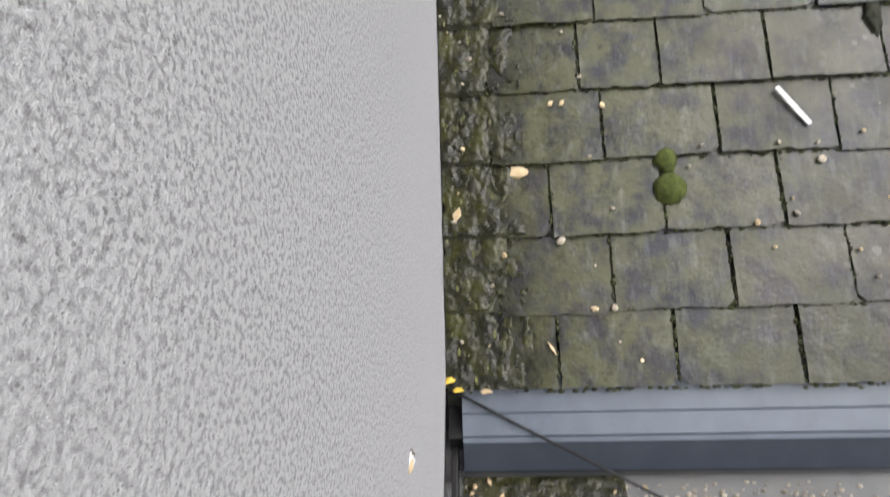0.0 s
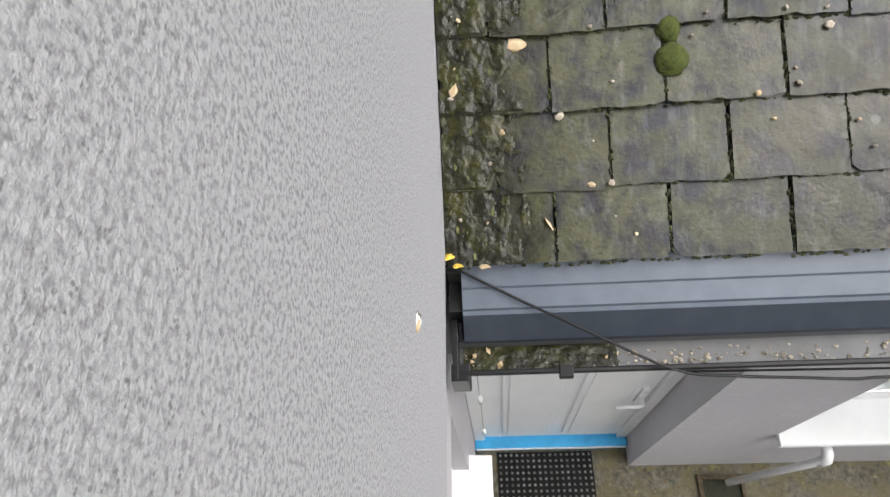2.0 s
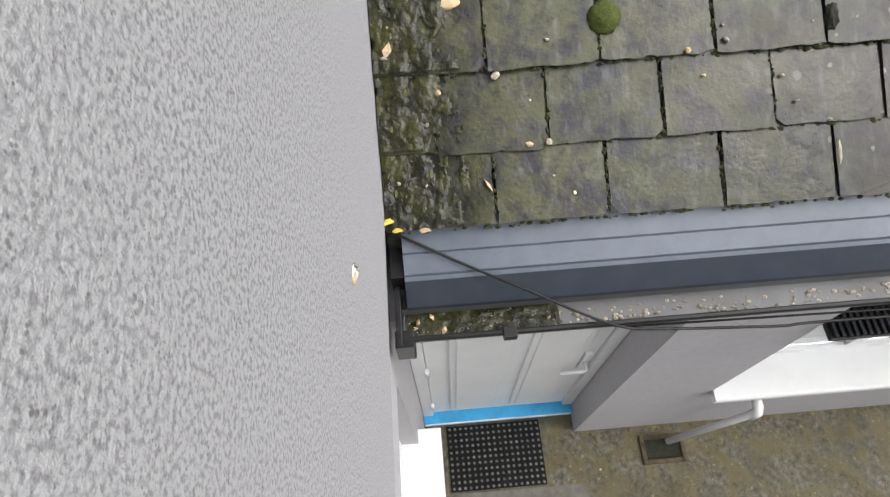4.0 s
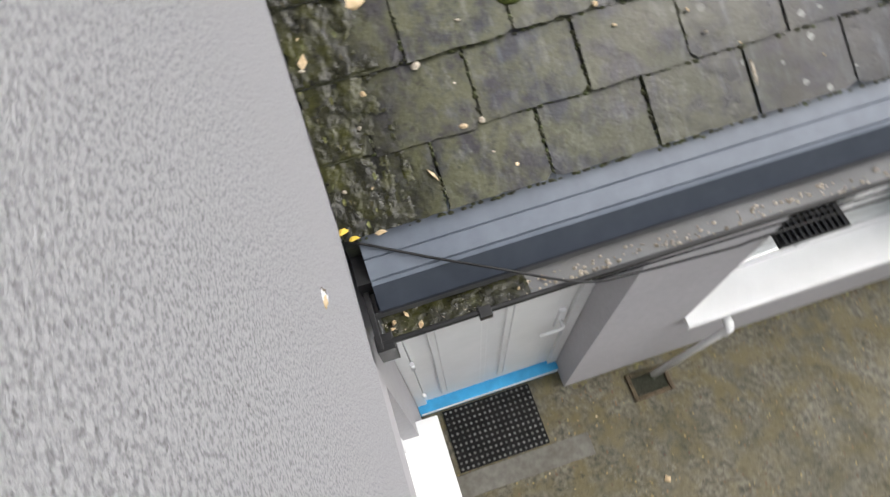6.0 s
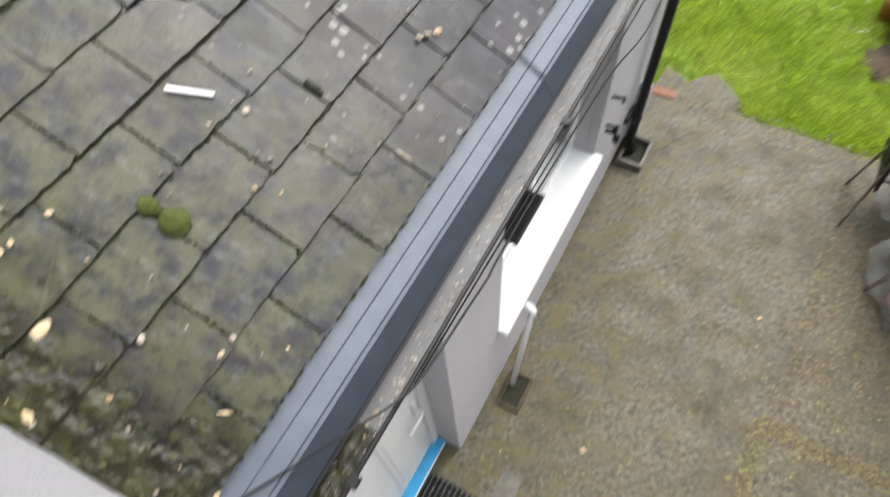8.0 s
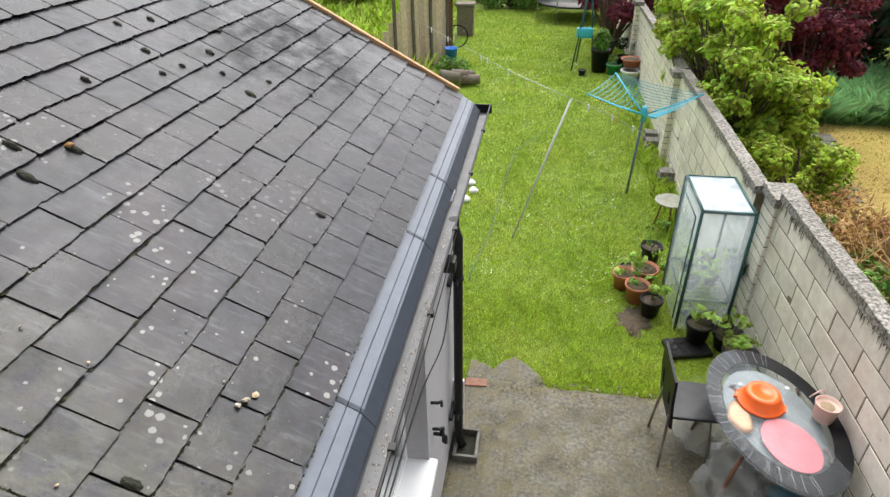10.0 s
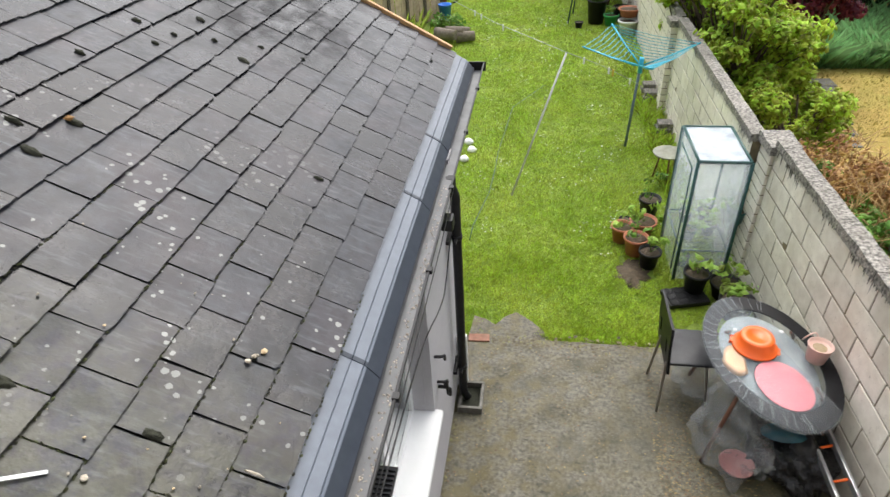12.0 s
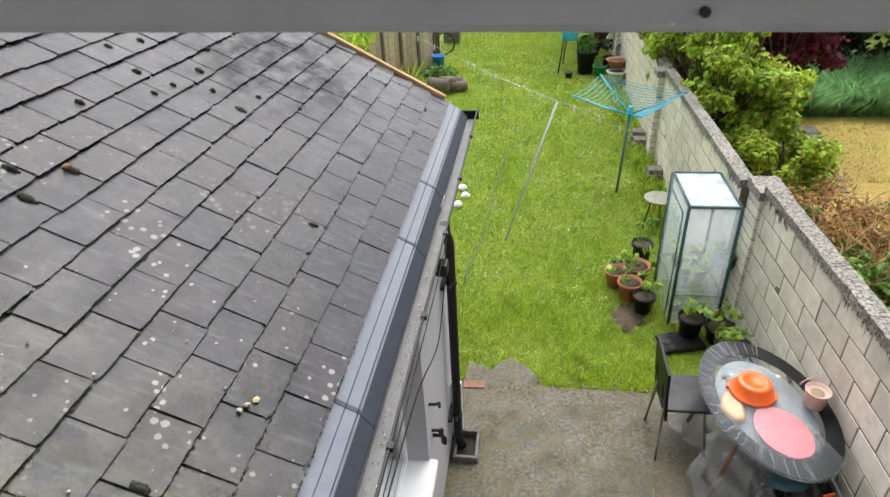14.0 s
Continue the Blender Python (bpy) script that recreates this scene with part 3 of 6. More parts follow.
# one joint of each course, and the width of its slates
COURSE = [(2.936, 0.2905), (3.055, 0.290), (2.894, 0.288), (3.009, 0.2875), (2.866, 0.288), (2.73, 0.287), (2.866, 0.2865), (2.71, 0.2865), (2.85, 0.2865), (2.70, 0.287), (2.83, 0.2865), (2.69, 0.2865)]
# uneven joints of the first courses by the house wall
NEAR = [(0.0, 0.286, 0.578, 0.877), (0.0, 0.146, 0.434, 0.732, 1.02), (0.0, 0.287, 0.578, 0.874), (0.0, 0.136, 0.434, 0.731, 1.028), (0.0, 0.13, 0.38, 0.595, 0.878, 1.171)]
r = random.Random(3)
rest_v, rest_f = [], []
for row in range(22):
    u = row * 0.197 - (0.004 if row else 0)
    j0, sw = COURSE[row] if row < 12 else (2.83 - 0.14 * (row % 2) + r.uniform(-0.02, 0.02), 0.2865)
    if row < len(NEAR):
        last = NEAR[row][-1]
        n_ = round((j0 - last) / sw)
        joints_ = list(NEAR[row]) + [last + (j0 - last) * k / n_ + r.gauss(0, 0.004) for k in range(1, n_)]
    else:
        joints_ = [j0 - sw * k + r.gauss(0, 0.004) for k in range(math.ceil(j0 / sw), 0, -1)]
    while j0 < YE + sw:
        joints_.append(j0 + r.gauss(0, 0.004))
        j0 += sw
    for ya, yb in zip(joints_, joints_[1:]):
        y0, y1 = max(ya, 0.002), min(yb, YE + 0.01)
        y = yb
        if y1 - y0 < 0.03:
            continue
        w = y1 - y0 - r.uniform(0.0025, 0.006)
        yc = (y0 + y1) / 2
        lift = 0.013 + r.uniform(0, 0.006)
        slip = r.uniform(-0.004, 0.004) if r.random() > 0.05 else -r.uniform(0.006, 0.014)
        m = (Matrix.Translation(on_roof(u + (slip if row else 0.0), yc, lift)) @ RB
             @ Euler((r.gauss(0, 0.006), 0.06 + r.uniform(-0.006, 0.012), r.gauss(0, 0.007))).to_matrix().to_4x4() @ Matrix.Diagonal((1, w, 1, 1)))
        me = r.choice(SLATES)
        if row < 14 and not (row > 8 and y < 1.6):
            ob = new("slate", me)
            ob.parent = roof
            ob.matrix_local = m
        else:
            k = len(rest_v)
            rest_v += [tuple(m @ v.co) for v in me.vertices]
            rest_f += [tuple(k + i for i in p.vertices) for p in me.polygons]
tagged(raw("slates", rest_v, rest_f, M_SLATE, roof), kind="stuff")

# ---- eaves metal, gutter ----
eaves = thing("eaves_trim", "blue-grey coated metal eaves trim with folded grooves, wet", "eaves trim")
TOP = [(-0.06, 2.496), (0.0, 2.462), (0.044, 2.437), (0.046, 2.431), (0.05, 2.434), (0.094, 2.409), (0.096, 2.401), (0.1, 2.404), (0.108, 2.397)]
FACE = [(0.108, 2.397), (0.1565, 2.332), (0.157, 2.318)]
joints = [0.035, 1.835, 3.19, 4.0, YE + 0.06]
for y0, y1 in zip(joints, joints[1:]):
    bm = BM()
    extrude_profile(bm, sheet_profile(TOP, -0.003), y0 + 0.002, y1 - 0.002)
    top = part("top_fold", bm, M_TRIM, eaves)
    bm = BM()
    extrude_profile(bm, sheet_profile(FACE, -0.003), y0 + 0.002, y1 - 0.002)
    part("drip_fold", bm, M_TRIM_SHADED, eaves, "steep drip fold with shade put into its colour")
bm = BM()
for y in joints[1:-1]:
    extrude_profile(bm, sheet_profile([(x + 0.002, z + 0.0025) for x, z in TOP[1:] + FACE[1:]], -0.003), y - 0.012, y + 0.012)
part("joint_strip", bm, M_TRIM_SHADED, eaves)
bm = BM()
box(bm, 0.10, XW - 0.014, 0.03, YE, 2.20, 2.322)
part("fascia", bm, M_TRIM_SHADED, eaves)
bm = BM()
box(bm, -0.115, 0.098, 0.0, YE, 2.321, 2.40)
part("wall_plate", bm, M_BLACK, eaves)

gutter = thing("gutter", "dark grey plastic gutter holding grit and dead leaves", "gutter")
GUT = [(0.1525, 2.305), (0.1527, 2.29), (0.154, 2.268), (0.228, 2.268), (0.24, 2.29), (0.246, 2.335), (0.246, 2.347), (0.258, 2.347), (0.258, 2.338)]
bm = BM()
extrude_profile(bm, sheet_profile(GUT[:6], 0.003), 0.02, YE + 0.18)
part("trough", bm, M_GUTTER, gutter)
bm = BM()
extrude_profile(bm, [(0.2435, 2.334), (0.2435, 2.348), (0.247, 2.351), (0.255, 2.351), (0.258, 2.347), (0.257, 2.338), (0.248, 2.330)], 0.02, YE + 0.18)
part("lip", bm, M_BLACK, gutter, "black rolled gutter lip")
for y in (0.30, 1.72, 2.58, 3.45, 4.3, 5.2):
    bm = BM()
    box(bm, 0.238, 0.27, y - 0.018, y + 0.018, 2.33, 2.357, 0.003)
    part("clip", bm, M_BLACK, gutter)
bm = BM()
box(bm, 0.10, 0.268, 0.004, 0.02, 2.262, 2.352, 0.003)
box(bm, 0.225, 0.272, 0.0, 0.05, 2.24, 2.35, 0.003)
part("end_cap", bm, M_BLACK, gutter)
bm = BM()
box(bm, 0.10, 0.268, YE + 0.18, YE + 0.196, 2.262, 2.352, 0.003)
part("end_cap", bm, M_BLACK, gutter)

# timber at the far verge
verge = thing("bargeboard", "new orange-brown timber batten along the roof verge", "bargeboard")
bm = BM()
pts = [on_roof(u, y, h) for u in (0.06, 4.3) for y in (YE + 0.012, YE + 0.06) for h in (-0.07, 0.045)]
vs = [bm.verts.new(p) for p in pts]
for f in ((0, 1, 3, 2), (4, 6, 7, 5), (0, 4, 5, 1), (2, 3, 7, 6), (1, 5, 7, 3), (0, 2, 6, 4)):
    bm.faces.new([vs[i] for i in f])
bmesh.ops.recalc_face_normals(bm, faces=bm.faces[:])
bmesh.ops.bevel(bm, geom=bm.edges[:], offset=0.004, segments=1, affect="EDGES")
part("board", bm, M_TIMBER, verge)

# ---- door ----
door = thing("door", "white plastic panelled back door, shut, with a blue threshold", "door", kind="", at=(-0.03, 0.46, 0))
XD = 0.0
bm = BM()
for y0, y1, z0, z1 in ((DOOR[0], DOOR[0] + 0.06, 0.08, DOOR[2]), (DOOR[1] - 0.06, DOOR[1] - 0.003, 0.08, DOOR[2]), (DOOR[0] + 0.06, DOOR[1] - 0.06, DOOR[2] - 0.06, DOOR[2] - 0.003)):
    box(bm, XD - 0.06, XD + 0.012, y0, y1, z0, z1, 0.004)
part("door_frame", bm, M_WHITE, door)
bm = BM()
box(bm, XD - 0.05, XD - 0.008, DOOR[0] + 0.063, DOOR[1] - 0.063, 0.085, DOOR[2] - 0.063, 0.003)
leaf = part("door_leaf", bm, M_WHITE, door)
for ya, yb in ((0.15, 0.42), (0.50, 0.77)):
    for za, zb in ((0.2, 1.85),):
        bm = BM()
        box(bm, XD - 0.01, XD + 0.004, ya, yb, za, zb, 0.006)
        box(bm, XD - 0.006, XD + 0.01, ya + 0.03, yb - 0.03, za + 0.03, zb - 0.03, 0.006)
        part("panel", bm, M_WHITE, leaf)
bm = BM()
box(bm, XD - 0.01, XD + 0.012, 0.775, 0.81, 0.93, 1.17, 0.005)
tube(bm, [(XD + 0.01, 0.793, 1.05), (XD + 0.05, 0.793, 1.05), (XD + 0.055, 0.78, 1.05), (XD + 0.055, 0.67, 1.05)], 0.009)
part("handle", bm, M_WHITE, leaf, "white lever handle")
for z in (0.35, 1.1, 1.8):
    bm = BM()
    tube(bm, [(XD + 0.016, DOOR[0] + 0.065, z - 0.05), (XD + 0.016, DOOR[0] + 0.065, z + 0.05)], 0.011)
    part("hinge", bm, M_WHITE, leaf)
bm = BM()
box(bm, XD - 0.08, XD + 0.062, DOOR[0], DOOR[1] - 0.003, 0.0, 0.082, 0.006)
part("threshold", bm, M_BLUE, door, "blue painted threshold")
bm = BM()
box(bm, XD + 0.0625, XD + 0.068, DOOR[0] + 0.01, DOOR[1] - 0.012, 0.055, 0.078)
part("edge_strip", bm, M_WHITE, door)

# ---- extension window ----
win = thing("window", "white plastic window with a deep white sill and grey reveals", "window", at=(0.0, 2.11, 0.93))
XF = 0.02
bm = BM()
for y0, y1, z0, z1 in ((WIN[0], WIN[0] + 0.06, WIN[2], WIN[3]), (WIN[1] - 0.06, WIN[1], WIN[2], WIN[3]), (WIN[0] + 0.06, WIN[1] - 0.06, WIN[2], WIN[2] + 0.06),
                       (WIN[0] + 0.06, WIN[1] - 0.06, WIN[3] - 0.06, WIN[3]), (2.08, 2.15, WIN[2] + 0.06, WIN[3] - 0.06)):
    box(bm, XF - 0.07, XF, y0 + 0.001, y1 - 0.001, z0 + 0.001, z1 - 0.001, 0.004)
part("window_frame", bm, M_WHITE, win)
for y0, y1 in ((WIN[0] + 0.06, 2.08), (2.15, WIN[1] - 0.06)):
    bm = BM()
    box(bm, XF - 0.04, XF - 0.02, y0, y1, WIN[2] + 0.06, WIN[3] - 0.06)
    part("pane", bm, M_GLASS, win).visible_shadow = False
bm = BM()
extrude_profile(bm, [(XF - 0.07, 0.935), (XF, 0.935), (0.212, 0.922), (0.222, 0.912), (0.222, 0.875), (0.205, 0.875), (0.205, 0.893), (XF - 0.07, 0.9)], WIN[0] - 0.004, WIN[1] + 0.02)
bmesh.ops.bevel(bm, geom=[e for e in bm.edges if abs(e.verts[0].co.x - e.verts[1].co.x) < 0.02 and e.verts[0].co.x > 0.2], offset=0.003, segments=1, affect="EDGES")
part("window_sill", bm, M_WHITE, win, "white glossy sill")
bm = BM()
box(bm, 0.018, 0.105, 2.79, 2.80 - 0.0015, 0.936, WIN[3])
part("reveal_lining", bm, M_PAINT, win)

louvre = thing("louvre_vent", "black ribbed plastic louvre vent under the window head", "vent", at=(0.17, 1.54, 1.9))
bm = BM()
box(bm, 0.115, 0.225, 1.42, 1.70, 1.875, 1.89, 0.004)
part("back_plate", bm, M_BLACK, louvre)
for k in range(11):
    bm = BM()
    y = 1.435 + k * 0.0235
    box(bm, 0.125, 0.218, y, y + 0.011, 1.89, 1.903, 0.002)
    part("rib", bm, M_SEAT, louvre)
for y in (1.425, 1.685):
    bm = BM()
    box(bm, 0.115, 0.128, y, y + 0.012, 1.89, 2.08)
    part("hanger", bm, M_BLACK, louvre)

# ---- house ground-floor window: sill, frame, glass ----
hw = thing("kitchen_window", "white plastic ground-floor window with a projecting white sill", "window", at=(1.2, -0.1, 0.92))
bm = BM()
extrude_profile(bm, [(-0.16, 0.955), (-0.09, 0.955), (0.078, 0.935), (0.088, 0.925), (0.088, 0.885), (0.07, 0.885), (0.07, 0.905), (-0.16, 0.92)], 0.235, 2.16)
for v in bm.verts:
    v.co = Vector((v.co.y, v.co.x, v.co.z))
bmesh.ops.recalc_face_normals(bm, faces=bm.faces[:])
part("window_sill", bm, M_WHITE, hw, "white projecting sill")
bm = BM()
for x0, x1, z0, z1 in ((0.30, 0.36, 0.956, 2.1), (2.04, 2.1, 0.956, 2.1), (0.36, 2.04, 0.956, 1.01), (0.36, 2.04, 2.04, 2.1), (1.17, 1.23, 1.01, 2.04)):
    box(bm, x0 + 0.001, x1 - 0.001, -0.16, -0.095, z0, z1 - 0.001, 0.004)
part("window_frame", bm, M_WHITE, hw)
for x0, x1 in ((0.36, 1.17), (1.23, 2.04)):
    bm = BM()
    box(bm, x0, x1, -0.135, -0.115, 1.01, 2.04)
    part("pane", bm, M_GLASS, hw).visible_shadow = False

# ---- open sash above the camera ----
sash = thing("open_sash", "grey plastic window sash, top-hung and pushed open", "window sash", at=(0.8, 0.0, 5.2))
SY, SZ = 0.4576, 4.2223
for x0 in (-0.57, 2.1):
    m = look((x0, 0.03, 5.2), (x0, SY + 0.03, SZ + 0.03))
    ln = (Vector((0, 0.03, 5.2)) - Vector((0, SY + 0.03, SZ + 0.03))).length
    bm = BM()
    box(bm, 0, 0.07, -0.03, 0.03, -ln, 0, 0.004, m)
    part("stile", bm, M_RAIL, sash)
bm = BM()
box(bm, -0.5, 2.1, 0, 0.055, 0, 0.07, 0.005)
for v in bm.verts:
    v.co += Vector((0, SY - 0.0159 * v.co.x, SZ - 0.0137 * v.co.x))
rail = part("bottom_rail", bm, M_RAIL, sash, "grey bottom rail")
bm = BM()
lathe(bm, [(0.0026, 0.0), (0.0026, 0.003)], Matrix.Translation((0.860, SY - 0.0135, SZ - 0.001)) @ pose(0, 0, 0, 90))
part("drain_hole", bm, M_BLACK, rail)
bm = BM()
box(bm, -0.57, 2.17, 0.0, 0.06, 5.2, 5.27, 0.005)
part("top_rail", bm, M_RAIL, sash)
bm = BM()
q = [(-0.5, 0.03, 5.2), (2.1, 0.03, 5.2), (2.1, SY + 0.01, SZ + 0.05), (-0.5, SY + 0.03, SZ + 0.06)]
vs = [bm.verts.new(Vector(p) + Vector((0, d, 0))) for d in (0.02, 0.026) for p in q]
for f in ((0, 1, 2, 3), (7, 6, 5, 4), (0, 4, 5, 1), (1, 5, 6, 2), (2, 6, 7, 3), (3, 7, 4, 0)):
    bm.faces.new([vs[k] for k in f])
part("pane", bm, M_GLASS, sash).visible_shadow = False

# ---- boundary wall of concrete blocks ----
def block_mesh(w, h, d, seed):
    r = random.Random(seed)
    b = BM()
    box(b, -d / 2, d / 2, -w / 2, w / 2, -h / 2, h / 2)
    for v in b.verts:
        v.co += Vector((r.uniform(-0.002, 0.002), r.uniform(-0.002, 0.002), r.uniform(-0.002, 0.002)))
    bmesh.ops.bevel(b, geom=b.edges[:], offset=0.004, segments=1, affect="EDGES")
    me = bpy.data.meshes.new("block")
    b.to_mesh(me)
    b.free()
    me.materials.append(M_BLOCK)
    return me


BLOCKS = [block_mesh(0.437, 0.212, 0.10, i) for i in range(5)]
FLATS = [block_mesh(0.21, 0.1, 0.215, i + 9) for i in range(3)]


def block_wall(name, label, m, y0, y1, joint, top, parts=True):
    """A wall of blocks along its own y, with its face at x = 0 and the bed joint below the top course at top."""
    w = thing(name, label, "wall", kind="structure")
    bmm = BM()
    box(bmm, 0.004, 0.112, y0, y1, -0.1, top + 0.222)
    core = part("mortar", bmm, M_MORTAR, w)
    core.matrix_local = m
    r = random.Random(5)
    verts, faces = [], []
    for c in range(7):
        z = top + 0.1125 - 0.225 * c
        y = joint + (0.225 if c % 2 else 0.0)
        y -= 0.45 * math.ceil((y - y0) / 0.45)
        while y < y1:
            a, b = max(y, y0), min(y + 0.45, y1)
            y += 0.45
            if b - a < 0.05:
                continue
            mm = (m @ Matrix.Translation((0.05 + r.uniform(-0.002, 0.002), (a + b) / 2, z))
                  @ Euler((r.gauss(0, 0.002), 0, r.gauss(0, 0.003))).to_matrix().to_4x4() @ Matrix.Diagonal((1, (b - a) / 0.45, 1, 1)))
            me = r.choice(BLOCKS)
            if parts:
                ob = new("block", me)
                ob.parent = w
                ob.matrix_local = mm
            else:
                k = len(verts)
                verts += [tuple(mm @ v.co) for v in me.vertices]
                faces += [tuple(k + i for i in p.vertices) for p in me.polygons]
    if not parts:
        tagged(raw("blocks", verts, faces, M_BLOCK, w), kind="stuff")
    # coping stones, uneven on top, and the dark streaks below them
    y = y0
    while y < y1:
        ln = min(0.62, y1 - y)
        b = BM()
        box(b, -0.02, 0.13, y + 0.004, y + ln - 0.004, top + 0.222, top + 0.30)
        bmesh.ops.subdivide_edges(b, edges=b.edges[:], cuts=3, use_grid_fill=True)
        for v in b.verts:
            v.co += Vector((0.006, 0.0, 0.008)) * noise.noise(v.co * 9 + Vector((m.translation.y, 0, 0)))
        s = part("coping_stone", b, M_COPING, w)
        s.matrix_local = m
        y += 0.62
    b = BM()
    y = y0 + 0.02
    while y < y1 - 0.05:
        wd = r.uniform(0.008, 0.035)
        ln = r.uniform(0.015, 0.14) * r.uniform(0.3, 1.0) * (1.2 if noise.noise(Vector((y * 2.2, 3, 0))) > 0 else 0.5)
        zt = top + 0.221
        vs = [b.verts.new((-0.0045, y, zt)), b.verts.new((-0.0045, y + wd, zt)), b.verts.new((-0.0045, y + wd * 0.75, zt - ln * 0.7)), b.verts.new((-0.0045, y + wd * 0.45, zt - ln)),
              b.verts.new((-0.0045, y + wd * 0.2, zt - ln * 0.6))]
        b.faces.new(vs)
        y += wd * r.uniform(0.6, 1.6)
    s = tagged(part("lichen_streaks", b, M_STREAK, w, "black lichen streaks below the coping"), kind="stuff")
    s.matrix_local = m
    return w


near_m = Matrix.Translation((3.11, 3.6, 0)) @ Matrix.Rotation(0.02, 4, "Z")
block_wall("wall_boundary_1", "pale concrete block garden wall with weathered coping", near_m, -3.65, 2.12, 0.90, 1.364)
block_wall("wall_boundary_2", "pale concrete block garden wall beyond the pillar", Matrix.Translation((2.95, 6.05, 0)), 0.0, 4.3, 0.3, 1.26)
block_wall("wall_boundary_3", "far stretch of concrete block garden wall", Matrix.Translation((2.98, 10.6, 0)), 0.0, 13.0, 0.3, 1.22, False)


def pillar(name, x0, x1, y0, y1, top, label):
    p = thing(name, label, "pillar", kind="structure")
    b = BM()
    box(b, x0 + 0.008, x1 - 0.008, y0 + 0.008, y1 - 0.008, -0.1, top)
    part("mortar", b, M_MORTAR, p)
    r = random.Random(11)
    z = top - 0.1125
    c = 0
    while z > -0.1:
        halves = ((x0, (x0 + x1) / 2), ((x0 + x1) / 2, x1)) if c % 3 == 2 else ((x0, x1),)
        for a, bb in halves:
            mm = Matrix.Translation(((a + bb) / 2, (y0 + y1) / 2, z + 0.056)) @ Euler((0, 0, r.gauss(0, 0.008))).to_matrix().to_4x4() @ Matrix.Diagonal(((bb - a - 0.008) / 0.215, (y1 - y0) / 0.21, 1, 1))
            ob = new("block", r.choice(FLATS))
            ob.parent = p
            ob.matrix_local = mm
        z -= 0.1125
        c += 1
    b = BM()
    box(b, x0 - 0.03, x1 + 0.05, y0 - 0.03, y1 + 0.03, top + 0.003, top + 0.1)
    bmesh.ops.subdivide_edges(b, edges=b.edges[:], cuts=3, use_grid_fill=True)
    for v in b.verts:
        v.co += Vector((0.006, 0.006, 0.008)) * noise.noise(v.co * 9)
    part("capstone", b, M_COPING, p, "lichen-dark capstone")
    return p


pillar("pillar_1", 3.03, 3.235, 5.71, 6.05, 1.50, "concrete block wall pillar with a dark capstone")
pillar("pillar_2", 2.84, 2.98, 10.33, 10.6, 1.42, "farther concrete block wall pillar")
pillar("pillar_3", 2.87, 3.0, 16.2, 16.5, 1.5, "far concrete block wall pillar")

# ---- pipes, cable, small fittings on the extension ----
dp = thing("downpipe", "black plastic downpipe running from gutter to gully", "downpipe", at=(0.235, 3.72, 0))
bm = BM()
tube(bm, [(0.21, 3.72, 2.27), (0.21, 3.72, 2.2), (0.235, 3.72, 2.12), (0.235, 3.72, 0.16), (0.245, 3.715, 0.08), (0.28, 3.70, 0.03)], 0.036, seg=16)
part("pipe", bm, M_BLACK, dp)
for z in (1.78, 0.42):
    bm = BM()
    tube(bm, [(0.235, 3.72, z - 0.018), (0.235, 3.72, z + 0.018)], 0.043, seg=16)
    box(bm, 0.166, 0.2, 3.62, 3.82, z - 0.016, z + 0.016, 0.004)
    box(bm, 0.225, 0.245, 3.62, 3.82, z - 0.012, z + 0.012, 0.004)
    part("bracket", bm, M_BLACK, dp)

wp = thing("waste_pipe", "white plastic waste pipe with an elbow draining into the gully", "waste pipe", at=(0.25, 1.6, 0.8))
bm = BM()
tube(bm, [(0.15, 1.70, 0.74), (0.235, 1.70, 0.74), (0.255, 1.693, 0.735), (0.26, 1.675, 0.70), (0.275, 1.45, 0.04)], 0.02, seg=14)
part("pipe", bm, M_WHITE, wp)
bm = BM()
tube(bm, [(0.18, 1.70, 0.74), (0.235, 1.70, 0.74), (0.256, 1.693, 0.735), (0.262, 1.678, 0.68)], 0.026, seg=14)
part("elbow", bm, M_WHITE, wp)

cable = thing("cable", "thin black cable draped over the eaves and along the wall", "cable", at=(0.0, 0.02, 2.5))
bm = BM()
pts = [(0.005, 0.0, 2.49), (0.01, 0.03, 2.475), (0.09, 0.20, 2.43), (0.17, 0.36, 2.41), (0.262, 0.57, 2.362), (0.275, 0.72, 2.335), (0.28, 0.9, 2.315), (0.287, 1.03, 2.315), (0.28, 1.12, 2.30),
       (0.275, 1.5, 2.27), (0.27, 2.2, 2.16), (0.262, 2.75, 1.93), (0.25, 3.05, 1.86), (0.24, 3.4, 2.02), (0.22, 3.66, 2.18)]
fine = []
for k in range(len(pts) - 1):
    p0, p1, p2, p3 = (Vector(pts[max(0, min(len(pts) - 1, k + d))]) for d in (-1, 0, 1, 2))
    for s in range(5):
        f = s / 5
        fine.append(0.5 * ((2 * p1) + (p2 - p0) * f + (2 * p0 - 5 * p1 + 4 * p2 - p3) * f * f + (3 * p1 - p0 - 3 * p2 + p3) * f ** 3))
tube(bm, fine, 0.0042, seg=6)
part("wire", bm, M_BLACK, cable)
bm = BM()
tube(bm, [(0.265, 0.6, 2.352), (0.268, 1.6, 2.31), (0.262, 2.9, 2.27), (0.245, 3.6, 2.25)], 0.003, seg=6)
part("wire", bm, M_BLACK, cable)

lamp = thing("wall_floodlight", "small black floodlight fixed under the gutter", "floodlight", at=(0.2, 3.35, 2.13))
bm = BM()
box(bm, 0.195, 0.275, 3.30, 3.40, 2.10, 2.19, 0.015)
part("housing", bm, M_BLACK, lamp)
bm = BM()
tube(bm, [(0.166, 3.35, 2.17), (0.2, 3.35, 2.16)], 0.015)
part("arm", bm, M_BLACK, lamp)


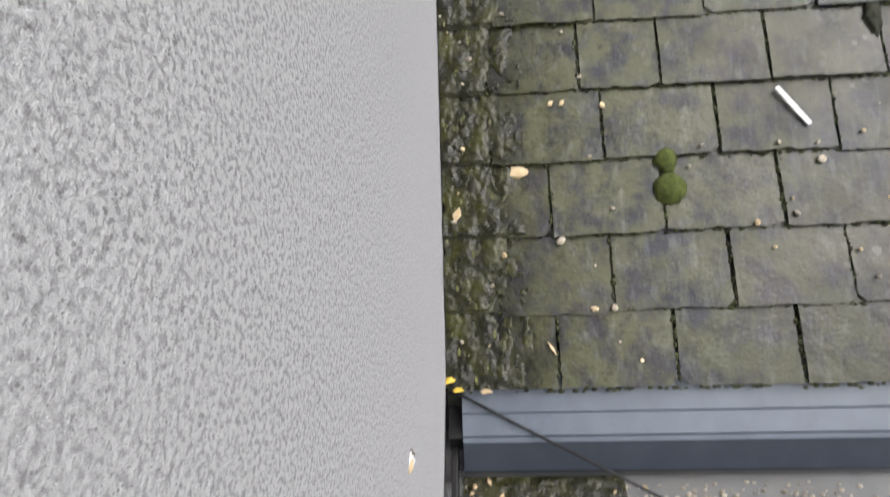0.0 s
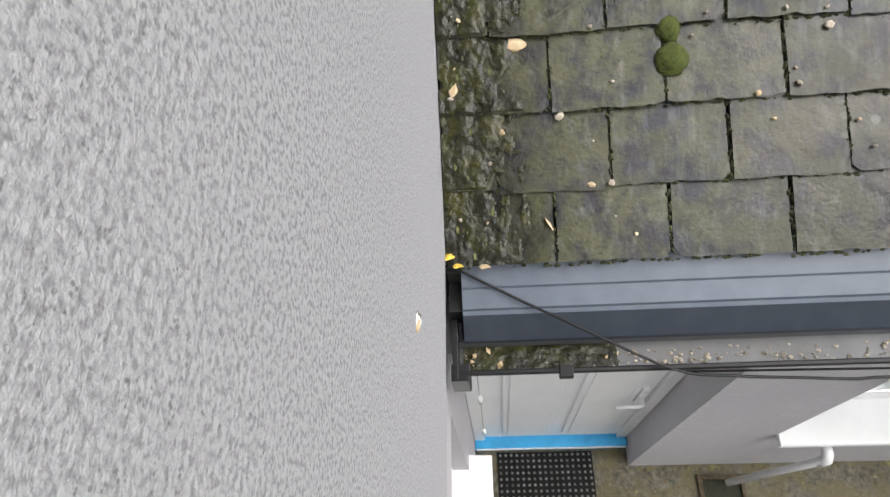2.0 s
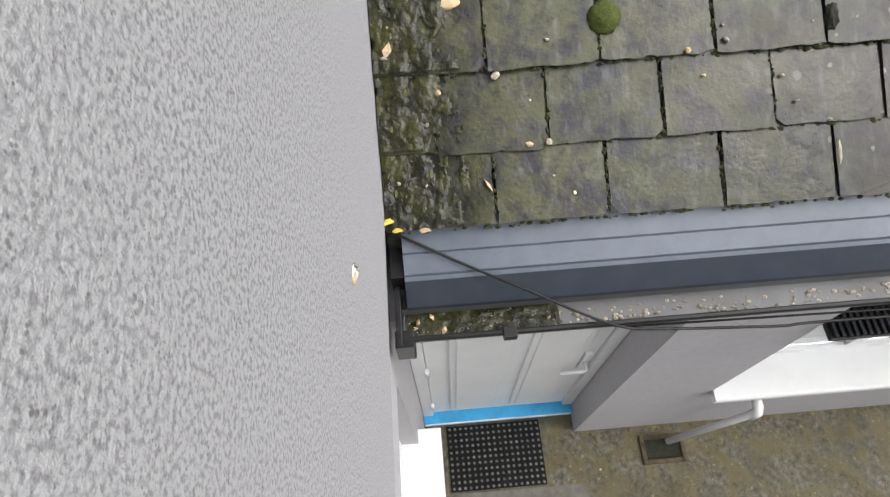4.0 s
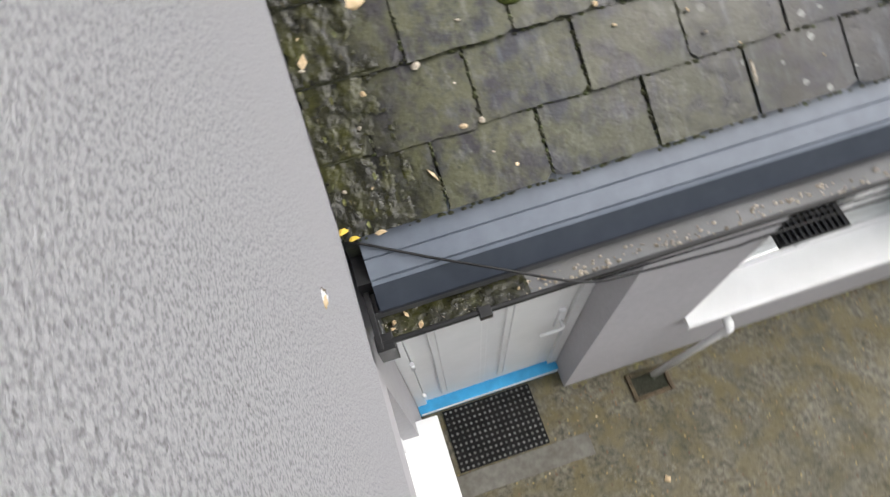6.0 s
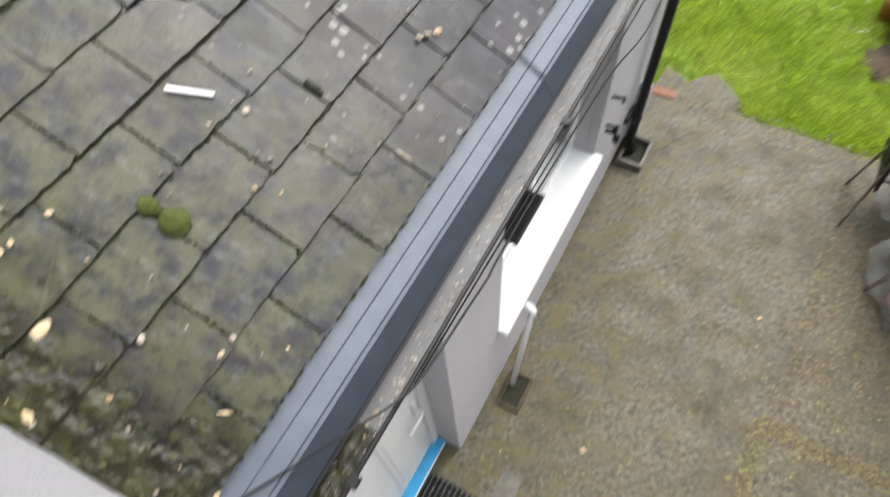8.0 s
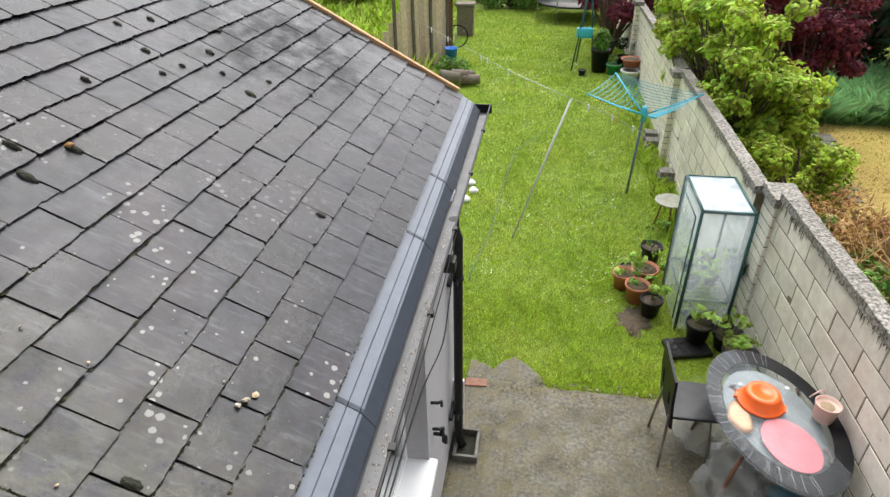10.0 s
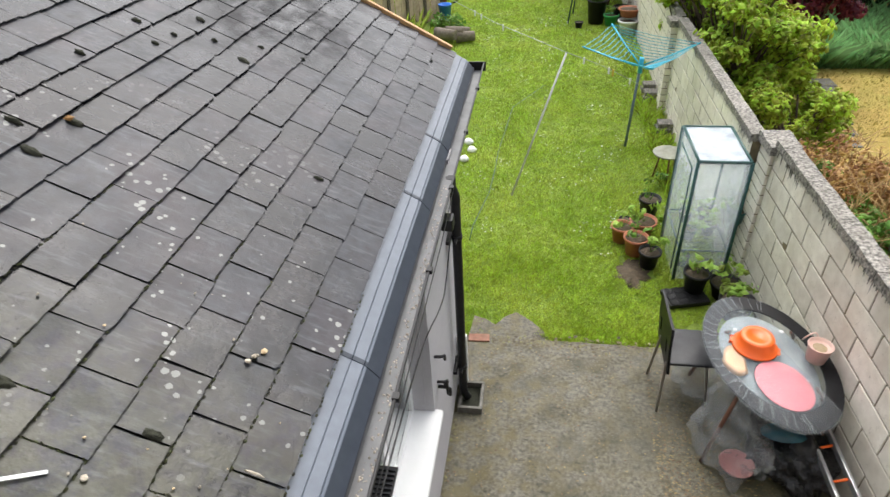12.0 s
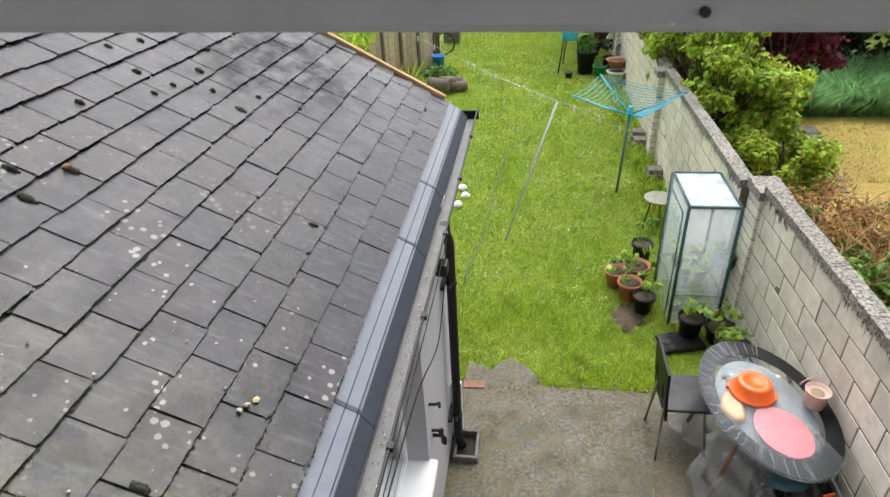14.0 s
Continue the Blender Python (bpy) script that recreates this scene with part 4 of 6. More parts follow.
def wall_hook(y, z, drop):
    h = thing("wall_hook", "dark bent metal hook on the grey wall", "hook", "hooks on the wall", at=(XW, y, z))
    b = BM()
    tube(b, [(XW, y, z), (XW + 0.05, y, z + 0.005), (XW + 0.068, y + 0.02, z), (XW + 0.07, y + 0.02, z - drop)], 0.011, seg=8)
    part("bar", b, M_BLACK, h)
    return h


wall_hook(2.92, 1.34, 0.04)
wall_hook(2.95, 1.06, 0.14)
tp = thing("wall_tap", "dark outdoor tap with a short spout", "tap", at=(XW, 3.0, 0.9))
bm = BM()
tube(bm, [(XW, 2.98, 0.98), (XW + 0.06, 2.98, 0.98), (XW + 0.085, 2.98, 0.96), (XW + 0.085, 2.98, 0.9)], 0.014, seg=10)
part("spout", bm, M_BLACK, tp)
bm = BM()
tube(bm, [(XW + 0.05, 2.98, 0.98), (XW + 0.05, 2.98, 1.03)], 0.008)
box(bm, XW + 0.02, XW + 0.08, 2.972, 2.988, 1.025, 1.036, 0.003)
part("handle", bm, M_BLACK, tp)

wb = thing("corner_board", "white plastic board standing at the wall's end", "board", at=(0.22, 3.9, 0))
bm = BM()
box(bm, 0.168, 0.262, 3.86, 3.90, 0.0, 0.63, 0.012)
part("board", bm, M_WHITE, wb)


def gully(name, label, x0, x1, y0, y1, h, mat):
    g = thing(name, label, "gully", at=((x0 + x1) / 2, (y0 + y1) / 2, 0))
    b = BM()
    t = 0.028
    for a in ((x0, x1, y0, y0 + t), (x0, x1, y1 - t, y1), (x0, x0 + t, y0 + t, y1 - t), (x1 - t, x1, y0 + t, y1 - t)):
        box(b, a[0] + 0.0005, a[1] - 0.0005, a[2] + 0.0005, a[3] - 0.0005, -0.02, h, 0.005)
    part("rim", b, mat, g)
    # Flush plate, coloured dark to give the shade of an open drain.
    b = BM()
    box(b, x0 + t, x1 - t, y0 + t, y1 - t, -0.02, 0.004)
    part("drain_well", b, M_DMOSS, g, "flush plate coloured dark like a shaded drain well")
    return g


gully("drain_gully", "small square drain gully with a rusty rim and wet leaves", 0.225, 0.395, 1.285, 1.555, 0.022, M_SOIL)
gully("drain_gully", "raised concrete drain surround below the downpipe", 0.20, 0.415, 3.55, 3.87, 0.07, M_SLAB)

mat_ = thing("door_mat", "black rubber door mat with rows of studs", "door mat", at=(0.25, 0.4, 0))
bm = BM()
box(bm, 0.075, 0.455, 0.115, 0.69, 0.002, 0.012, 0.003)
part("base", bm, M_RUBBER, mat_)
v_, f_ = [], []
for i in range(11):
    for j in range(17):
        cx, cy = 0.093 + i * 0.0345, 0.133 + j * 0.0338
        k = len(v_)
        for z, rr in ((0.012, 0.0095), (0.019, 0.0065)):
            for a in range(6):
                v_.append((cx + rr * math.cos(a * 1.0472), cy + rr * math.sin(a * 1.0472), z))
        f_.append(tuple(k + 6 + a for a in range(6)))
        f_ += [(k + a, k + (a + 1) % 6, k + 6 + (a + 1) % 6, k + 6 + a) for a in range(6)]
M_STUD = surf("wet_mat_hole", (0.06, 0.06, 0.058), (0.22, 0.22, 0.21), scale=20, rough=0.12, bump=0)
tagged(raw("studs", v_, f_, M_STUD, mat_), kind="stuff")
ps = thing("concrete_strip", "bare grey concrete strip beside the door mat", "paving strip", at=(0.54, 0.45, 0))
bm = BM()
box(bm, 0.465, 0.60, 0.0, 0.93, -0.02, 0.006, 0.004)
part("slab", bm, M_SLAB, ps)

# ---- plants: helpers ----
def leaves(name, centres, n, size, mat, parent, seed, flat=0.5, lens=1.35):
    """Many small bent leaves round clump centres (x, y, z, rx, ry, rz)."""
    r = random.Random(seed)
    vs, fs = [], []
    for _ in range(n):
        cx, cy, cz, ax, ay, az = r.choice(centres)
        d = Vector((r.gauss(0, 1), r.gauss(0, 1), r.gauss(0, 1)))
        d = d.normalized() * (r.random() ** 0.45)
        p = Vector((cx + d.x * ax, cy + d.y * ay, cz + d.z * az))
        s = size * r.uniform(0.55, 1.35)
        nrm = (Vector((d.x, d.y, d.z + 0.6)) + Vector((r.gauss(0, flat), r.gauss(0, flat), r.gauss(0, flat)))).normalized()
        a = nrm.orthogonal().normalized()
        a.rotate(Matrix.Rotation(r.uniform(0, 6.28), 3, nrm))
        b = nrm.cross(a)
        k = len(vs)
        vs += [tuple(p - a * s * lens * 0.5), tuple(p + b * s * 0.42 - nrm * s * 0.12), tuple(p + a * s * lens * 0.5 - nrm * s * 0.2), tuple(p - b * s * 0.42 - nrm * s * 0.12), tuple(p + nrm * s * 0.05)]
        fs += [(k, k + 4, k + 1), (k + 1, k + 4, k + 2), (k + 2, k + 4, k + 3), (k + 3, k + 4, k)]
    return raw(name, vs, fs, mat, parent)


def limbs(name, base, tips, r0, mat, parent, seed):
    r = random.Random(seed)
    b = BM()
    for tip in tips:
        p0, p1 = Vector(base), Vector(tip)
        pts = [p0.lerp(p1, f) + Vector((r.gauss(0, 0.04), r.gauss(0, 0.04), 0.12 * math.sin(f * 3.1))) * (1 if 0 < f < 1 else 0) for f in (0, 0.25, 0.5, 0.75, 1)]
        tube(b, pts, r0 * r.uniform(0.6, 1.0), 0.006, seg=6)
    return part(name, b, mat, parent)


def shrub(name, label, base, clumps, n, size, mat, seed, category="shrub", trunk=0.05):
    s = thing(name, label, category, at=base)
    limbs("trunk", base, [(c[0], c[1], c[2]) for c in clumps], trunk, M_BARK, s, seed)
    leaves("crown", clumps, n, size, mat, s, seed + 1)
    return s


def clumps_in(x0, x1, y0, y1, z0, z1, n, r0, r1, seed):
    r = random.Random(seed)
    out = []
    for _ in range(n):
        k = r.uniform(r0, r1)
        out.append((r.uniform(x0, x1), r.uniform(y0, y1), r.uniform(z0, z1), k, k, k * 0.8))
    return out


# ---- lawn: grass and daisies ----
def blades(name, n, area, hmin, hmax, mat, seed, w=0.006, keep=None, z0=-0.035):
    r = random.Random(seed)
    vs, fs = [], []
    x0, x1, y0, y1 = area
    made = 0
    while made < n:
        # denser towards the near end
        y = y0 + (y1 - y0) * (r.random() ** 1.7)
        x = r.uniform(x0, x1)
        if keep and not keep(x, y):
            made += 1
            continue
        made += 1
        far = 1 + max(0, y - 6) * 0.09
        hh = r.uniform(hmin, hmax) * (0.8 + 0.45 * noise.noise(Vector((x * 1.3, y * 1.3, 0))) + 0.5 * noise.noise(Vector((x * 9, y * 9, 3))))
        a = r.uniform(0, 6.28)
        lean = Vector((math.cos(a), math.sin(a), 0)) * hh * r.uniform(0.3, 1.1)
        side = Vector((-math.sin(a), math.cos(a), 0)) * w * far
        p = Vector((x, y, z0))
        k = len(vs)
        vs += [tuple(p - side), tuple(p + side), tuple(p + lean * 0.5 + side * 0.7 + Vector((0, 0, hh * 0.7))), tuple(p + lean + Vector((0, 0, hh)))]
        fs += [(k, k + 1, k + 2), (k, k + 2, k + 3)]
    return raw(name, vs, fs, mat)


def lawn_here(x, y):
    if x > 2.93 and y > 5.5:
        return False
    if y < 4.53 + 0.05 * noise.noise(Vector((x * 4, 0, 0))):
        return False
    if x < 1.0 and y < 4.86 - 0.75 * abs(x - 0.6) + 0.05 * noise.noise(Vector((x * 9, y * 9, 2))):
        return False
    if (x - 1.95) ** 2 / 0.05 + (y - 5.72) ** 2 / 0.09 < 0.75 + 1.3 * noise.noise(Vector((x * 9, y * 9, 5))):
        return False
    if x > 2.1 and y < 5.6 and noise.noise(Vector((x * 3, y * 3, 7))) > 0.42:
        return False
    return True


g = blades("lawn_grass", 420000, (-2.0, 3.05, 4.5, 24), 0.016, 0.052, M_GRASS, 21, w=0.0034, keep=lawn_here)
tagged(g, "bright green wet mown lawn grass", "grass", kind="stuff")
g = blades("long_grass", 30000, (3.3, 12.0, 9.5, 26), 0.02, 0.06, M_DRYGRASS, 22, w=0.007)
tagged(g, "yellowed dry grass in the neighbouring garden", "grass", kind="stuff")
g = blades("tall_weeds", 30000, (5.8, 9.8, 12.6, 15.5), 0.25, 0.6, leaf_mat("weed_leaves", (0.2, 0.4, 0.16), (0.34, 0.56, 0.24), thin=0.6), 23, w=0.0045)
tagged(g, "tall green weeds growing beyond the wall", "weeds", kind="stuff")
g = blades("fence_side_grass", 14000, (-9.0, -2.2, 10, 28), 0.2, 0.5, M_GRASS, 24, w=0.014)
tagged(g, "long green grass behind the timber fence", "grass", kind="stuff")
g = blades("edge_weeds", 2500, (2.55, 2.93, 6.4, 16), 0.05, 0.2, M_GRASS, 25, w=0.008)
tagged(g, "rough grass tufts along the block wall", "grass", kind="stuff")
r = random.Random(31)
vs, fs = [], []
for _ in range(1500):
    x, y = r.uniform(-0.6, 2.6), 6.0 + 11 * r.random() ** 1.2
    if not lawn_here(x, y) or noise.noise(Vector((x * 1.6, y * 1.1, 9))) < 0.08:
        continue
    s, z, k = 0.0085 * (1 + (y - 5) * 0.04), 0.015 + r.uniform(0, 0.015), len(vs)
    vs += [(x + s * math.cos(a * 1.2566), y + s * math.sin(a * 1.2566), z) for a in range(5)] + [(x, y, z + 0.004)]
    fs += [(k + a, k + (a + 1) % 5, k + 5) for a in range(5)]
tagged(raw("daisies", vs, fs, surf("daisy_white", (0.75, 0.75, 0.7), (0.82, 0.82, 0.78), bump=0)), "small white daisies scattered in the lawn", "flowers", kind="stuff")

# bare earth and a worn stone at the lawn's edge
bm = BM()
lathe(bm, [(0.0005, -0.03), (0.35, -0.028), (0.34, -0.022), (0.0005, -0.016)], Matrix.Translation((1.95, 5.72, 0)) @ Matrix.Diagonal((0.65, 0.9, 1, 1)), 40)
for v in bm.verts:
    k = 0.8 + 0.6 * noise.noise(Vector((v.co.x * 7, v.co.y * 7, 2)))
    v.co = Vector((1.95 + (v.co.x - 1.95) * k, 5.72 + (v.co.y - 5.72) * k, v.co.z))
tagged(part("earth_patch", bm, M_SOIL), "bare brown earth patch beside the flower pots", "earth", kind="structure")
bm = BM()
o = [(0.19, 4.52), (0.97, 4.52), (0.95, 4.66), (0.80, 4.82), (0.66, 4.93), (0.55, 4.86), (0.45, 4.72), (0.34, 4.80), (0.22, 4.84)]
a = [bm.verts.new((x, y, -0.004)) for x, y in o]
b = [bm.verts.new((x, y, -0.06)) for x, y in o]
bm.faces.new(a)
for k in range(len(o)):
    bm.faces.new((a[k], b[k], b[(k + 1) % len(o)], a[(k + 1) % len(o)]))
bmesh.ops.recalc_face_normals(bm, faces=bm.faces[:])
tagged(part("worn_slab", bm, M_CONC), "worn broken concrete slab at the lawn edge", "paving slab", kind="structure")


def brick(x, y, rz, label, drop=0.0):
    t_ = thing("brick", label, "brick", at=(x, y, 0))
    b = BM()
    box(b, x - 0.105, x + 0.105, y - 0.05, y + 0.05, drop, drop + 0.065, 0.006, Matrix.Translation((x, y, 0)) @ Matrix.Rotation(rz, 4, "Z") @ Matrix.Translation((-x, -y, 0)))
    part("clay_body", b, M_BRICK, t_)
    return t_


brick(0.92, 0.36, 0.5, "loose red clay brick lying on the patio")
brick(1.07, 0.30, 0.9, "loose red clay brick lying beside another")
brick(0.30, 4.50, 0.05, "red clay brick let into the patio edge", -0.05)

# mossy joints between the patio slabs
r = random.Random(41)
vs, fs = [], []
for _ in range(2600):
    f = r.random()
    if f < 0.45:
        x, y = 1.80 + r.gauss(0, 0.028) + 0.02 * math.sin(f * 30), r.uniform(0.2, 2.0)
    elif f < 0.8:
        x, y = r.uniform(1.8, 3.0), 1.97 + r.gauss(0, 0.03)
    elif f < 0.84:
        x, y = XW + 0.01 + abs(r.gauss(0, 0.012)), r.uniform(0.95, 3.5)
    else:
        x, y = r.uniform(0.0, 3.0), 4.5 + r.gauss(0, 0.05)
    s, k = r.uniform(0.006, 0.02), len(vs)
    vs += [(x + s * math.cos(a * 1.0472 + f) * r.uniform(0.7, 1.2), y + s * math.sin(a * 1.0472 + f), 0.001) for a in range(6)] + [(x, y, s * 0.25)]
    fs += [(k + a, k + (a + 1) % 6, k + 6) for a in range(6)]
tagged(raw("joint_moss", vs, fs, M_JOINT), "brown and green silt in the patio joints", "silt", kind="stuff")
vs, fs = [], []
for _ in range(4200):
    x, y = r.uniform(0.2, 3.05), r.uniform(0.05, 4.5)
    if r.random() < 0.55:
        x, y = 1.85 + abs(r.gauss(0, 0.55)), 2.9 + r.gauss(0, 0.7)
    if not (0.2 < x < 3.05 and 0.05 < y < 4.5):
        continue
    s, k, a0 = r.uniform(0.003, 0.009), len(vs), r.uniform(0, 6)
    vs += [(x + s * math.cos(a0 + a * 1.57) * (1.6 if a % 2 else 0.8), y + s * math.sin(a0 + a * 1.57), 0.002 + 0.003 * (a % 2)) for a in range(4)]
    fs.append((k, k + 1, k + 2, k + 3))
M_LITTER = island_vary(surf("leaf_litter", (0.12, 0.075, 0.03), (0.24, 0.165, 0.08), scale=30, rough=0.7, bump=0), 0.35, 1.4, 0.03)
tagged(raw("leaf_litter", vs, fs, M_LITTER), "scattered brown leaf litter on the patio", "litter", kind="stuff")


# ---- greenhouse ----
gh = thing("mini_greenhouse", "clear plastic-covered mini greenhouse on a dark green tube frame", "greenhouse", at=(2.59, 6.04, 0))
GX0, GX1, GY0, GY1, GZ = 2.36, 2.85, 5.63, 6.45, 1.445
for x, y in ((GX0, GY0), (GX1, GY0), (GX0, GY1), (GX1, GY1)):
    bm = BM()
    tube(bm, [(x, y, -0.02), (x, y, GZ)], 0.015, seg=8)
    part("post", bm, M_GREENTUBE, gh)
for z in (0.4, GZ):
    bm = BM()
    for a, b in (((GX0, GY0), (GX1, GY0)), ((GX0, GY1), (GX1, GY1)), ((GX0, GY0), (GX0, GY1)), ((GX1, GY0), (GX1, GY1))):
        tube(bm, [(*a, z), (*b, z)], 0.009, seg=8)
    part("rail", bm, M_GREENTUBE, gh)
for z in (0.4,):
    bm = BM()
    for k in range(9):
        y = GY0 + 0.06 + k * 0.088
        tube(bm, [(GX0, y, z), (GX1, y, z)], 0.003, seg=5)
    part("wire_shelf", bm, M_GREENTUBE, gh)


def film_panel(name, o, ux, uy, mat, seed, amp=0.008):
    b = BM()
    n = 10
    grid = []
    for i in range(n + 1):
        row_ = []
        for j in range(n + 1):
            p = Vector(o) + Vector(ux) * (i / n) + Vector(uy) * (j / n)
            nn = Vector(ux).cross(Vector(uy)).normalized()
            edge_ = min(i, n - i, j, n - j) / n
            p += nn * amp * noise.noise(p * 6 + Vector((seed, 0, 0))) * min(1, edge_ * 6)
            row_.append(b.verts.new(p))
        grid.append(row_)
    for i in range(n):
        for j in range(n):
            f = b.faces.new((grid[i][j], grid[i + 1][j], grid[i + 1][j + 1], grid[i][j + 1]))
            f.smooth = True
    ob = part(name, b, mat, gh)
    sol = ob.modifiers.new("thickness", "SOLIDIFY")
    sol.thickness = 0.0015
    ob.visible_shadow = False
    return ob


e = 0.014
film_panel("front_cover", (GX0, GY0 - e, 0.02), (GX1 - GX0, 0, 0), (0, 0, GZ), M_FILM, 1)
film_panel("side_cover", (GX0 - e, GY0, 0.02), (0, GY1 - GY0, 0), (0, 0, GZ), M_FILM, 2)
film_panel("side_cover", (GX1 + e, GY0, 0.02), (0, GY1 - GY0, 0), (0, 0, GZ), M_FILM, 3)
film_panel("back_cover", (GX0, GY1 + e, 0.02), (GX1 - GX0, 0, 0), (0, 0, GZ), M_FILM, 4)
film_panel("roof_cover", (GX0, GY0, GZ + e), (GX1 - GX0, 0, 0), (0, GY1 - GY0, 0), M_FILMTOP, 5, 0.02)
bm = BM()
for a, b in (((GX0, GY0), (GX1, GY0)), ((GX0, GY0), (GX0, GY1)), ((GX1, GY0), (GX1, GY1)), ((GX0, GY1), (GX1, GY1))):
    tube(bm, [(*a, GZ + 0.012), (*b, GZ + 0.012)], 0.016, seg=6)
part("edge_binding", bm, M_GREENTUBE, gh)
for x, y in ((GX0 - e, GY0 - e), (GX1 + e, GY0 - e), (GX0 - e, GY1 + e)):
    bm = BM()
    tube(bm, [(x, y, 0.0), (x, y, GZ + 0.01)], 0.009, seg=6)
    part("corner_binding", bm, M_GREENTUBE, gh)
bm = BM()
tube(bm, [(GX0 - e - 0.004, GY0 + 0.12, 0.05), (GX0 - e - 0.004, GY0 + 0.12, GZ - 0.12), (GX0 - e - 0.004, GY0 + 0.7, GZ - 0.12)], 0.007, seg=6)
part("door_zip", bm, M_GREENTUBE, gh, "dark zip of the door flap")


def pot(x, y, r0, h, mat, label, z=-0.02, plant=None, seed=0, spread=0.12, high=0.2, leaf=0.05, n=40):
    t_ = thing("plant_pot", label, "plant pot", "pots in the garden", at=(x, y, z))
    b = BM()
    mm = Matrix.Translation((x, y, z))
    lathe(b, [(r0 * 0.72, 0), (r0 * 0.94, h * 0.84), (r0 * 1.06, h * 0.85), (r0 * 1.08, h), (r0 * 0.98, h), (r0 * 0.93, h * 0.86)], mm, 22)
    part("pot_body", b, mat, t_)
    b = BM()
    lathe(b, [(r0 * 0.9, h * 0.82), (r0 * 0.92, h * 0.86), (r0 * 0.3, h * 0.9)], mm, 16)
    part("soil", b, M_SOIL, t_)
    if plant:
        rr = random.Random(seed)
        b = BM()
        cl = []
        for _ in range(4):
            tip = (x + rr.gauss(0, spread * 0.6), y + rr.gauss(0, spread * 0.6), z + h + rr.uniform(0.3, 1) * high)
            tube(b, [(x, y, z + h * 0.85), (x * 0.5 + tip[0] * 0.5, y * 0.5 + tip[1] * 0.5, z + h + high * 0.3), tip], 0.004, 0.002, seg=5)
            cl.append((*tip, spread * 0.55, spread * 0.55, spread * 0.35))
        part("stem", b, M_LEAFG, t_)
        leaves("foliage", cl, n, leaf, plant, t_, seed, 0.4, 1.3)
    return t_


pot(1.86, 6.38, 0.125, 0.22, M_TERRA, "terracotta-coloured pot with a leafy young plant", plant=M_YOUNG, seed=1, leaf=0.07)
pot(2.13, 6.55, 0.155, 0.2, M_TERRA, "wide terracotta-coloured pot with seedlings", plant=M_YOUNG, seed=2, leaf=0.065)
pot(1.99, 6.12, 0.135, 0.24, M_TERRA, "terracotta-coloured pot on the lawn", plant=M_LEAFG, seed=3, leaf=0.06)
pot(2.12, 5.88, 0.12, 0.22, M_BLACK, "black plastic pot with pale pebbles and a young plant", plant=M_YOUNG, seed=4, leaf=0.065)
pot(2.25, 6.95, 0.13, 0.28, M_BLACK, "black plastic pot behind the terracotta pots", plant=M_LEAFG, seed=5, leaf=0.05, high=0.35)
pot(1.93, 6.62, 0.08, 0.16, M_BLACK, "small black pot behind the terracotta pots", seed=6)
pot(2.53, 5.42, 0.13, 0.26, M_BLACK, "black pot with a bright green seedling", z=0.02, plant=M_YOUNG, seed=7, leaf=0.075, high=0.22, n=26)
pot(2.83, 5.40, 0.15, 0.2, M_BLACK, "black pot with sprawling seedlings", plant=M_YOUNG, seed=8, leaf=0.07, high=0.25, spread=0.2)
pot(2.87, 5.08, 0.17, 0.22, M_BLACK, "wide black pot beside the wall", plant=M_YOUNG, seed=9, leaf=0.07, high=0.28, spread=0.2)
for k, (x, y, z) in enumerate(((2.48, 5.85, 0.41), (2.7, 5.95, 0.41), (2.5, 6.2, 0.41), (2.72, 6.25, 0.41), (2.5, 5.95, -0.02), (2.72, 5.83, -0.02))):
    pot(x, y, 0.075, 0.13, M_BLACK if k % 2 else M_GREENTUBE, "small pot of seedlings inside the greenhouse", z=z, plant=M_YOUNG, seed=20 + k, leaf=0.05, high=0.14, spread=0.12, n=36)
pot(2.97, 6.0, 0.1, 0.16, M_GREENTUBE, "green pot hung behind the greenhouse", z=0.55, plant=M_LEAFG, seed=30, leaf=0.04, spread=0.08, high=0.1)

tray = thing("seed_tray", "black plastic seed tray with round wells", "seed tray", at=(2.43, 5.3, 0))
bm = BM()
mt = Matrix.Translation((2.43, 5.31, -0.015)) @ Matrix.Rotation(0.25, 4, "Z")
box(bm, -0.22, 0.22, -0.14, 0.14, 0.0, 0.05, 0.008, mt)
part("tray_body", bm, M_BLACK, tray)
for i in range(4):
    for j in range(3):
        bm = BM()
        lathe(bm, [(0.045, 0.0515), (0.05, 0.058), (0.042, 0.058), (0.03, 0.0525)], mt @ Matrix.Translation((-0.16 + i * 0.107, -0.09 + j * 0.09, 0)), 12)
        part("well", bm, M_BLACK, tray)

# small round garden table and stepping blocks
st = thing("side_table", "small round weathered garden table", "garden table", at=(2.6, 7.93, 0))
bm = BM()
lathe(bm, [(0.21, 0.40), (0.215, 0.41), (0.21, 0.42)], Matrix.Translation((2.6, 7.93, 0)), 24)
part("tabletop", bm, M_LICHENED, st)
for a in (0.5, 2.6, 4.7):
    bm = BM()
    tube(bm, [(2.6 + 0.1 * math.cos(a), 7.93 + 0.1 * math.sin(a), 0.4), (2.6 + 0.17 * math.cos(a), 7.93 + 0.17 * math.sin(a), -0.02)], 0.012)
    part("leg", bm, M_BROWN, st)
for x, y in ((2.82, 9.55), (2.8, 11.3), (2.78, 10.9)):
    t_ = thing("loose_block", "loose pale concrete block at the foot of the wall", "concrete block", "loose blocks", at=(x, y, 0))
    bm = BM()
    box(bm, x - 0.13, x + 0.1, y - 0.12, y + 0.1, -0.03, 0.07, 0.01)
    box(bm, x - 0.1, x + 0.13, y - 0.09, y + 0.13, 0.072, 0.15, 0.01)
    part("stone", bm, M_COPING, t_)

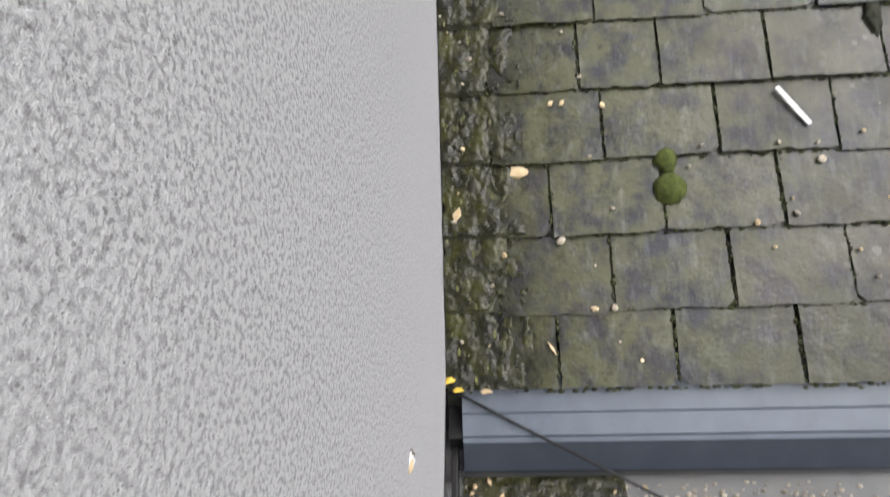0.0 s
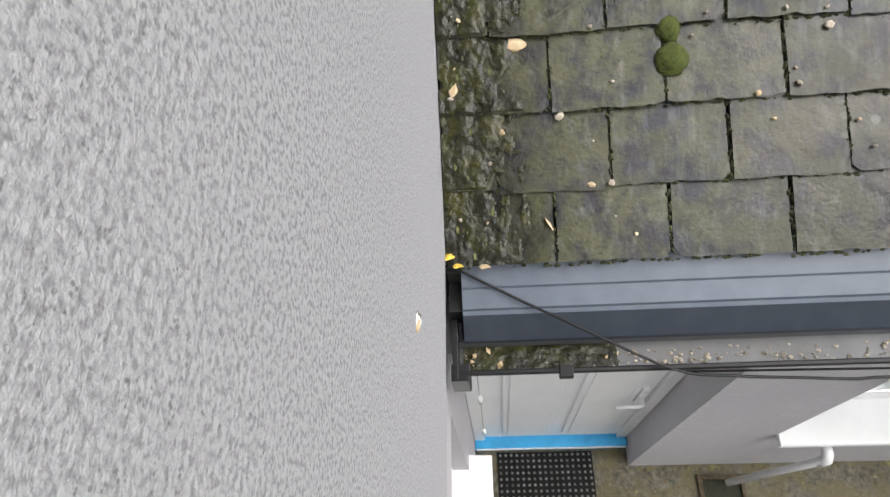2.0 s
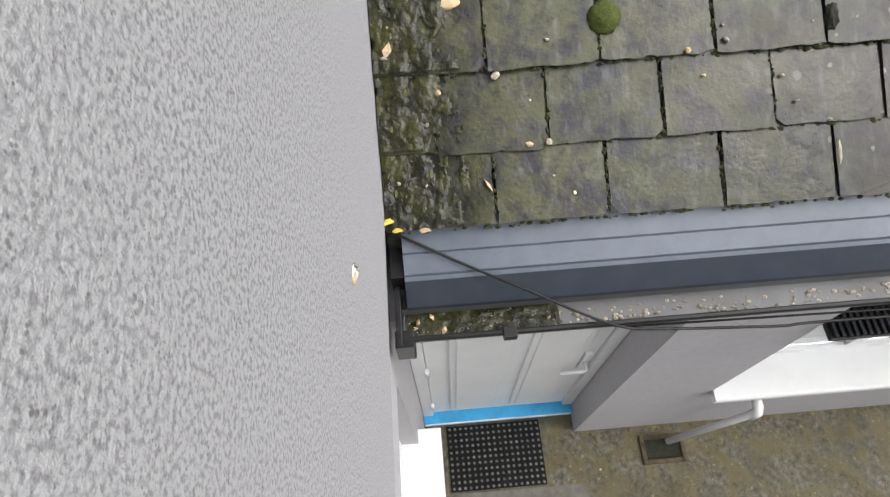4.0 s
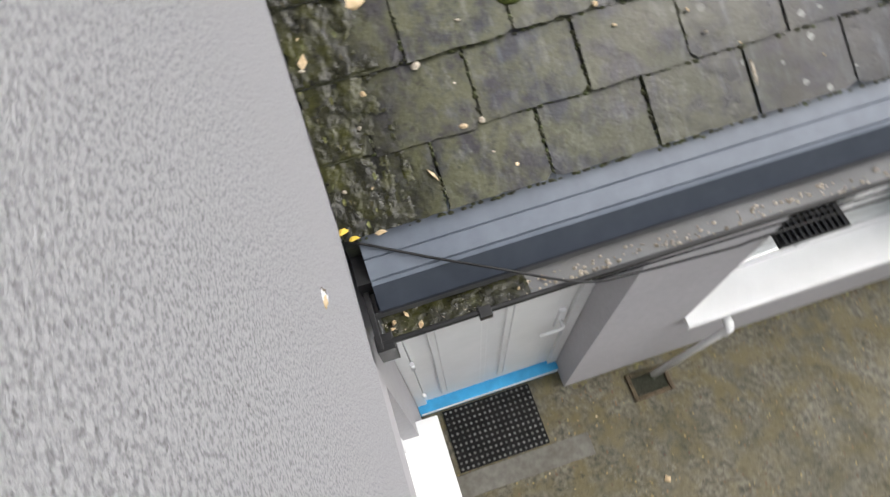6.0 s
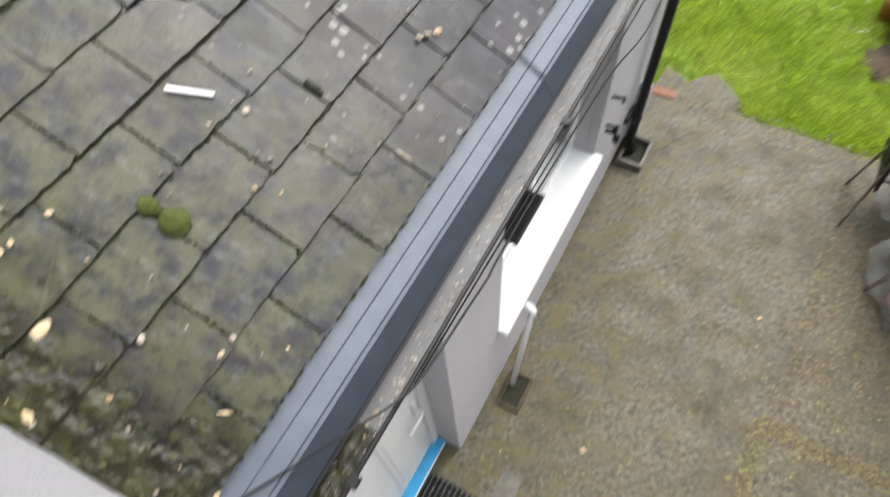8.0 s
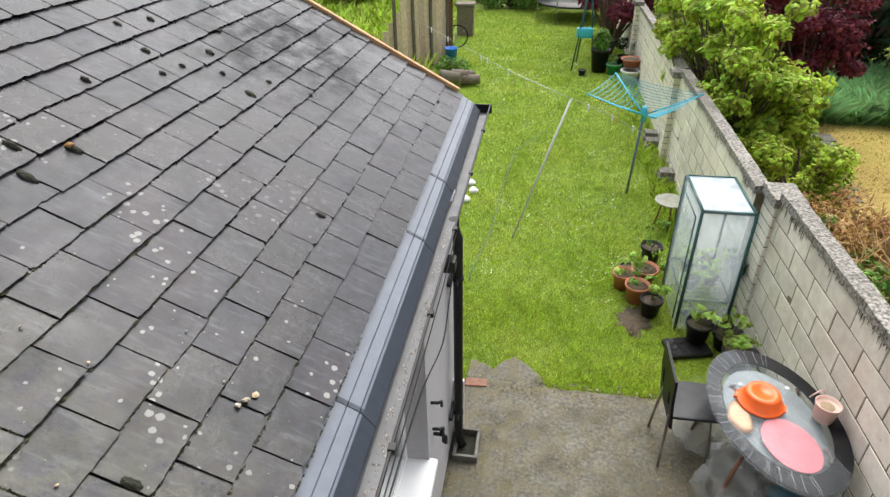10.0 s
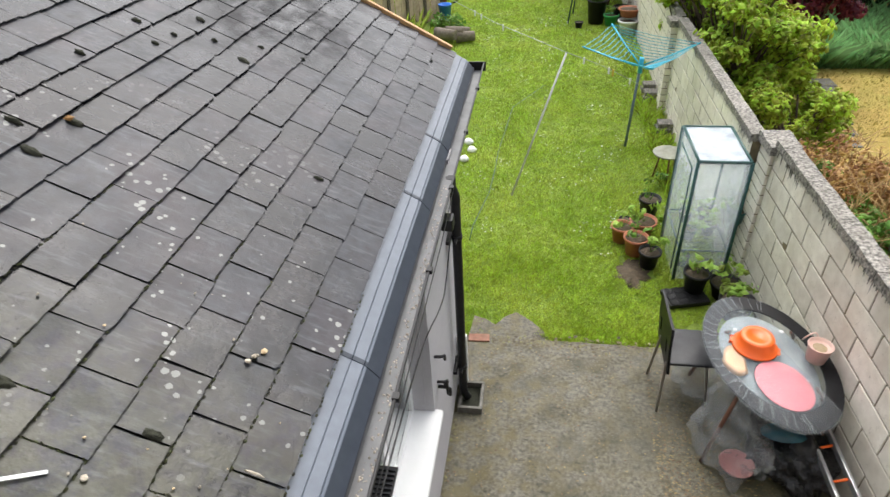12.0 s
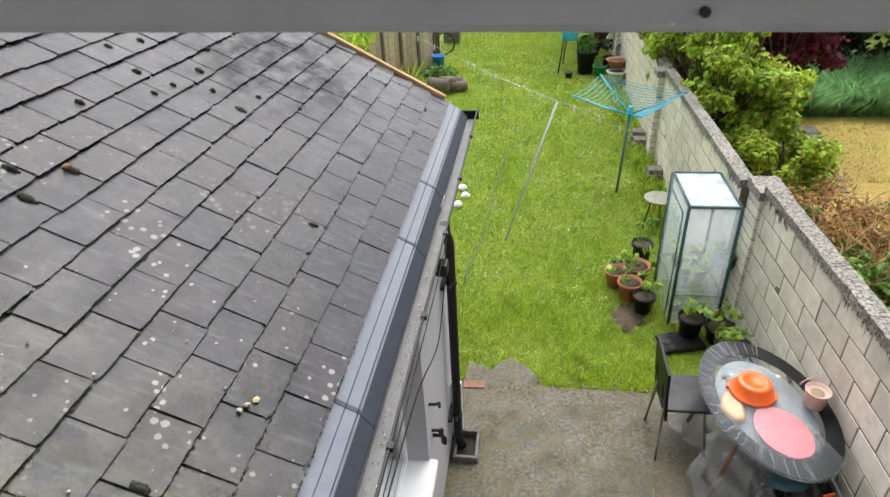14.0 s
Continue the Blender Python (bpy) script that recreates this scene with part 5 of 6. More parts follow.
# ---- glass table, things on it, chair ----
TX, TY, TA, TB, TZ = 2.655, 3.74, 0.452, 0.715, 0.75
TM = Matrix.Translation((TX, TY, 0)) @ Matrix.Rotation(0.12, 4, "Z")
table = thing("glass_table", "oval glass garden table with a black leaf-patterned rim", "garden table", at=(TX, TY, 0))
bm = BM()
lathe(bm, [(0.0005, TZ - 0.006), (1, TZ - 0.006), (1.004, TZ - 0.003), (1, TZ), (0.0005, TZ)], TM @ Matrix.Diagonal((TA, TB, 1, 1)), 64)
part("glass_top", bm, M_TABLEGLASS, table)
bm = BM()
rings = []
for f, z in ((0.77, TZ + 0.0015), (0.995, TZ + 0.0015), (0.995, TZ - 0.012), (0.77, TZ - 0.012)):
    rings.append([bm.verts.new(TM @ Vector((TA * f * math.cos(k * math.pi / 32), TB * f * math.sin(k * math.pi / 32), z))) for k in range(64)])
for a, b in zip(rings, rings[1:] + rings[:1]):
    for k in range(64):
        bm.faces.new((a[k], a[(k + 1) % 64], b[(k + 1) % 64], b[k]))
part("rim_band", bm, M_RIM, table, "black printed rim band")
r = random.Random(51)
for k in range(46):
    a = 2 * math.pi * k / 46 + r.uniform(-0.05, 0.05)
    bm = BM()
    pts = []
    for f in (0.79, 0.86, 0.93, 0.99):
        aa = a + r.gauss(0, 0.011)
        pts.append(TM @ Vector((TA * f * math.cos(aa), TB * f * math.sin(aa), TZ + 0.003)))
    if pts[0].x > TX + 0.1:
        continue
    tube(bm, pts, 0.0014, seg=4)
    part("rim_vein", bm, M_PEG_GREY, table)
for x, y, tx, ty in ((2.30, 3.30, 2.20, 3.27), (3.0, 3.36, 3.04, 3.3), (2.36, 4.1, 2.28, 4.2), (3.0, 4.15, 3.03, 4.25)):
    bm = BM()
    tube(bm, [(x * 0.75 + TX * 0.25, y * 0.75 + TY * 0.25, TZ - 0.015), (x, y, 0.6), (tx, ty, 0.0)], 0.015, seg=10)
    part("leg", bm, M_BROWN, table, "rusty tube leg")
for x, y in ((2.5, 3.45), (2.85, 3.5), (2.47, 4.02), (2.83, 4.03)):
    bm = BM()
    lathe(bm, [(0.016, TZ + 0.001), (0.018, TZ + 0.004), (0.012, TZ + 0.007)], Matrix.Translation((x, y, 0)), 14)
    part("fixing_disc", bm, M_WHITE, table, "white fixing disc")
sh = thing("film_sheet", "clear wet plastic sheet draped over most of the table", "plastic sheet", at=(TX, TY, TZ))
bm = BM()
lathe(bm, [(0.0005, TZ + 0.0135), (0.5, TZ + 0.0135), (0.75, TZ + 0.012), (0.99, TZ + 0.0085), (1.015, TZ - 0.02), (1.005, TZ + 0.0055), (0.75, TZ + 0.009), (0.5, TZ + 0.0105), (0.0005, TZ + 0.0105)], TM @ Matrix.Diagonal((TA, TB, 1, 1)), 64)
cut = bmesh.ops.bisect_plane(bm, geom=bm.verts[:] + bm.edges[:] + bm.faces[:], plane_co=(2.80, 3.74, TZ), plane_no=(0.93, 0.36, 0), clear_outer=True)
part("sheet", bm, M_SHEET, sh)

bowl = thing("washing_bowl", "bright orange plastic bowl lying upside down on the table", "bowl", at=(2.555, 3.84, TZ))
BW = Matrix.Translation((2.57, 3.83, TZ)) @ Matrix.Diagonal((0.84, 0.84, 0.95, 1))
bm = BM()
lathe(bm, [(0.2, 0.014), (0.205, 0.02), (0.192, 0.034), (0.172, 0.036), (0.152, 0.115), (0.14, 0.13), (0.09, 0.133), (0.085, 0.127), (0.0005, 0.127)], BW, 40)
part("bowl_body", bm, M_ORANGE, bowl)
for a in (2.8, 5.94):
    bm = BM()
    box(bm, 0.19, 0.218, -0.045, 0.045, 0.014, 0.028, 0.006, BW @ Matrix.Rotation(a, 4, "Z"))
    part("bowl_grip", bm, M_ORANGE, bowl)
cup = thing("plastic_jug", "pale pink plastic cup with a handle holding soil", "cup", at=(2.985, 3.73, TZ))
cm = Matrix.Translation((2.985, 3.73, TZ + 0.008)) @ Matrix.Diagonal((1.18, 1.18, 1.25, 1))
bm = BM()
lathe(bm, [(0.058, 0), (0.074, 0.12), (0.078, 0.122), (0.07, 0.12), (0.066, 0.1)], cm, 24)
part("cup_body", bm, M_CUP, cup)
bm = BM()
lathe(bm, [(0.065, 0.085), (0.066, 0.098), (0.02, 0.102)], cm, 18)
part("cup_soil", bm, M_LEAFDRY, cup)
bm = BM()
tube(bm, [cm @ Vector((-0.03 + 0.045 * math.cos(a), 0.078 + 0.012 * math.sin(a * 2), 0.10 + 0.05 * math.sin(a))) for a in (3.4, 2.8, 2.2, 1.6, 1.0, 0.4, -0.2)], 0.006, seg=8)
part("cup_handle", bm, M_CUP, cup)
pk = thing("pink_mat", "large pink oval plastic mat lying under the clear sheet", "mat", at=(2.66, 3.43, 0.75))
bm = BM()
lathe(bm, [(0.0005, 0.7515), (0.18, 0.7515), (0.19, 0.754), (0.185, 0.7575), (0.0005, 0.7575)], Matrix.Translation((2.68, 3.44, 0)) @ Matrix.Rotation(0.2, 4, "Z") @ Matrix.Diagonal((1, 1.3, 1, 1)), 36)
part("mat_plate", bm, M_PINK, pk)
pe = thing("peach_cloth", "crumpled peach cloth under the clear sheet", "cloth", at=(2.36, 3.66, 0.7))
bm = BM()
lathe(bm, [(0.0005, 0.7515), (0.1, 0.7515), (0.115, 0.754), (0.07, 0.757), (0.0005, 0.758)], Matrix.Translation((2.39, 3.66, 0)) @ Matrix.Diagonal((0.8, 1.4, 1, 1)), 20)
for v in bm.verts:
    v.co += Vector((0.03, 0.03, 0)) * noise.noise(v.co * 14)
part("cloth", bm, M_PEACH, pe, smooth=True)
shelf = thing("under_shelf", "grey plastic board lying under the table glass", "board", at=(TX, TY, 0.69))
bm = BM()
lathe(bm, [(0.0005, 0.688), (0.72, 0.688), (0.73, 0.696), (0.72, 0.703), (0.0005, 0.703)], TM @ Matrix.Diagonal((TA, TB, 1, 1)), 40)
part("board", bm, surf("cloudy_grey_plastic", (0.3, 0.33, 0.35), (0.45, 0.48, 0.5), scale=7, rough=0.5, bump=0.2, bscale=30, c3=(0.2, 0.22, 0.22), s3=5), shelf)

def heap(name, label, category, c, rad, mat, seed, amp=0.35, seg=20):
    """A crumpled sagging heap resting on the ground."""
    t_ = thing(name, label, category, at=(c[0], c[1], 0))
    b = BM()
    bmesh.ops.create_icosphere(b, subdivisions=5, radius=1)
    for v in b.verts:
        d = v.co.copy()
        k = 1 + amp * noise.noise(d * 2.2 + Vector((seed, 0, 0))) + amp * 0.6 * abs(noise.noise(d * 5 + Vector((0, seed, 0)))) + amp * 0.3 * abs(noise.noise(d * 13 + Vector((seed, seed, 0))))
        v.co = Vector((c[0] + d.x * rad[0] * k, c[1] + d.y * rad[1] * k, max(0.0, c[2] + d.z * rad[2] * k)))
    part(name + "_skin", b, mat, t_, smooth=True)
    return t_


M_BLACKBAG = surf("black_bag_film", (0.008, 0.008, 0.009), (0.02, 0.02, 0.022), scale=10, rough=0.18, rough2=0.35, bump=0.7, bscale=26, bdist=0.02)
heap("rubbish_bag", "black plastic rubbish bag slumped under the table", "rubbish bag", (2.86, 3.35, 0.15), (0.27, 0.36, 0.24), M_BLACKBAG, 3)
heap("rubbish_bag", "black plastic bag of soil under the table", "rubbish bag", (2.85, 4.1, 0.14), (0.22, 0.3, 0.22), M_BLACKBAG, 5)
heap("clear_bag", "wet clear plastic bag bunched round the table legs", "plastic bag", (2.46, 3.42, 0.17), (0.24, 0.32, 0.33), M_BAG, 8, 0.5)
heap("clear_bag", "crumpled clear plastic bag beside the chair", "plastic bag", (2.3, 4.12, 0.14), (0.16, 0.2, 0.22), M_BAG, 11, 0.5)
t_ = thing("blue_sheet", "folded blue plastic sheet inside the bag", "plastic sheet", at=(2.72, 3.3, 0.4))
bm = BM()
lathe(bm, [(0.01, 0.395), (0.12, 0.40), (0.13, 0.41), (0.01, 0.42)], Matrix.Translation((2.72, 3.28, 0)) @ Matrix.Diagonal((1.3, 0.7, 1, 1)), 14)
part("sheet", bm, surf("petrol_blue_plastic", (0.03, 0.09, 0.12), (0.05, 0.14, 0.18), rough=0.25, bump=0.4, bscale=30), t_)
pb = thing("pink_bowl", "dusty pink plastic bowl inside the clear bag", "bowl", at=(2.44, 3.22, 0))
bm = BM()
lathe(bm, [(0.075, 0.0), (0.125, 0.08), (0.132, 0.082), (0.12, 0.078), (0.07, 0.012), (0.0005, 0.012)], Matrix.Translation((2.44, 3.21, 0.01)), 28)
part("bowl_body", bm, surf("dusty_pink_plastic", (0.42, 0.16, 0.15), (0.52, 0.22, 0.2), rough=0.4, bump=0.1, bscale=60), pb)

chair = thing("garden_chair", "black wet chair with a slotted back and chromed tube legs", "chair", at=(2.05, 4.05, 0))
bm = BM()
box(bm, 1.955, 2.36, 3.87, 4.31, 0.435, 0.465, 0.012)
part("seat", bm, M_SEAT, chair)
bm = BM()
prof = [(1.965, 0.36), (1.95, 0.5), (1.935, 0.66), (1.925, 0.87)]
for (xa, za), (xb_, zb_) in zip(prof, prof[1:]):
    if zb_ < 0.67 and za > 0.45:
        spans = ((3.84, 3.93), (3.98, 4.2), (4.25, 4.34))
    else:
        spans = ((3.84, 4.34),)
    for ya, yb in spans:
        vs = [bm.verts.new((x + d, y, z)) for d in (0, 0.022) for x, z in ((xa, za), (xb_, zb_)) for y in (ya, yb)]
        for f in ((0, 1, 3, 2), (4, 6, 7, 5), (0, 4, 5, 1), (2, 3, 7, 6), (0, 2, 6, 4), (1, 5, 7, 3)):
            bm.faces.new([vs[i] for i in f])
bmesh.ops.recalc_face_normals(bm, faces=bm.faces[:])
part("backrest", bm, M_RIM, chair)
for x, y, fx, fy in ((1.96, 3.9, 1.92, 3.74), (1.96, 4.22, 1.90, 4.18), (2.29, 3.9, 2.34, 3.82), (2.29, 4.22, 2.34, 4.3)):
    bm = BM()
    tube(bm, [(x, y, 0.45), (x, y, 0.42), (fx * 0.7 + x * 0.3, fy * 0.7 + y * 0.3, 0.14), (fx, fy, 0.0)], 0.012, seg=10)
    part("leg", bm, M_CHROME, chair)

lad = thing("metal_ladder", "aluminium ladder lying along the foot of the block wall", "ladder", at=(2.98, 2.9, 0))
for x, z in ((2.93, 0.36), (3.04, 0.42)):
    bm = BM()
    box(bm, x - 0.012, x + 0.012, 1.6, 3.62, z - 0.03, z + 0.03, 0.005)
    part("rail", bm, M_STEEL, lad)
for k in range(7):
    bm = BM()
    tube(bm, [(2.93, 1.8 + k * 0.28, 0.36), (3.04, 1.8 + k * 0.28, 0.42)], 0.011, seg=8)
    part("rung", bm, M_ORANGE, lad, "orange capped rung")
for y in (1.7, 3.5):
    t_ = thing("timber_block", "rough timber block propping the ladder", "timber block", at=(2.99, y, 0))
    bm = BM()
    box(bm, 2.9, 3.07, y - 0.08, y + 0.08, 0.0, 0.328, 0.01)
    part("block_body", bm, M_LOG, t_)

# ---- rotary dryer, clothes line, prop ----
RX, RY = 2.17, 9.0
rot = thing("rotary_dryer", "turquoise rotary clothes dryer on a grey post", "clothes dryer", at=(RX, RY, 0))
bm = BM()
tube(bm, [(RX, RY, -0.03), (RX + 0.06, RY, 1.18)], 0.021, seg=10)
part("post", bm, surf("blue_grey_paint", (0.08, 0.13, 0.17), (0.13, 0.18, 0.22), rough=0.4, bump=0), rot)
hub = Vector((RX + 0.065, RY, 1.25))
bm = BM()
tube(bm, [hub - Vector((0, 0, 0.1)), hub + Vector((0, 0, 0.12))], 0.034, seg=12)
part("hub", bm, M_TURQ, rot)
tips = [Vector((1.39, RY + 0.1, 1.50)), Vector((1.86, 9.9, 1.6)), Vector((3.0, 9.0, 1.58)), Vector((2.26, 8.15, 1.5))]
for tp_ in tips:
    bm = BM()
    tube(bm, [hub, hub.lerp(tp_, 0.5) + Vector((0, 0, -0.015)), tp_], 0.013, 0.011, seg=8)
    part("arm", bm, M_TURQ, rot)
for k in range(1, 10):
    f = 0.2 + 0.78 * k / 9
    for a, b in zip(tips, tips[1:] + tips[:1]):
        p, q = hub.lerp(a, f), hub.lerp(b, f)
        mid = p.lerp(q, 0.5) - Vector((0, 0, 0.03))
        bm = BM()
        tube(bm, [p, mid, q], 0.0048, seg=4, caps=False)
        part("line", bm, M_TURQ, rot)

cl = thing("clothes_line", "thin green clothes line stretched across the lawn", "clothes line", at=(1.12, 7.9, 1.85))
PT = Vector((1.117, 7.9, 1.79))
bm = BM()
lp = [Vector((-2.0, 13.0, 1.75)), Vector((0.1, 9.9, 1.62)), PT + Vector((0, 0, 0.01)), Vector((1.6, 8.3, 1.5)), Vector((2.25, 9.0, 0.98))]
tube(bm, lp, 0.004, seg=5)
part("rope", bm, M_STEEL, cl)
M_PEG = surf("pale_peg_plastic", (0.7, 0.72, 0.7), (0.8, 0.8, 0.78), bump=0, vary=0.1)
for k, f in enumerate((0.25, 0.45, 0.8, 0.86, 1.1, 2.5, 3.2, 3.3, 3.75)):
    i = int(f)
    p = lp[i].lerp(lp[i + 1], f - i)
    t_ = thing("clothes_peg", "small pale plastic clothes peg on the line", "clothes peg", "pegs on the line", at=p)
    bm = BM()
    box(bm, p.x - 0.012, p.x + 0.012, p.y - 0.012, p.y + 0.012, p.z - 0.07, p.z + 0.02, 0.004)
    part("peg_body", bm, M_YELLOW if k == 7 else M_PEG, t_)
pr = thing("line_prop", "long grey clothes-line prop leaning over the lawn", "line prop", at=(0.48, 7.4, 0))
bm = BM()
tube(bm, [(0.48, 7.39, -0.03), PT], 0.014, seg=8)
part("pole", bm, M_PROP, pr)
hs = thing("garden_hose", "thin green hose lying in the grass", "hose", at=(0.1, 7, 0))
bm = BM()
tube(bm, [(0.02, 6.2, 0.02), (0.03, 6.5, 0.025), (0.17, 7.36, 0.025), (0.2, 8.0, 0.02), (0.21, 8.6, 0.025), (0.35, 10.4, 0.025), (0.9, 11.5, 0.02)], 0.006, seg=6)
part("tube", bm, M_GREENTUBE, hs)
for x, y in ((-0.29, 9.0), (-0.21, 8.72), (-0.3, 8.4)):
    t_ = thing("white_stone", "pale round stone on the lawn edge", "stone", "stones by the lawn", at=(x, y, 0))
    bm = BM()
    bmesh.ops.create_icosphere(bm, subdivisions=2, radius=0.08)
    for v in bm.verts:
        v.co = Vector((x + v.co.x, y + v.co.y * 0.9, 0.01 + v.co.z * 0.6)) + v.co * 0.3 * noise.noise(v.co * 12 + Vector((x, y, 0)))
    part("stone_body", bm, M_WHITE, t_, smooth=True)

# ---- far end of the garden ----
fence = thing("timber_fence", "weathered vertical-board timber fence with dark posts", "fence", at=(-2.05, 16, 0))
FD, FN = Vector((-0.6, -0.8, 0)), Vector((0.8, -0.6, 0))
F0 = Vector((-1.85, 16.6, -0.05))
FROT = math.atan2(FD.y, FD.x)
FB = []
for k in range(3):
    bm = BM()
    box(bm, -0.09, 0.09, -0.011, 0.011, 0, 1.78 + 0.015 * k, 0.004)
    me = bpy.data.meshes.new("board")
    bm.to_mesh(me)
    bm.free()
    me.materials.append(M_FENCE)
    FB.append(me)
r = random.Random(61)
for k in range(11):
    ob = new("board", r.choice(FB))
    ob.parent = fence
    ob.matrix_parent_inverse = Matrix.Translation(fence.location).inverted()
    ob.matrix_basis = Matrix.Translation(F0 + FD * (0.1 + k * 0.2) + FN * r.uniform(-0.006, 0.006)) @ Matrix.Rotation(FROT, 4, "Z") @ Matrix.Diagonal((1, 1, 1 if k < 8 else 0.82 - 0.1 * (k - 8), 1))
for k in range(4):
    bm = BM()
    box(bm, -0.03, 0.03, -0.02, 0.02, 0, 1.8, 0.008, Matrix.Translation(F0 + FD * (0.02 + k * 0.6) + FN * 0.035) @ Matrix.Rotation(FROT, 4, "Z"))
    part("post", bm, M_LOG, fence)
for z in (0.3, 0.85):
    bm = BM()
    box(bm, 0, 2.2, -0.05, -0.018, z, z + 0.08, 0.006, Matrix.Translation(F0) @ Matrix.Rotation(FROT, 4, "Z"))
    part("rail", bm, M_FENCE, fence)
bm = BM()
box(bm, -0.06, 0.06, -0.06, 0.06, 0, 1.95, 0.01, Matrix.Translation(F0 - FD * 0.08) @ Matrix.Rotation(FROT, 4, "Z"))
part("gate_post", bm, M_BROWN, fence, "red-brown gate post")

gp = thing("garden_path", "narrow grey concrete path in the neighbouring garden", "path", kind="structure")
bm = BM()
for k in range(7):
    c = Vector((5.42, 9.3, 0)) + Vector((0.09, 0.42, 0)) * k
    box(bm, c.x - 0.24, c.x + 0.24, c.y - 0.2, c.y + 0.2, -0.06, -0.012 + 0.004 * (k % 2), 0.01)
part("path_slab", bm, M_SLAB, gp)

wheel_bin = thing("wheelie_bin", "brown plastic wheeled bin by the fence", "bin", at=(-1.75, 19.6, 0))
bm = BM()
box(bm, -2.0, -1.5, 19.45, 19.9, 0.0, 0.85, 0.03)
part("bin_body", bm, M_LOG, wheel_bin)
bm = BM()
box(bm, -2.05, -1.45, 19.4, 19.95, 0.853, 0.95, 0.03)
part("lid", bm, M_LOG, wheel_bin)
bk = thing("blue_bucket", "blue plastic bucket beside the fence", "bucket", at=(-1.7, 16.25, 0))
bm = BM()
lathe(bm, [(0.13, -0.03), (0.17, 0.38), (0.18, 0.38), (0.18, 0.4), (0.165, 0.4), (0.13, 0.02), (0.0005, 0.02)], Matrix.Translation((-1.7, 16.25, 0)), 20)
part("bucket_body", bm, M_BUCKET, bk)
bc = thing("bicycle_wheel", "old bicycle wheel leaning by the fence", "bicycle wheel", at=(-1.85, 18.0, 0))
bm = BM()
wc = Vector((-1.8, 18.0, 0.3))
tube(bm, [wc + Vector((0.31 * math.cos(a), 0.1 * math.cos(a), 0.31 * math.sin(a))) for a in (k * math.pi / 14 for k in range(29))], 0.018, seg=6)
part("tyre", bm, M_RUBBER, bc)
bm = BM()
for k in range(10):
    a = k * math.pi / 5
    tube(bm, [wc, wc + Vector((0.3 * math.cos(a), 0.097 * math.cos(a), 0.3 * math.sin(a)))], 0.003, seg=4)
part("spokes", bm, M_STEEL, bc)
for k, (x, y) in enumerate(((-1.5, 14.7), (-1.2, 14.4), (-0.95, 14.3), (-1.35, 14.25), (-1.1, 14.75))):
    t_ = thing("cut_log", "cut grey log stacked on the grass", "log", "logs by the fence", at=(x, y, 0))
    bm = BM()
    tube(bm, [(x - 0.22, y, 0.12 + 0.1 * (k % 2)), (x + 0.2, y + 0.12 * (k % 3 - 1), 0.12 + 0.1 * (k % 2))], 0.13, 0.11, seg=12)
    part("log_body", bm, M_LOG, t_)
shrub("fence_weed_plant", "leafy green weeds by the log pile", (-1.55, 15.2, -0.03), clumps_in(-1.9, -1.2, 14.9, 15.8, 0.1, 0.35, 6, 0.15, 0.3, 71), 500, 0.07, M_LEAFG, 72, "plant", 0.01)

tub = thing("black_tub", "large black plastic tub with upright leaves", "plant tub", at=(2.13, 15.9, 0))
bm = BM()
lathe(bm, [(0.18, -0.03), (0.235, 0.5), (0.25, 0.5), (0.25, 0.54), (0.23, 0.54), (0.22, 0.47), (0.08, 0.48)], Matrix.Translation((2.13, 15.9, 0)), 24)
part("tub_body", bm, M_BLACK, tub)
leaves("foliage", [(2.13, 15.9, 0.75, 0.2, 0.2, 0.3)], 220, 0.1, M_LEAFG, tub, 74, 0.3, 3.0)
pot(2.47, 15.7, 0.18, 0.26, M_GREENPL, "green plastic pot by the far wall", plant=M_LEAFG, seed=75, leaf=0.07)
pot(2.72, 15.9, 0.2, 0.4, M_BLACK, "dark round pot by the far wall", plant=M_DARKLEAF, seed=76, leaf=0.09, high=0.5, spread=0.3, n=120)
pot(2.8, 15.1, 0.24, 0.18, M_TERRA, "wide terracotta-coloured bowl on the far wall side", z=0.35)
pot(2.78, 14.9, 0.22, 0.34, M_WHITE, "pale blue-white plastic pot by the far wall")
pot(1.7, 15.5, 0.1, 0.14, M_BLACK, "small black pot lying on the lawn")
fr = thing("swing_frame", "dark thin metal frame with a blue bag hanging", "metal frame", at=(1.6, 16.2, 0))
for a, b in (((1.45, 15.9, -0.03), (1.75, 16.2, 2.2)), ((2.0, 16.4, -0.03), (1.75, 16.2, 2.2)), ((1.6, 16.8, -0.03), (1.75, 16.2, 2.2))):
    bm = BM()
    tube(bm, [a, b], 0.02, seg=6)
    part("leg", bm, M_GREENTUBE, fr)
bm = BM()
box(bm, 1.5, 1.9, 16.0, 16.2, 0.75, 1.0, 0.06)
part("bag", bm, M_TURQ, fr, "turquoise plastic bag")
tr_ = thing("trampoline", "round dark garden trampoline with netting poles", "trampoline", at=(1.7, 22.6, 0))
bm = BM()
lathe(bm, [(1.3, 0.5), (1.32, 0.53), (1.3, 0.56), (0.0005, 0.56)], Matrix.Translation((1.7, 22.6, 0)), 28)
part("bed", bm, M_BLACK, tr_)
for k in range(6):
    a = k * 1.0472
    bm = BM()
    tube(bm, [(1.7 + 1.3 * math.cos(a), 22.6 + 1.3 * math.sin(a), -0.03), (1.7 + 1.3 * math.cos(a), 22.6 + 1.3 * math.sin(a), 2.0)], 0.02, seg=6)
    part("pole", bm, M_STEEL, tr_)

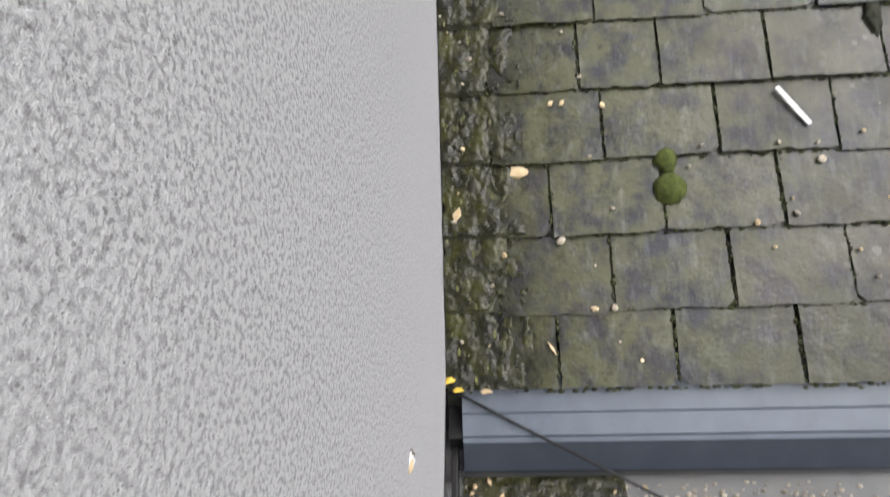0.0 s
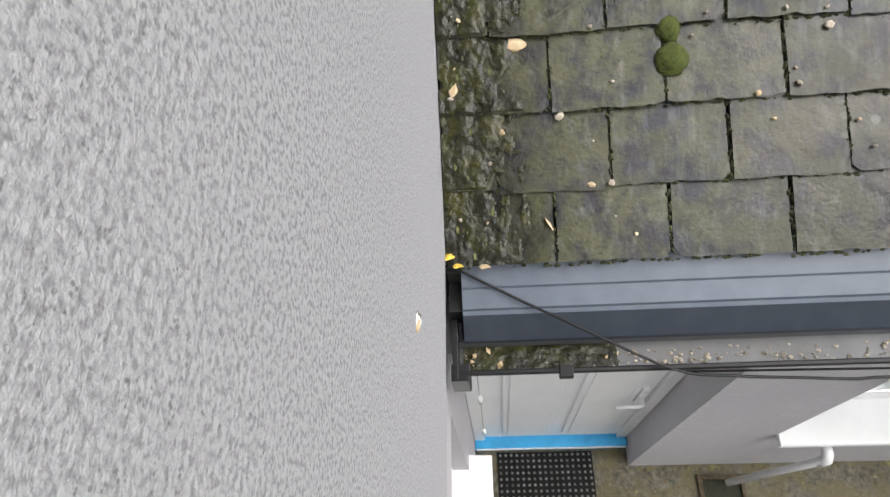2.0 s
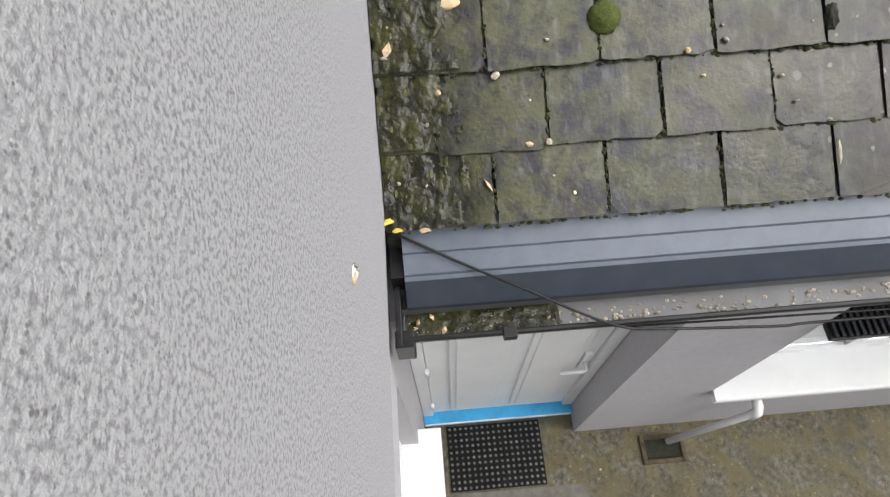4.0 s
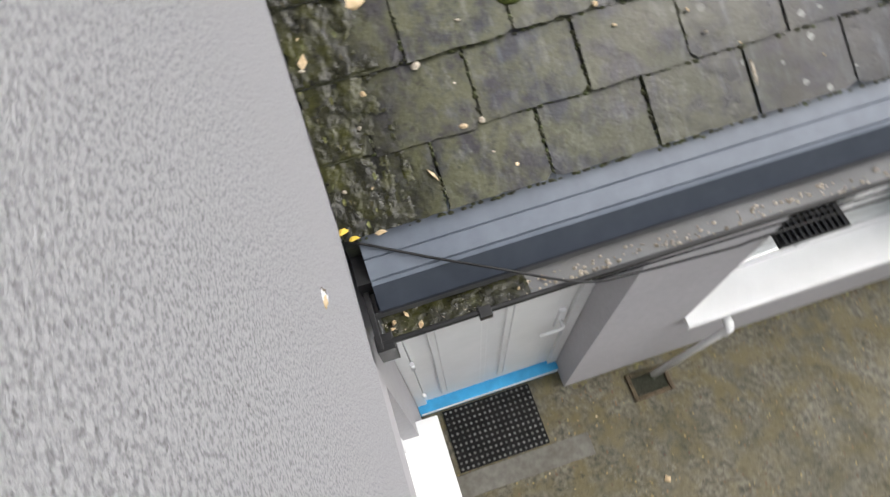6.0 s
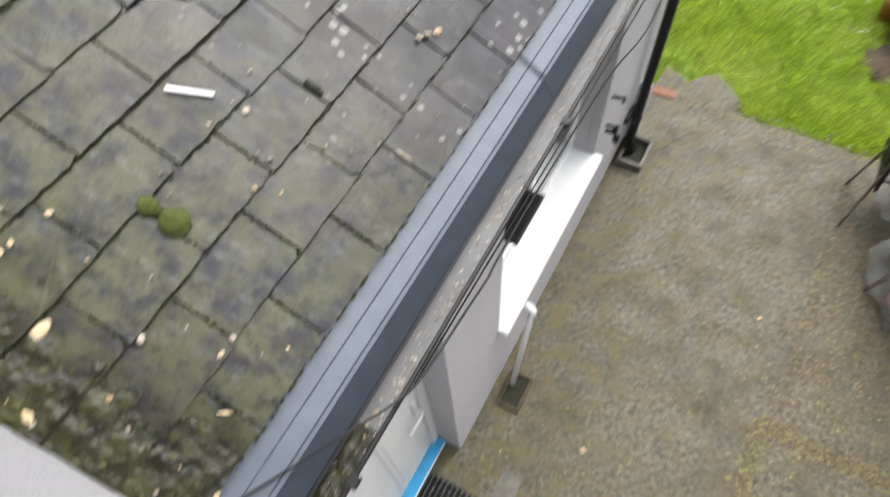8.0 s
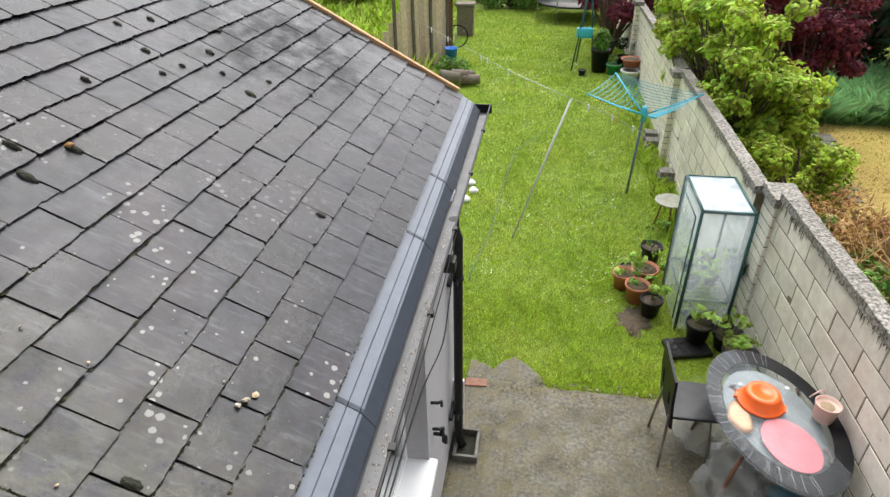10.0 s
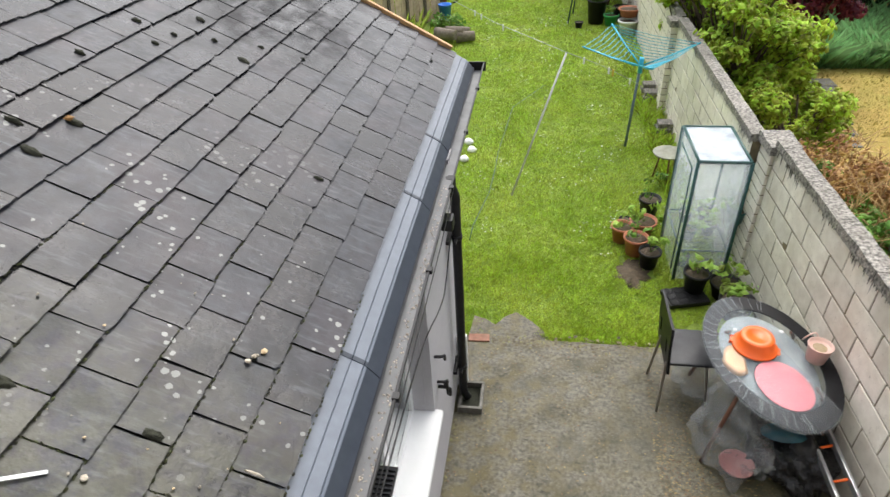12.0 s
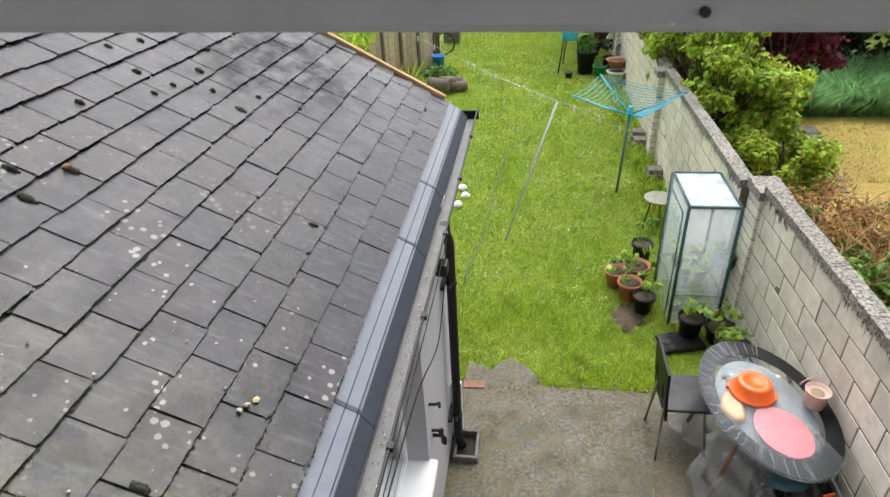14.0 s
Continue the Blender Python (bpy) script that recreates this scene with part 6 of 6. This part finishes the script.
# shrubs and trees
shrub("copper_tree", "dark copper-red leaved small tree over the wall", (2.5, 17.6, -0.03), clumps_in(1.6, 3.6, 16.8, 19.5, 1.0, 3.4, 26, 0.25, 0.5, 81), 5200, 0.1, M_REDLEAF, 82, "tree", 0.07)
shrub("flowering_shrub", "large bright yellow-green leafy shrub over the wall", (3.9, 10.4, -0.03),
      clumps_in(3.15, 4.15, 8.8, 12.6, 0.9, 2.85, 84, 0.13, 0.3, 83) + clumps_in(3.1, 3.6, 8.4, 11.5, 0.7, 2.2, 30, 0.13, 0.26, 84) + clumps_in(2.8, 3.3, 10.4, 12.8, 1.5, 2.5, 22, 0.13, 0.3, 85)
      + clumps_in(4.0, 4.7, 8.8, 10.6, 0.3, 1.7, 26, 0.13, 0.28, 92), 21000, 0.078, M_LEAF, 85)
shrub("low_shrub", "low bright green shrub behind the wall", (4.3, 8.2, -0.03), clumps_in(3.5, 4.8, 7.9, 9.4, 0.15, 1.2, 44, 0.14, 0.28, 86), 10500, 0.062, M_LEAF, 87)
shrub("red_shrub", "tall copper-red shrub beyond the green one", (5.3, 11.6, -0.03), clumps_in(4.2, 5.9, 11.2, 12.8, 1.1, 3.1, 52, 0.2, 0.4, 88), 13000, 0.075, M_REDLEAF, 89)
shrub("wall_ivy", "leafy green shoots hanging over the wall top", (3.3, 3.8, -0.03), clumps_in(3.45, 4.4, 3.6, 5.4, 0.2, 1.1, 16, 0.16, 0.3, 90), 2600, 0.07, M_LEAFG, 91)
for k, (x, y, w_, h_) in enumerate(((8.5, 17, 2.2, 4.5), (12, 16, 2.5, 5.0), (6.0, 24, 2.6, 5.0), (10.5, 22, 2.6, 5.5), (15, 20, 3, 6), (13.5, 12.5, 2.2, 4.5), (4, 29, 2.5, 5.0))):
    shrub("garden_tree", "dense dark green garden tree", (x, y, -0.03), clumps_in(x - w_, x + w_, y - 1.4, y + 1.4, 0.3, h_, 46, 0.5, 0.95, 100 + k), 6000, 0.2, M_DARKLEAF if k % 2 == 0 else M_LEAFG, 120 + k, "tree", 0.14)
for k, (x, y) in enumerate(((-0.6, 24.5), (0.6, 25.5), (-2.2, 26), (2.6, 25.5), (-4.5, 25.5), (-7, 24), (-6, 30), (0, 32))):
    shrub("hedge_bush", "bright green overgrown bush at the garden's end", (x, y, -0.03), clumps_in(x - 1.0, x + 1.0, y - 0.7, y + 0.7, 0.1, 1.7 + (k > 5) * 2, 22, 0.35, 0.6, 140 + k), 2600, 0.13, M_LEAF if k % 2 else M_LEAFG, 150 + k, "bush", 0.05)

# dry shrub: upright dead stems with brown leaves
ds = thing("dry_shrub", "half-dead brown shrub with upright dry stems", "shrub", at=(4.2, 6.4, 0))
r = random.Random(171)
bm = BM()
for _ in range(170):
    x, y = r.uniform(3.55, 5.4), r.uniform(5.0, 6.8)
    h_ = r.uniform(0.6, 1.4) * (1 - 0.12 * abs(x - 4.2))
    p = Vector((x, y, -0.03))
    q = p + Vector((r.gauss(0, 0.2), r.gauss(0, 0.2), h_))
    tube(bm, [p, p.lerp(q, 0.5) + Vector((r.gauss(0, 0.06), r.gauss(0, 0.06), 0)), q], 0.014, 0.006, seg=5, caps=False)
    for _k in range(7):
        o_ = p.lerp(q, r.uniform(0.35, 1.0))
        e_ = o_ + Vector((r.gauss(0, 0.16), r.gauss(0, 0.16), r.uniform(0.0, 0.26)))
        tube(bm, [o_, o_.lerp(e_, 0.5) + Vector((r.gauss(0, 0.02), r.gauss(0, 0.02), 0.02)), e_], 0.006, 0.003, seg=4, caps=False)
tagged(part("dry_stem", bm, M_STALK, ds), kind="stuff")
leaves("dead_leaves", clumps_in(3.6, 5.3, 5.1, 6.8, 0.4, 1.25, 60, 0.1, 0.24, 172), 5200, 0.045, M_BROWNLEAF, ds, 173)
leaves("green_leaves", clumps_in(3.5, 5.3, 4.9, 6.8, 0.1, 1.15, 36, 0.1, 0.22, 174), 3000, 0.07, M_LEAFG, ds, 175)

# ---- moss, grit and leaves on the roof ----
def lump(name, label, category, group, u, y, su, sy, h, mat, seed, amp=0.25, lift=0.012):
    t_ = thing(name, label, category, group, at=on_roof(u, y))
    b = BM()
    bmesh.ops.create_icosphere(b, subdivisions=3, radius=1)
    base = on_roof(u, y, slate_top(u) - 0.003)
    for v in b.verts:
        d = v.co.copy()
        k = 1 + amp * noise.noise(d * 2.5 + Vector((seed, 0, 0))) + amp * 0.6 * noise.noise(d * 7 + Vector((seed, 2, 0)))
        p = Vector((d.x * su * k, d.y * sy * k, max(-0.004, d.z * h * k)))
        v.co = base + Vector((-CP, 0, SP)) * p.x + Vector((0, 1, 0)) * p.y + Vector((SP, 0, CP)) * p.z
    part(name + "_body", b, mat, t_, smooth=True)
    return t_


lump("moss_tuft", "round green moss tuft on the slates", "moss", "moss on the roof", 0.50, 0.595, 0.042, 0.042, 0.03, M_MOSS, 1)
lump("moss_tuft", "smaller green moss tuft on the slates", "moss", "moss on the roof", 0.578, 0.59, 0.034, 0.03, 0.024, M_MOSS, 2)
for k, (u, y, a, c) in enumerate(((1.512, 2.412, 0.022, 0.045), (1.512, 2.124, 0.024, 0.05), (1.232, 3.66, 0.03, 0.045), (0.46, 1.177, 0.02, 0.04), (0.45, 2.862, 0.016, 0.03), (1.839, 3.50, 0.02, 0.03),
                                  (1.632, 3.888, 0.025, 0.035), (1.649, 3.359, 0.016, 0.025), (1.231, 3.933, 0.016, 0.022), (1.637, 3.552, 0.015, 0.022), (2.041, 3.885, 0.02, 0.03), (1.82, 2.93, 0.015, 0.03),
                                  (1.762, 4.256, 0.016, 0.025), (0.982, 4.085, 0.014, 0.02), (2.095, 3.62, 0.02, 0.03), (1.458, 3.723, 0.014, 0.02), (0.178, 5.22, 0.012, 0.012), (1.671, 2.246, 0.02, 0.04), (0.938, 1.155, 0.03, 0.055))):
    lump("moss_tuft", "dark dry moss clump in a slate joint", "moss", "moss on the roof", u, y, c * 0.9, a * 0.75, 0.015, M_DMOSS, 10 + k, 0.45)
lump("lichen_pad", "tan lichen pad on wet slate", "lichen", "lichen on the roof", 0.565, 0.203, 0.017, 0.028, 0.005, M_LEAFDRY, 40)
st_ = thing("white_stick", "flat white plastic stick lying on the slates", "stick", at=on_roof(0.7, 0.92))
bm = BM()
p, q = on_roof(0.757, 0.886, 0.026), on_roof(0.652, 0.958, 0.026)
d = (q - p).normalized()
nn = Vector((SP, 0, CP))
sd = d.cross(nn)
vs = [bm.verts.new(e_ + sd * s * 0.0055 + nn * t) for e_ in (p, q) for s in (-1, 1) for t in (0, 0.004)]
for f in ((0, 1, 3, 2), (4, 6, 7, 5), (0, 4, 5, 1), (2, 3, 7, 6), (1, 5, 7, 3), (0, 2, 6, 4)):
    bm.faces.new([vs[i] for i in f])
bmesh.ops.recalc_face_normals(bm, faces=bm.faces[:])
part("stick_body", bm, M_WHITE, st_)
lump("mortar_scrap", "pale streak of mortar stuck in a slate joint", "mortar", "", 0.11, 1.185, 0.04, 0.005, 0.006, M_STONE, 44, 0.5)
fe = thing("dead_leaf", "curled brown leaf caught on the slates", "leaf", at=on_roof(1.53, 2.40))
leaves("blade", [(*on_roof(1.53, 2.40, 0.04), 0.006, 0.006, 0.004)], 2, 0.04, M_BROWNLEAF, fe, 9)

r = random.Random(77)
spots = [(0.196, 0.383, 0.013), (0.197, 0.433, 0.01), (0.374, 0.308, 0.014), (0.736, 0.437, 0.01), (0.297, 1.612, 0.017), (0.31, 1.58, 0.014), (0.275, 1.65, 0.014), (0.56, 0.98, 0.012), (0.42, 0.90, 0.01), (0.40, 0.80, 0.009)]
for _ in range(34):
    spots.append((abs(r.gauss(0.45, 0.4)), r.uniform(0.25, 1.9), r.uniform(0.003, 0.007)))
for _ in range(22):
    spots.append((r.uniform(0.02, 1.3), abs(r.gauss(0.07, 0.06)) + 0.01, r.uniform(0.004, 0.009)))
for k, (u, y, s) in enumerate(spots):
    b = BM()
    bmesh.ops.create_icosphere(b, subdivisions=1, radius=s)
    for v in b.verts:
        v.co = Matrix.Diagonal((1, r.uniform(0.7, 1.3), 0.55)) @ v.co
    ob = part("grit_chip", b, M_STONE if k % 3 else M_LEAFDRY)
    ob.location = on_roof(u, y, slate_top(u) + s * 0.4)
    ob.rotation_euler = (0, PITCH, r.uniform(0, 6))
    tagged(ob, "small pale grit chip lying on the slates", "grit", "grit on the roof")

# wet algae and silt in the valley along the house wall
vs, fs = [], []
nu, ny = 420, 44
idx = {}


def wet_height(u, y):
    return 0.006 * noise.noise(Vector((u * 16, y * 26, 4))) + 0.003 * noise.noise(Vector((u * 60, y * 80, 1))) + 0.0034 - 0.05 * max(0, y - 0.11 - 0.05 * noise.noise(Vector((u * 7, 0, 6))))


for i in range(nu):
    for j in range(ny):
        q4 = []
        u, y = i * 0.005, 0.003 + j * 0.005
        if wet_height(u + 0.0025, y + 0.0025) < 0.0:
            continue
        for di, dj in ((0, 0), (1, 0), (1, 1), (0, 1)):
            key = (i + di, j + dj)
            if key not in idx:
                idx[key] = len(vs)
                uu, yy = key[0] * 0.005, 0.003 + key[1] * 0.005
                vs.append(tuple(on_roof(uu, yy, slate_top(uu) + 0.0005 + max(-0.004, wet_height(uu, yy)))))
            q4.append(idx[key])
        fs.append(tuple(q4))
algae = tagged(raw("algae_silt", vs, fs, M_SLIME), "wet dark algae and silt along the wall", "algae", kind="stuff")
algae.data.shade_smooth()
# moss and silt lodged in the slate joints near the house
vs, fs = [], []
for row, js in enumerate(NEAR):
    for jy in js[1:]:
        for _ in range(34):
            if r.random() < 0.35:
                continue
            u, y = row * 0.197 + r.uniform(0.0, 0.19), jy + r.gauss(0, 0.003)
            s, k, a0 = r.uniform(0.002, 0.0065), len(vs), r.uniform(0, 6)
            for a in range(6):
                q = a0 + a * 1.0472
                vs.append(tuple(on_roof(u + s * math.cos(q) * 1.5, y + s * math.sin(q), slate_top(u) - 0.006)))
            vs.append(tuple(on_roof(u, y, slate_top(u) + r.uniform(-0.002, 0.004))))
            fs += [(k + a, k + (a + 1) % 6, k + 6) for a in range(6)]
for _ in range(900):
    row, y = r.randrange(0, 7), r.uniform(0.02, 2.2)
    u = row * 0.197 - 0.003 - abs(r.gauss(0, 0.003))
    s, k, a0 = r.uniform(0.002, 0.006), len(vs), r.uniform(0, 6)
    for a in range(6):
        q = a0 + a * 1.0472
        vs.append(tuple(on_roof(u + s * math.cos(q), y + s * math.sin(q) * 1.7, slate_top(u + 0.19) - 0.001 if u < 0 else slate_top(u) - 0.001)))
    vs.append(tuple(on_roof(u, y, (slate_top(u)) + s * 0.8)))
    fs += [(k + a, k + (a + 1) % 6, k + 6) for a in range(6)]
tagged(raw("joint_silt", vs, fs, island_vary(surf("green_black_moss", (0.012, 0.014, 0.005), (0.05, 0.055, 0.015), scale=60, rough=0.8, bump=0.4, bscale=160), 0.4, 1.6, 0.03)), "green-black moss and silt lodged in the slate joints", "moss", kind="stuff")
vs, fs = [], []
for _ in range(80):
    u, y = r.uniform(0.0, 1.9), abs(r.gauss(0.05, 0.07)) + 0.005
    s, k, a0 = r.uniform(0.003, 0.008), len(vs), r.uniform(0, 6)
    for a in range(5):
        q = a0 + a * 1.2566
        vs.append(tuple(on_roof(u + s * math.cos(q) * 1.6, y + s * math.sin(q) * 0.7, slate_top(u) + 0.004 + r.uniform(0, 0.003))))
    fs.append(tuple(k + a for a in range(5)))
tagged(raw("moss_shreds", vs, fs, island_vary(surf("yellow_green_moss", (0.05, 0.054, 0.012), (0.11, 0.1, 0.03), scale=50, rough=0.6, bump=0.3, bscale=150), 0.5, 1.4, 0.03)), "yellowish moss shreds along the wall", "moss", kind="stuff")
for u, y, m_ in ((0.45, 0.042, M_LEAFDRY), (0.03, 0.012, M_YELLOW), (0.005, 0.03, M_YELLOW), (0.0, 0.10, M_LEAFDRY), (0.75, 0.33, M_LEAFDRY), (0.75, 0.30, M_LEAFDRY), (0.1, 0.27, M_LEAFDRY)):
    fe = thing("dead_leaf", "dry pale leaf stuck on the wet slates", "leaf", "leaves on the roof", at=on_roof(u, y))
    leaves("blade", [(*on_roof(u, y, slate_top(u) + 0.008), 0.004, 0.004, 0.001)], 1, 0.03, m_, fe, int(u * 100) + 3, 0.2)
# silt and grit in the gutter
vs, fs = [], []
for _ in range(420):
    y = 0.03 + 3.6 * r.random() ** 1.5
    x = r.uniform(0.175, 0.222)
    s, k, a0 = r.uniform(0.002, 0.006), len(vs), r.uniform(0, 6)
    vs += [(x + s * math.cos(a0 + a * 1.2566), y + s * math.sin(a0 + a * 1.2566) * 1.4, 2.2715) for a in range(5)] + [(x, y, 2.272 + s)]
    fs += [(k + a, k + (a + 1) % 5, k + 5) for a in range(5)]
tagged(raw("gutter_grit", vs, fs, island_vary(surf("gutter_grit", (0.4, 0.34, 0.25), (0.6, 0.55, 0.48), scale=40, rough=0.8, bump=0), 0.4, 1.3)), "pale grit lying in the gutter", "grit", kind="stuff")
bm = BM()
gx, gy = 12, 60
grid = [[bm.verts.new((0.157 + 0.078 * i / gx, 0.03 + 0.42 * j / gy, 2.2755 + 0.0035 * noise.noise(Vector((i * 0.35, j * 0.22, 3))) + 0.0012 * noise.noise(Vector((i * 0.9, j * 0.7, 8))))) for i in range(gx + 1)] for j in range(gy + 1)]
for j in range(gy):
    for i in range(gx):
        f = bm.faces.new((grid[j][i], grid[j][i + 1], grid[j + 1][i + 1], grid[j + 1][i]))
        f.smooth = True
tagged(part("gutter_water", bm, M_SLIME), "dark wet silt and rainwater at the gutter's end", "water", kind="stuff")
for y, x, a in ((0.06, 0.185, 0.4), (0.05, 0.2, 1.3), (0.1, 0.17, 2.2), (0.42, 0.2, 0.2), (0.5, 0.19, 0.9), (0.13, 0.21, 2.9)):
    t_ = thing("gutter_leaf", "sodden tan leaf scrap in the gutter", "leaf", "leaves in the gutter", at=(x, y, 2.28))
    leaves("blade", [(x, y, 2.284, 0.004, 0.006, 0.001)], 2, 0.016, M_LEAFDRY, t_, int(y * 100 + a * 10), 0.15)
wl = thing("render_chip", "small chipped spot in the rough render, pale and ochre", "chip", at=(0.383, 0.0, 3.07))
for name_, dx, sx, sz, m_ in (("chip_core", 0.0, 0.013, 0.0045, M_WHITE), ("chip_stain", 0.006, 0.01, 0.0035, M_LEAFDRY), ("chip_edge", -0.012, 0.006, 0.004, M_LOG)):
    bm = BM()
    bmesh.ops.create_icosphere(bm, subdivisions=3, radius=1)
    for v in bm.verts:
        k = 1 + 0.7 * noise.noise(v.co * 1.9 + Vector((dx * 500, 0, 0)))
        v.co = Vector((0.383 + dx + v.co.x * sx * k, 0.001 + v.co.y * 0.005 * k, 3.07 + dx * 0.2 + v.co.z * sz * k))
    part(name_, bm, m_, wl, smooth=True)
for x, y, rr in ((0.86, 1.27, 0.03), (0.4, 1.02, 0.012), (0.62, 0.62, 0.01), (1.6, 2.7, 0.02)):
    fe = thing("fallen_leaf", "pale fallen leaf on the patio", "leaf", "leaves on the patio", at=(x, y, 0))
    leaves("blade", [(x, y, 0.012, 0.004, 0.004, 0.001)], 2, rr * 1.6, M_LEAFDRY, fe, int(x * 100), 0.1, 1.1)
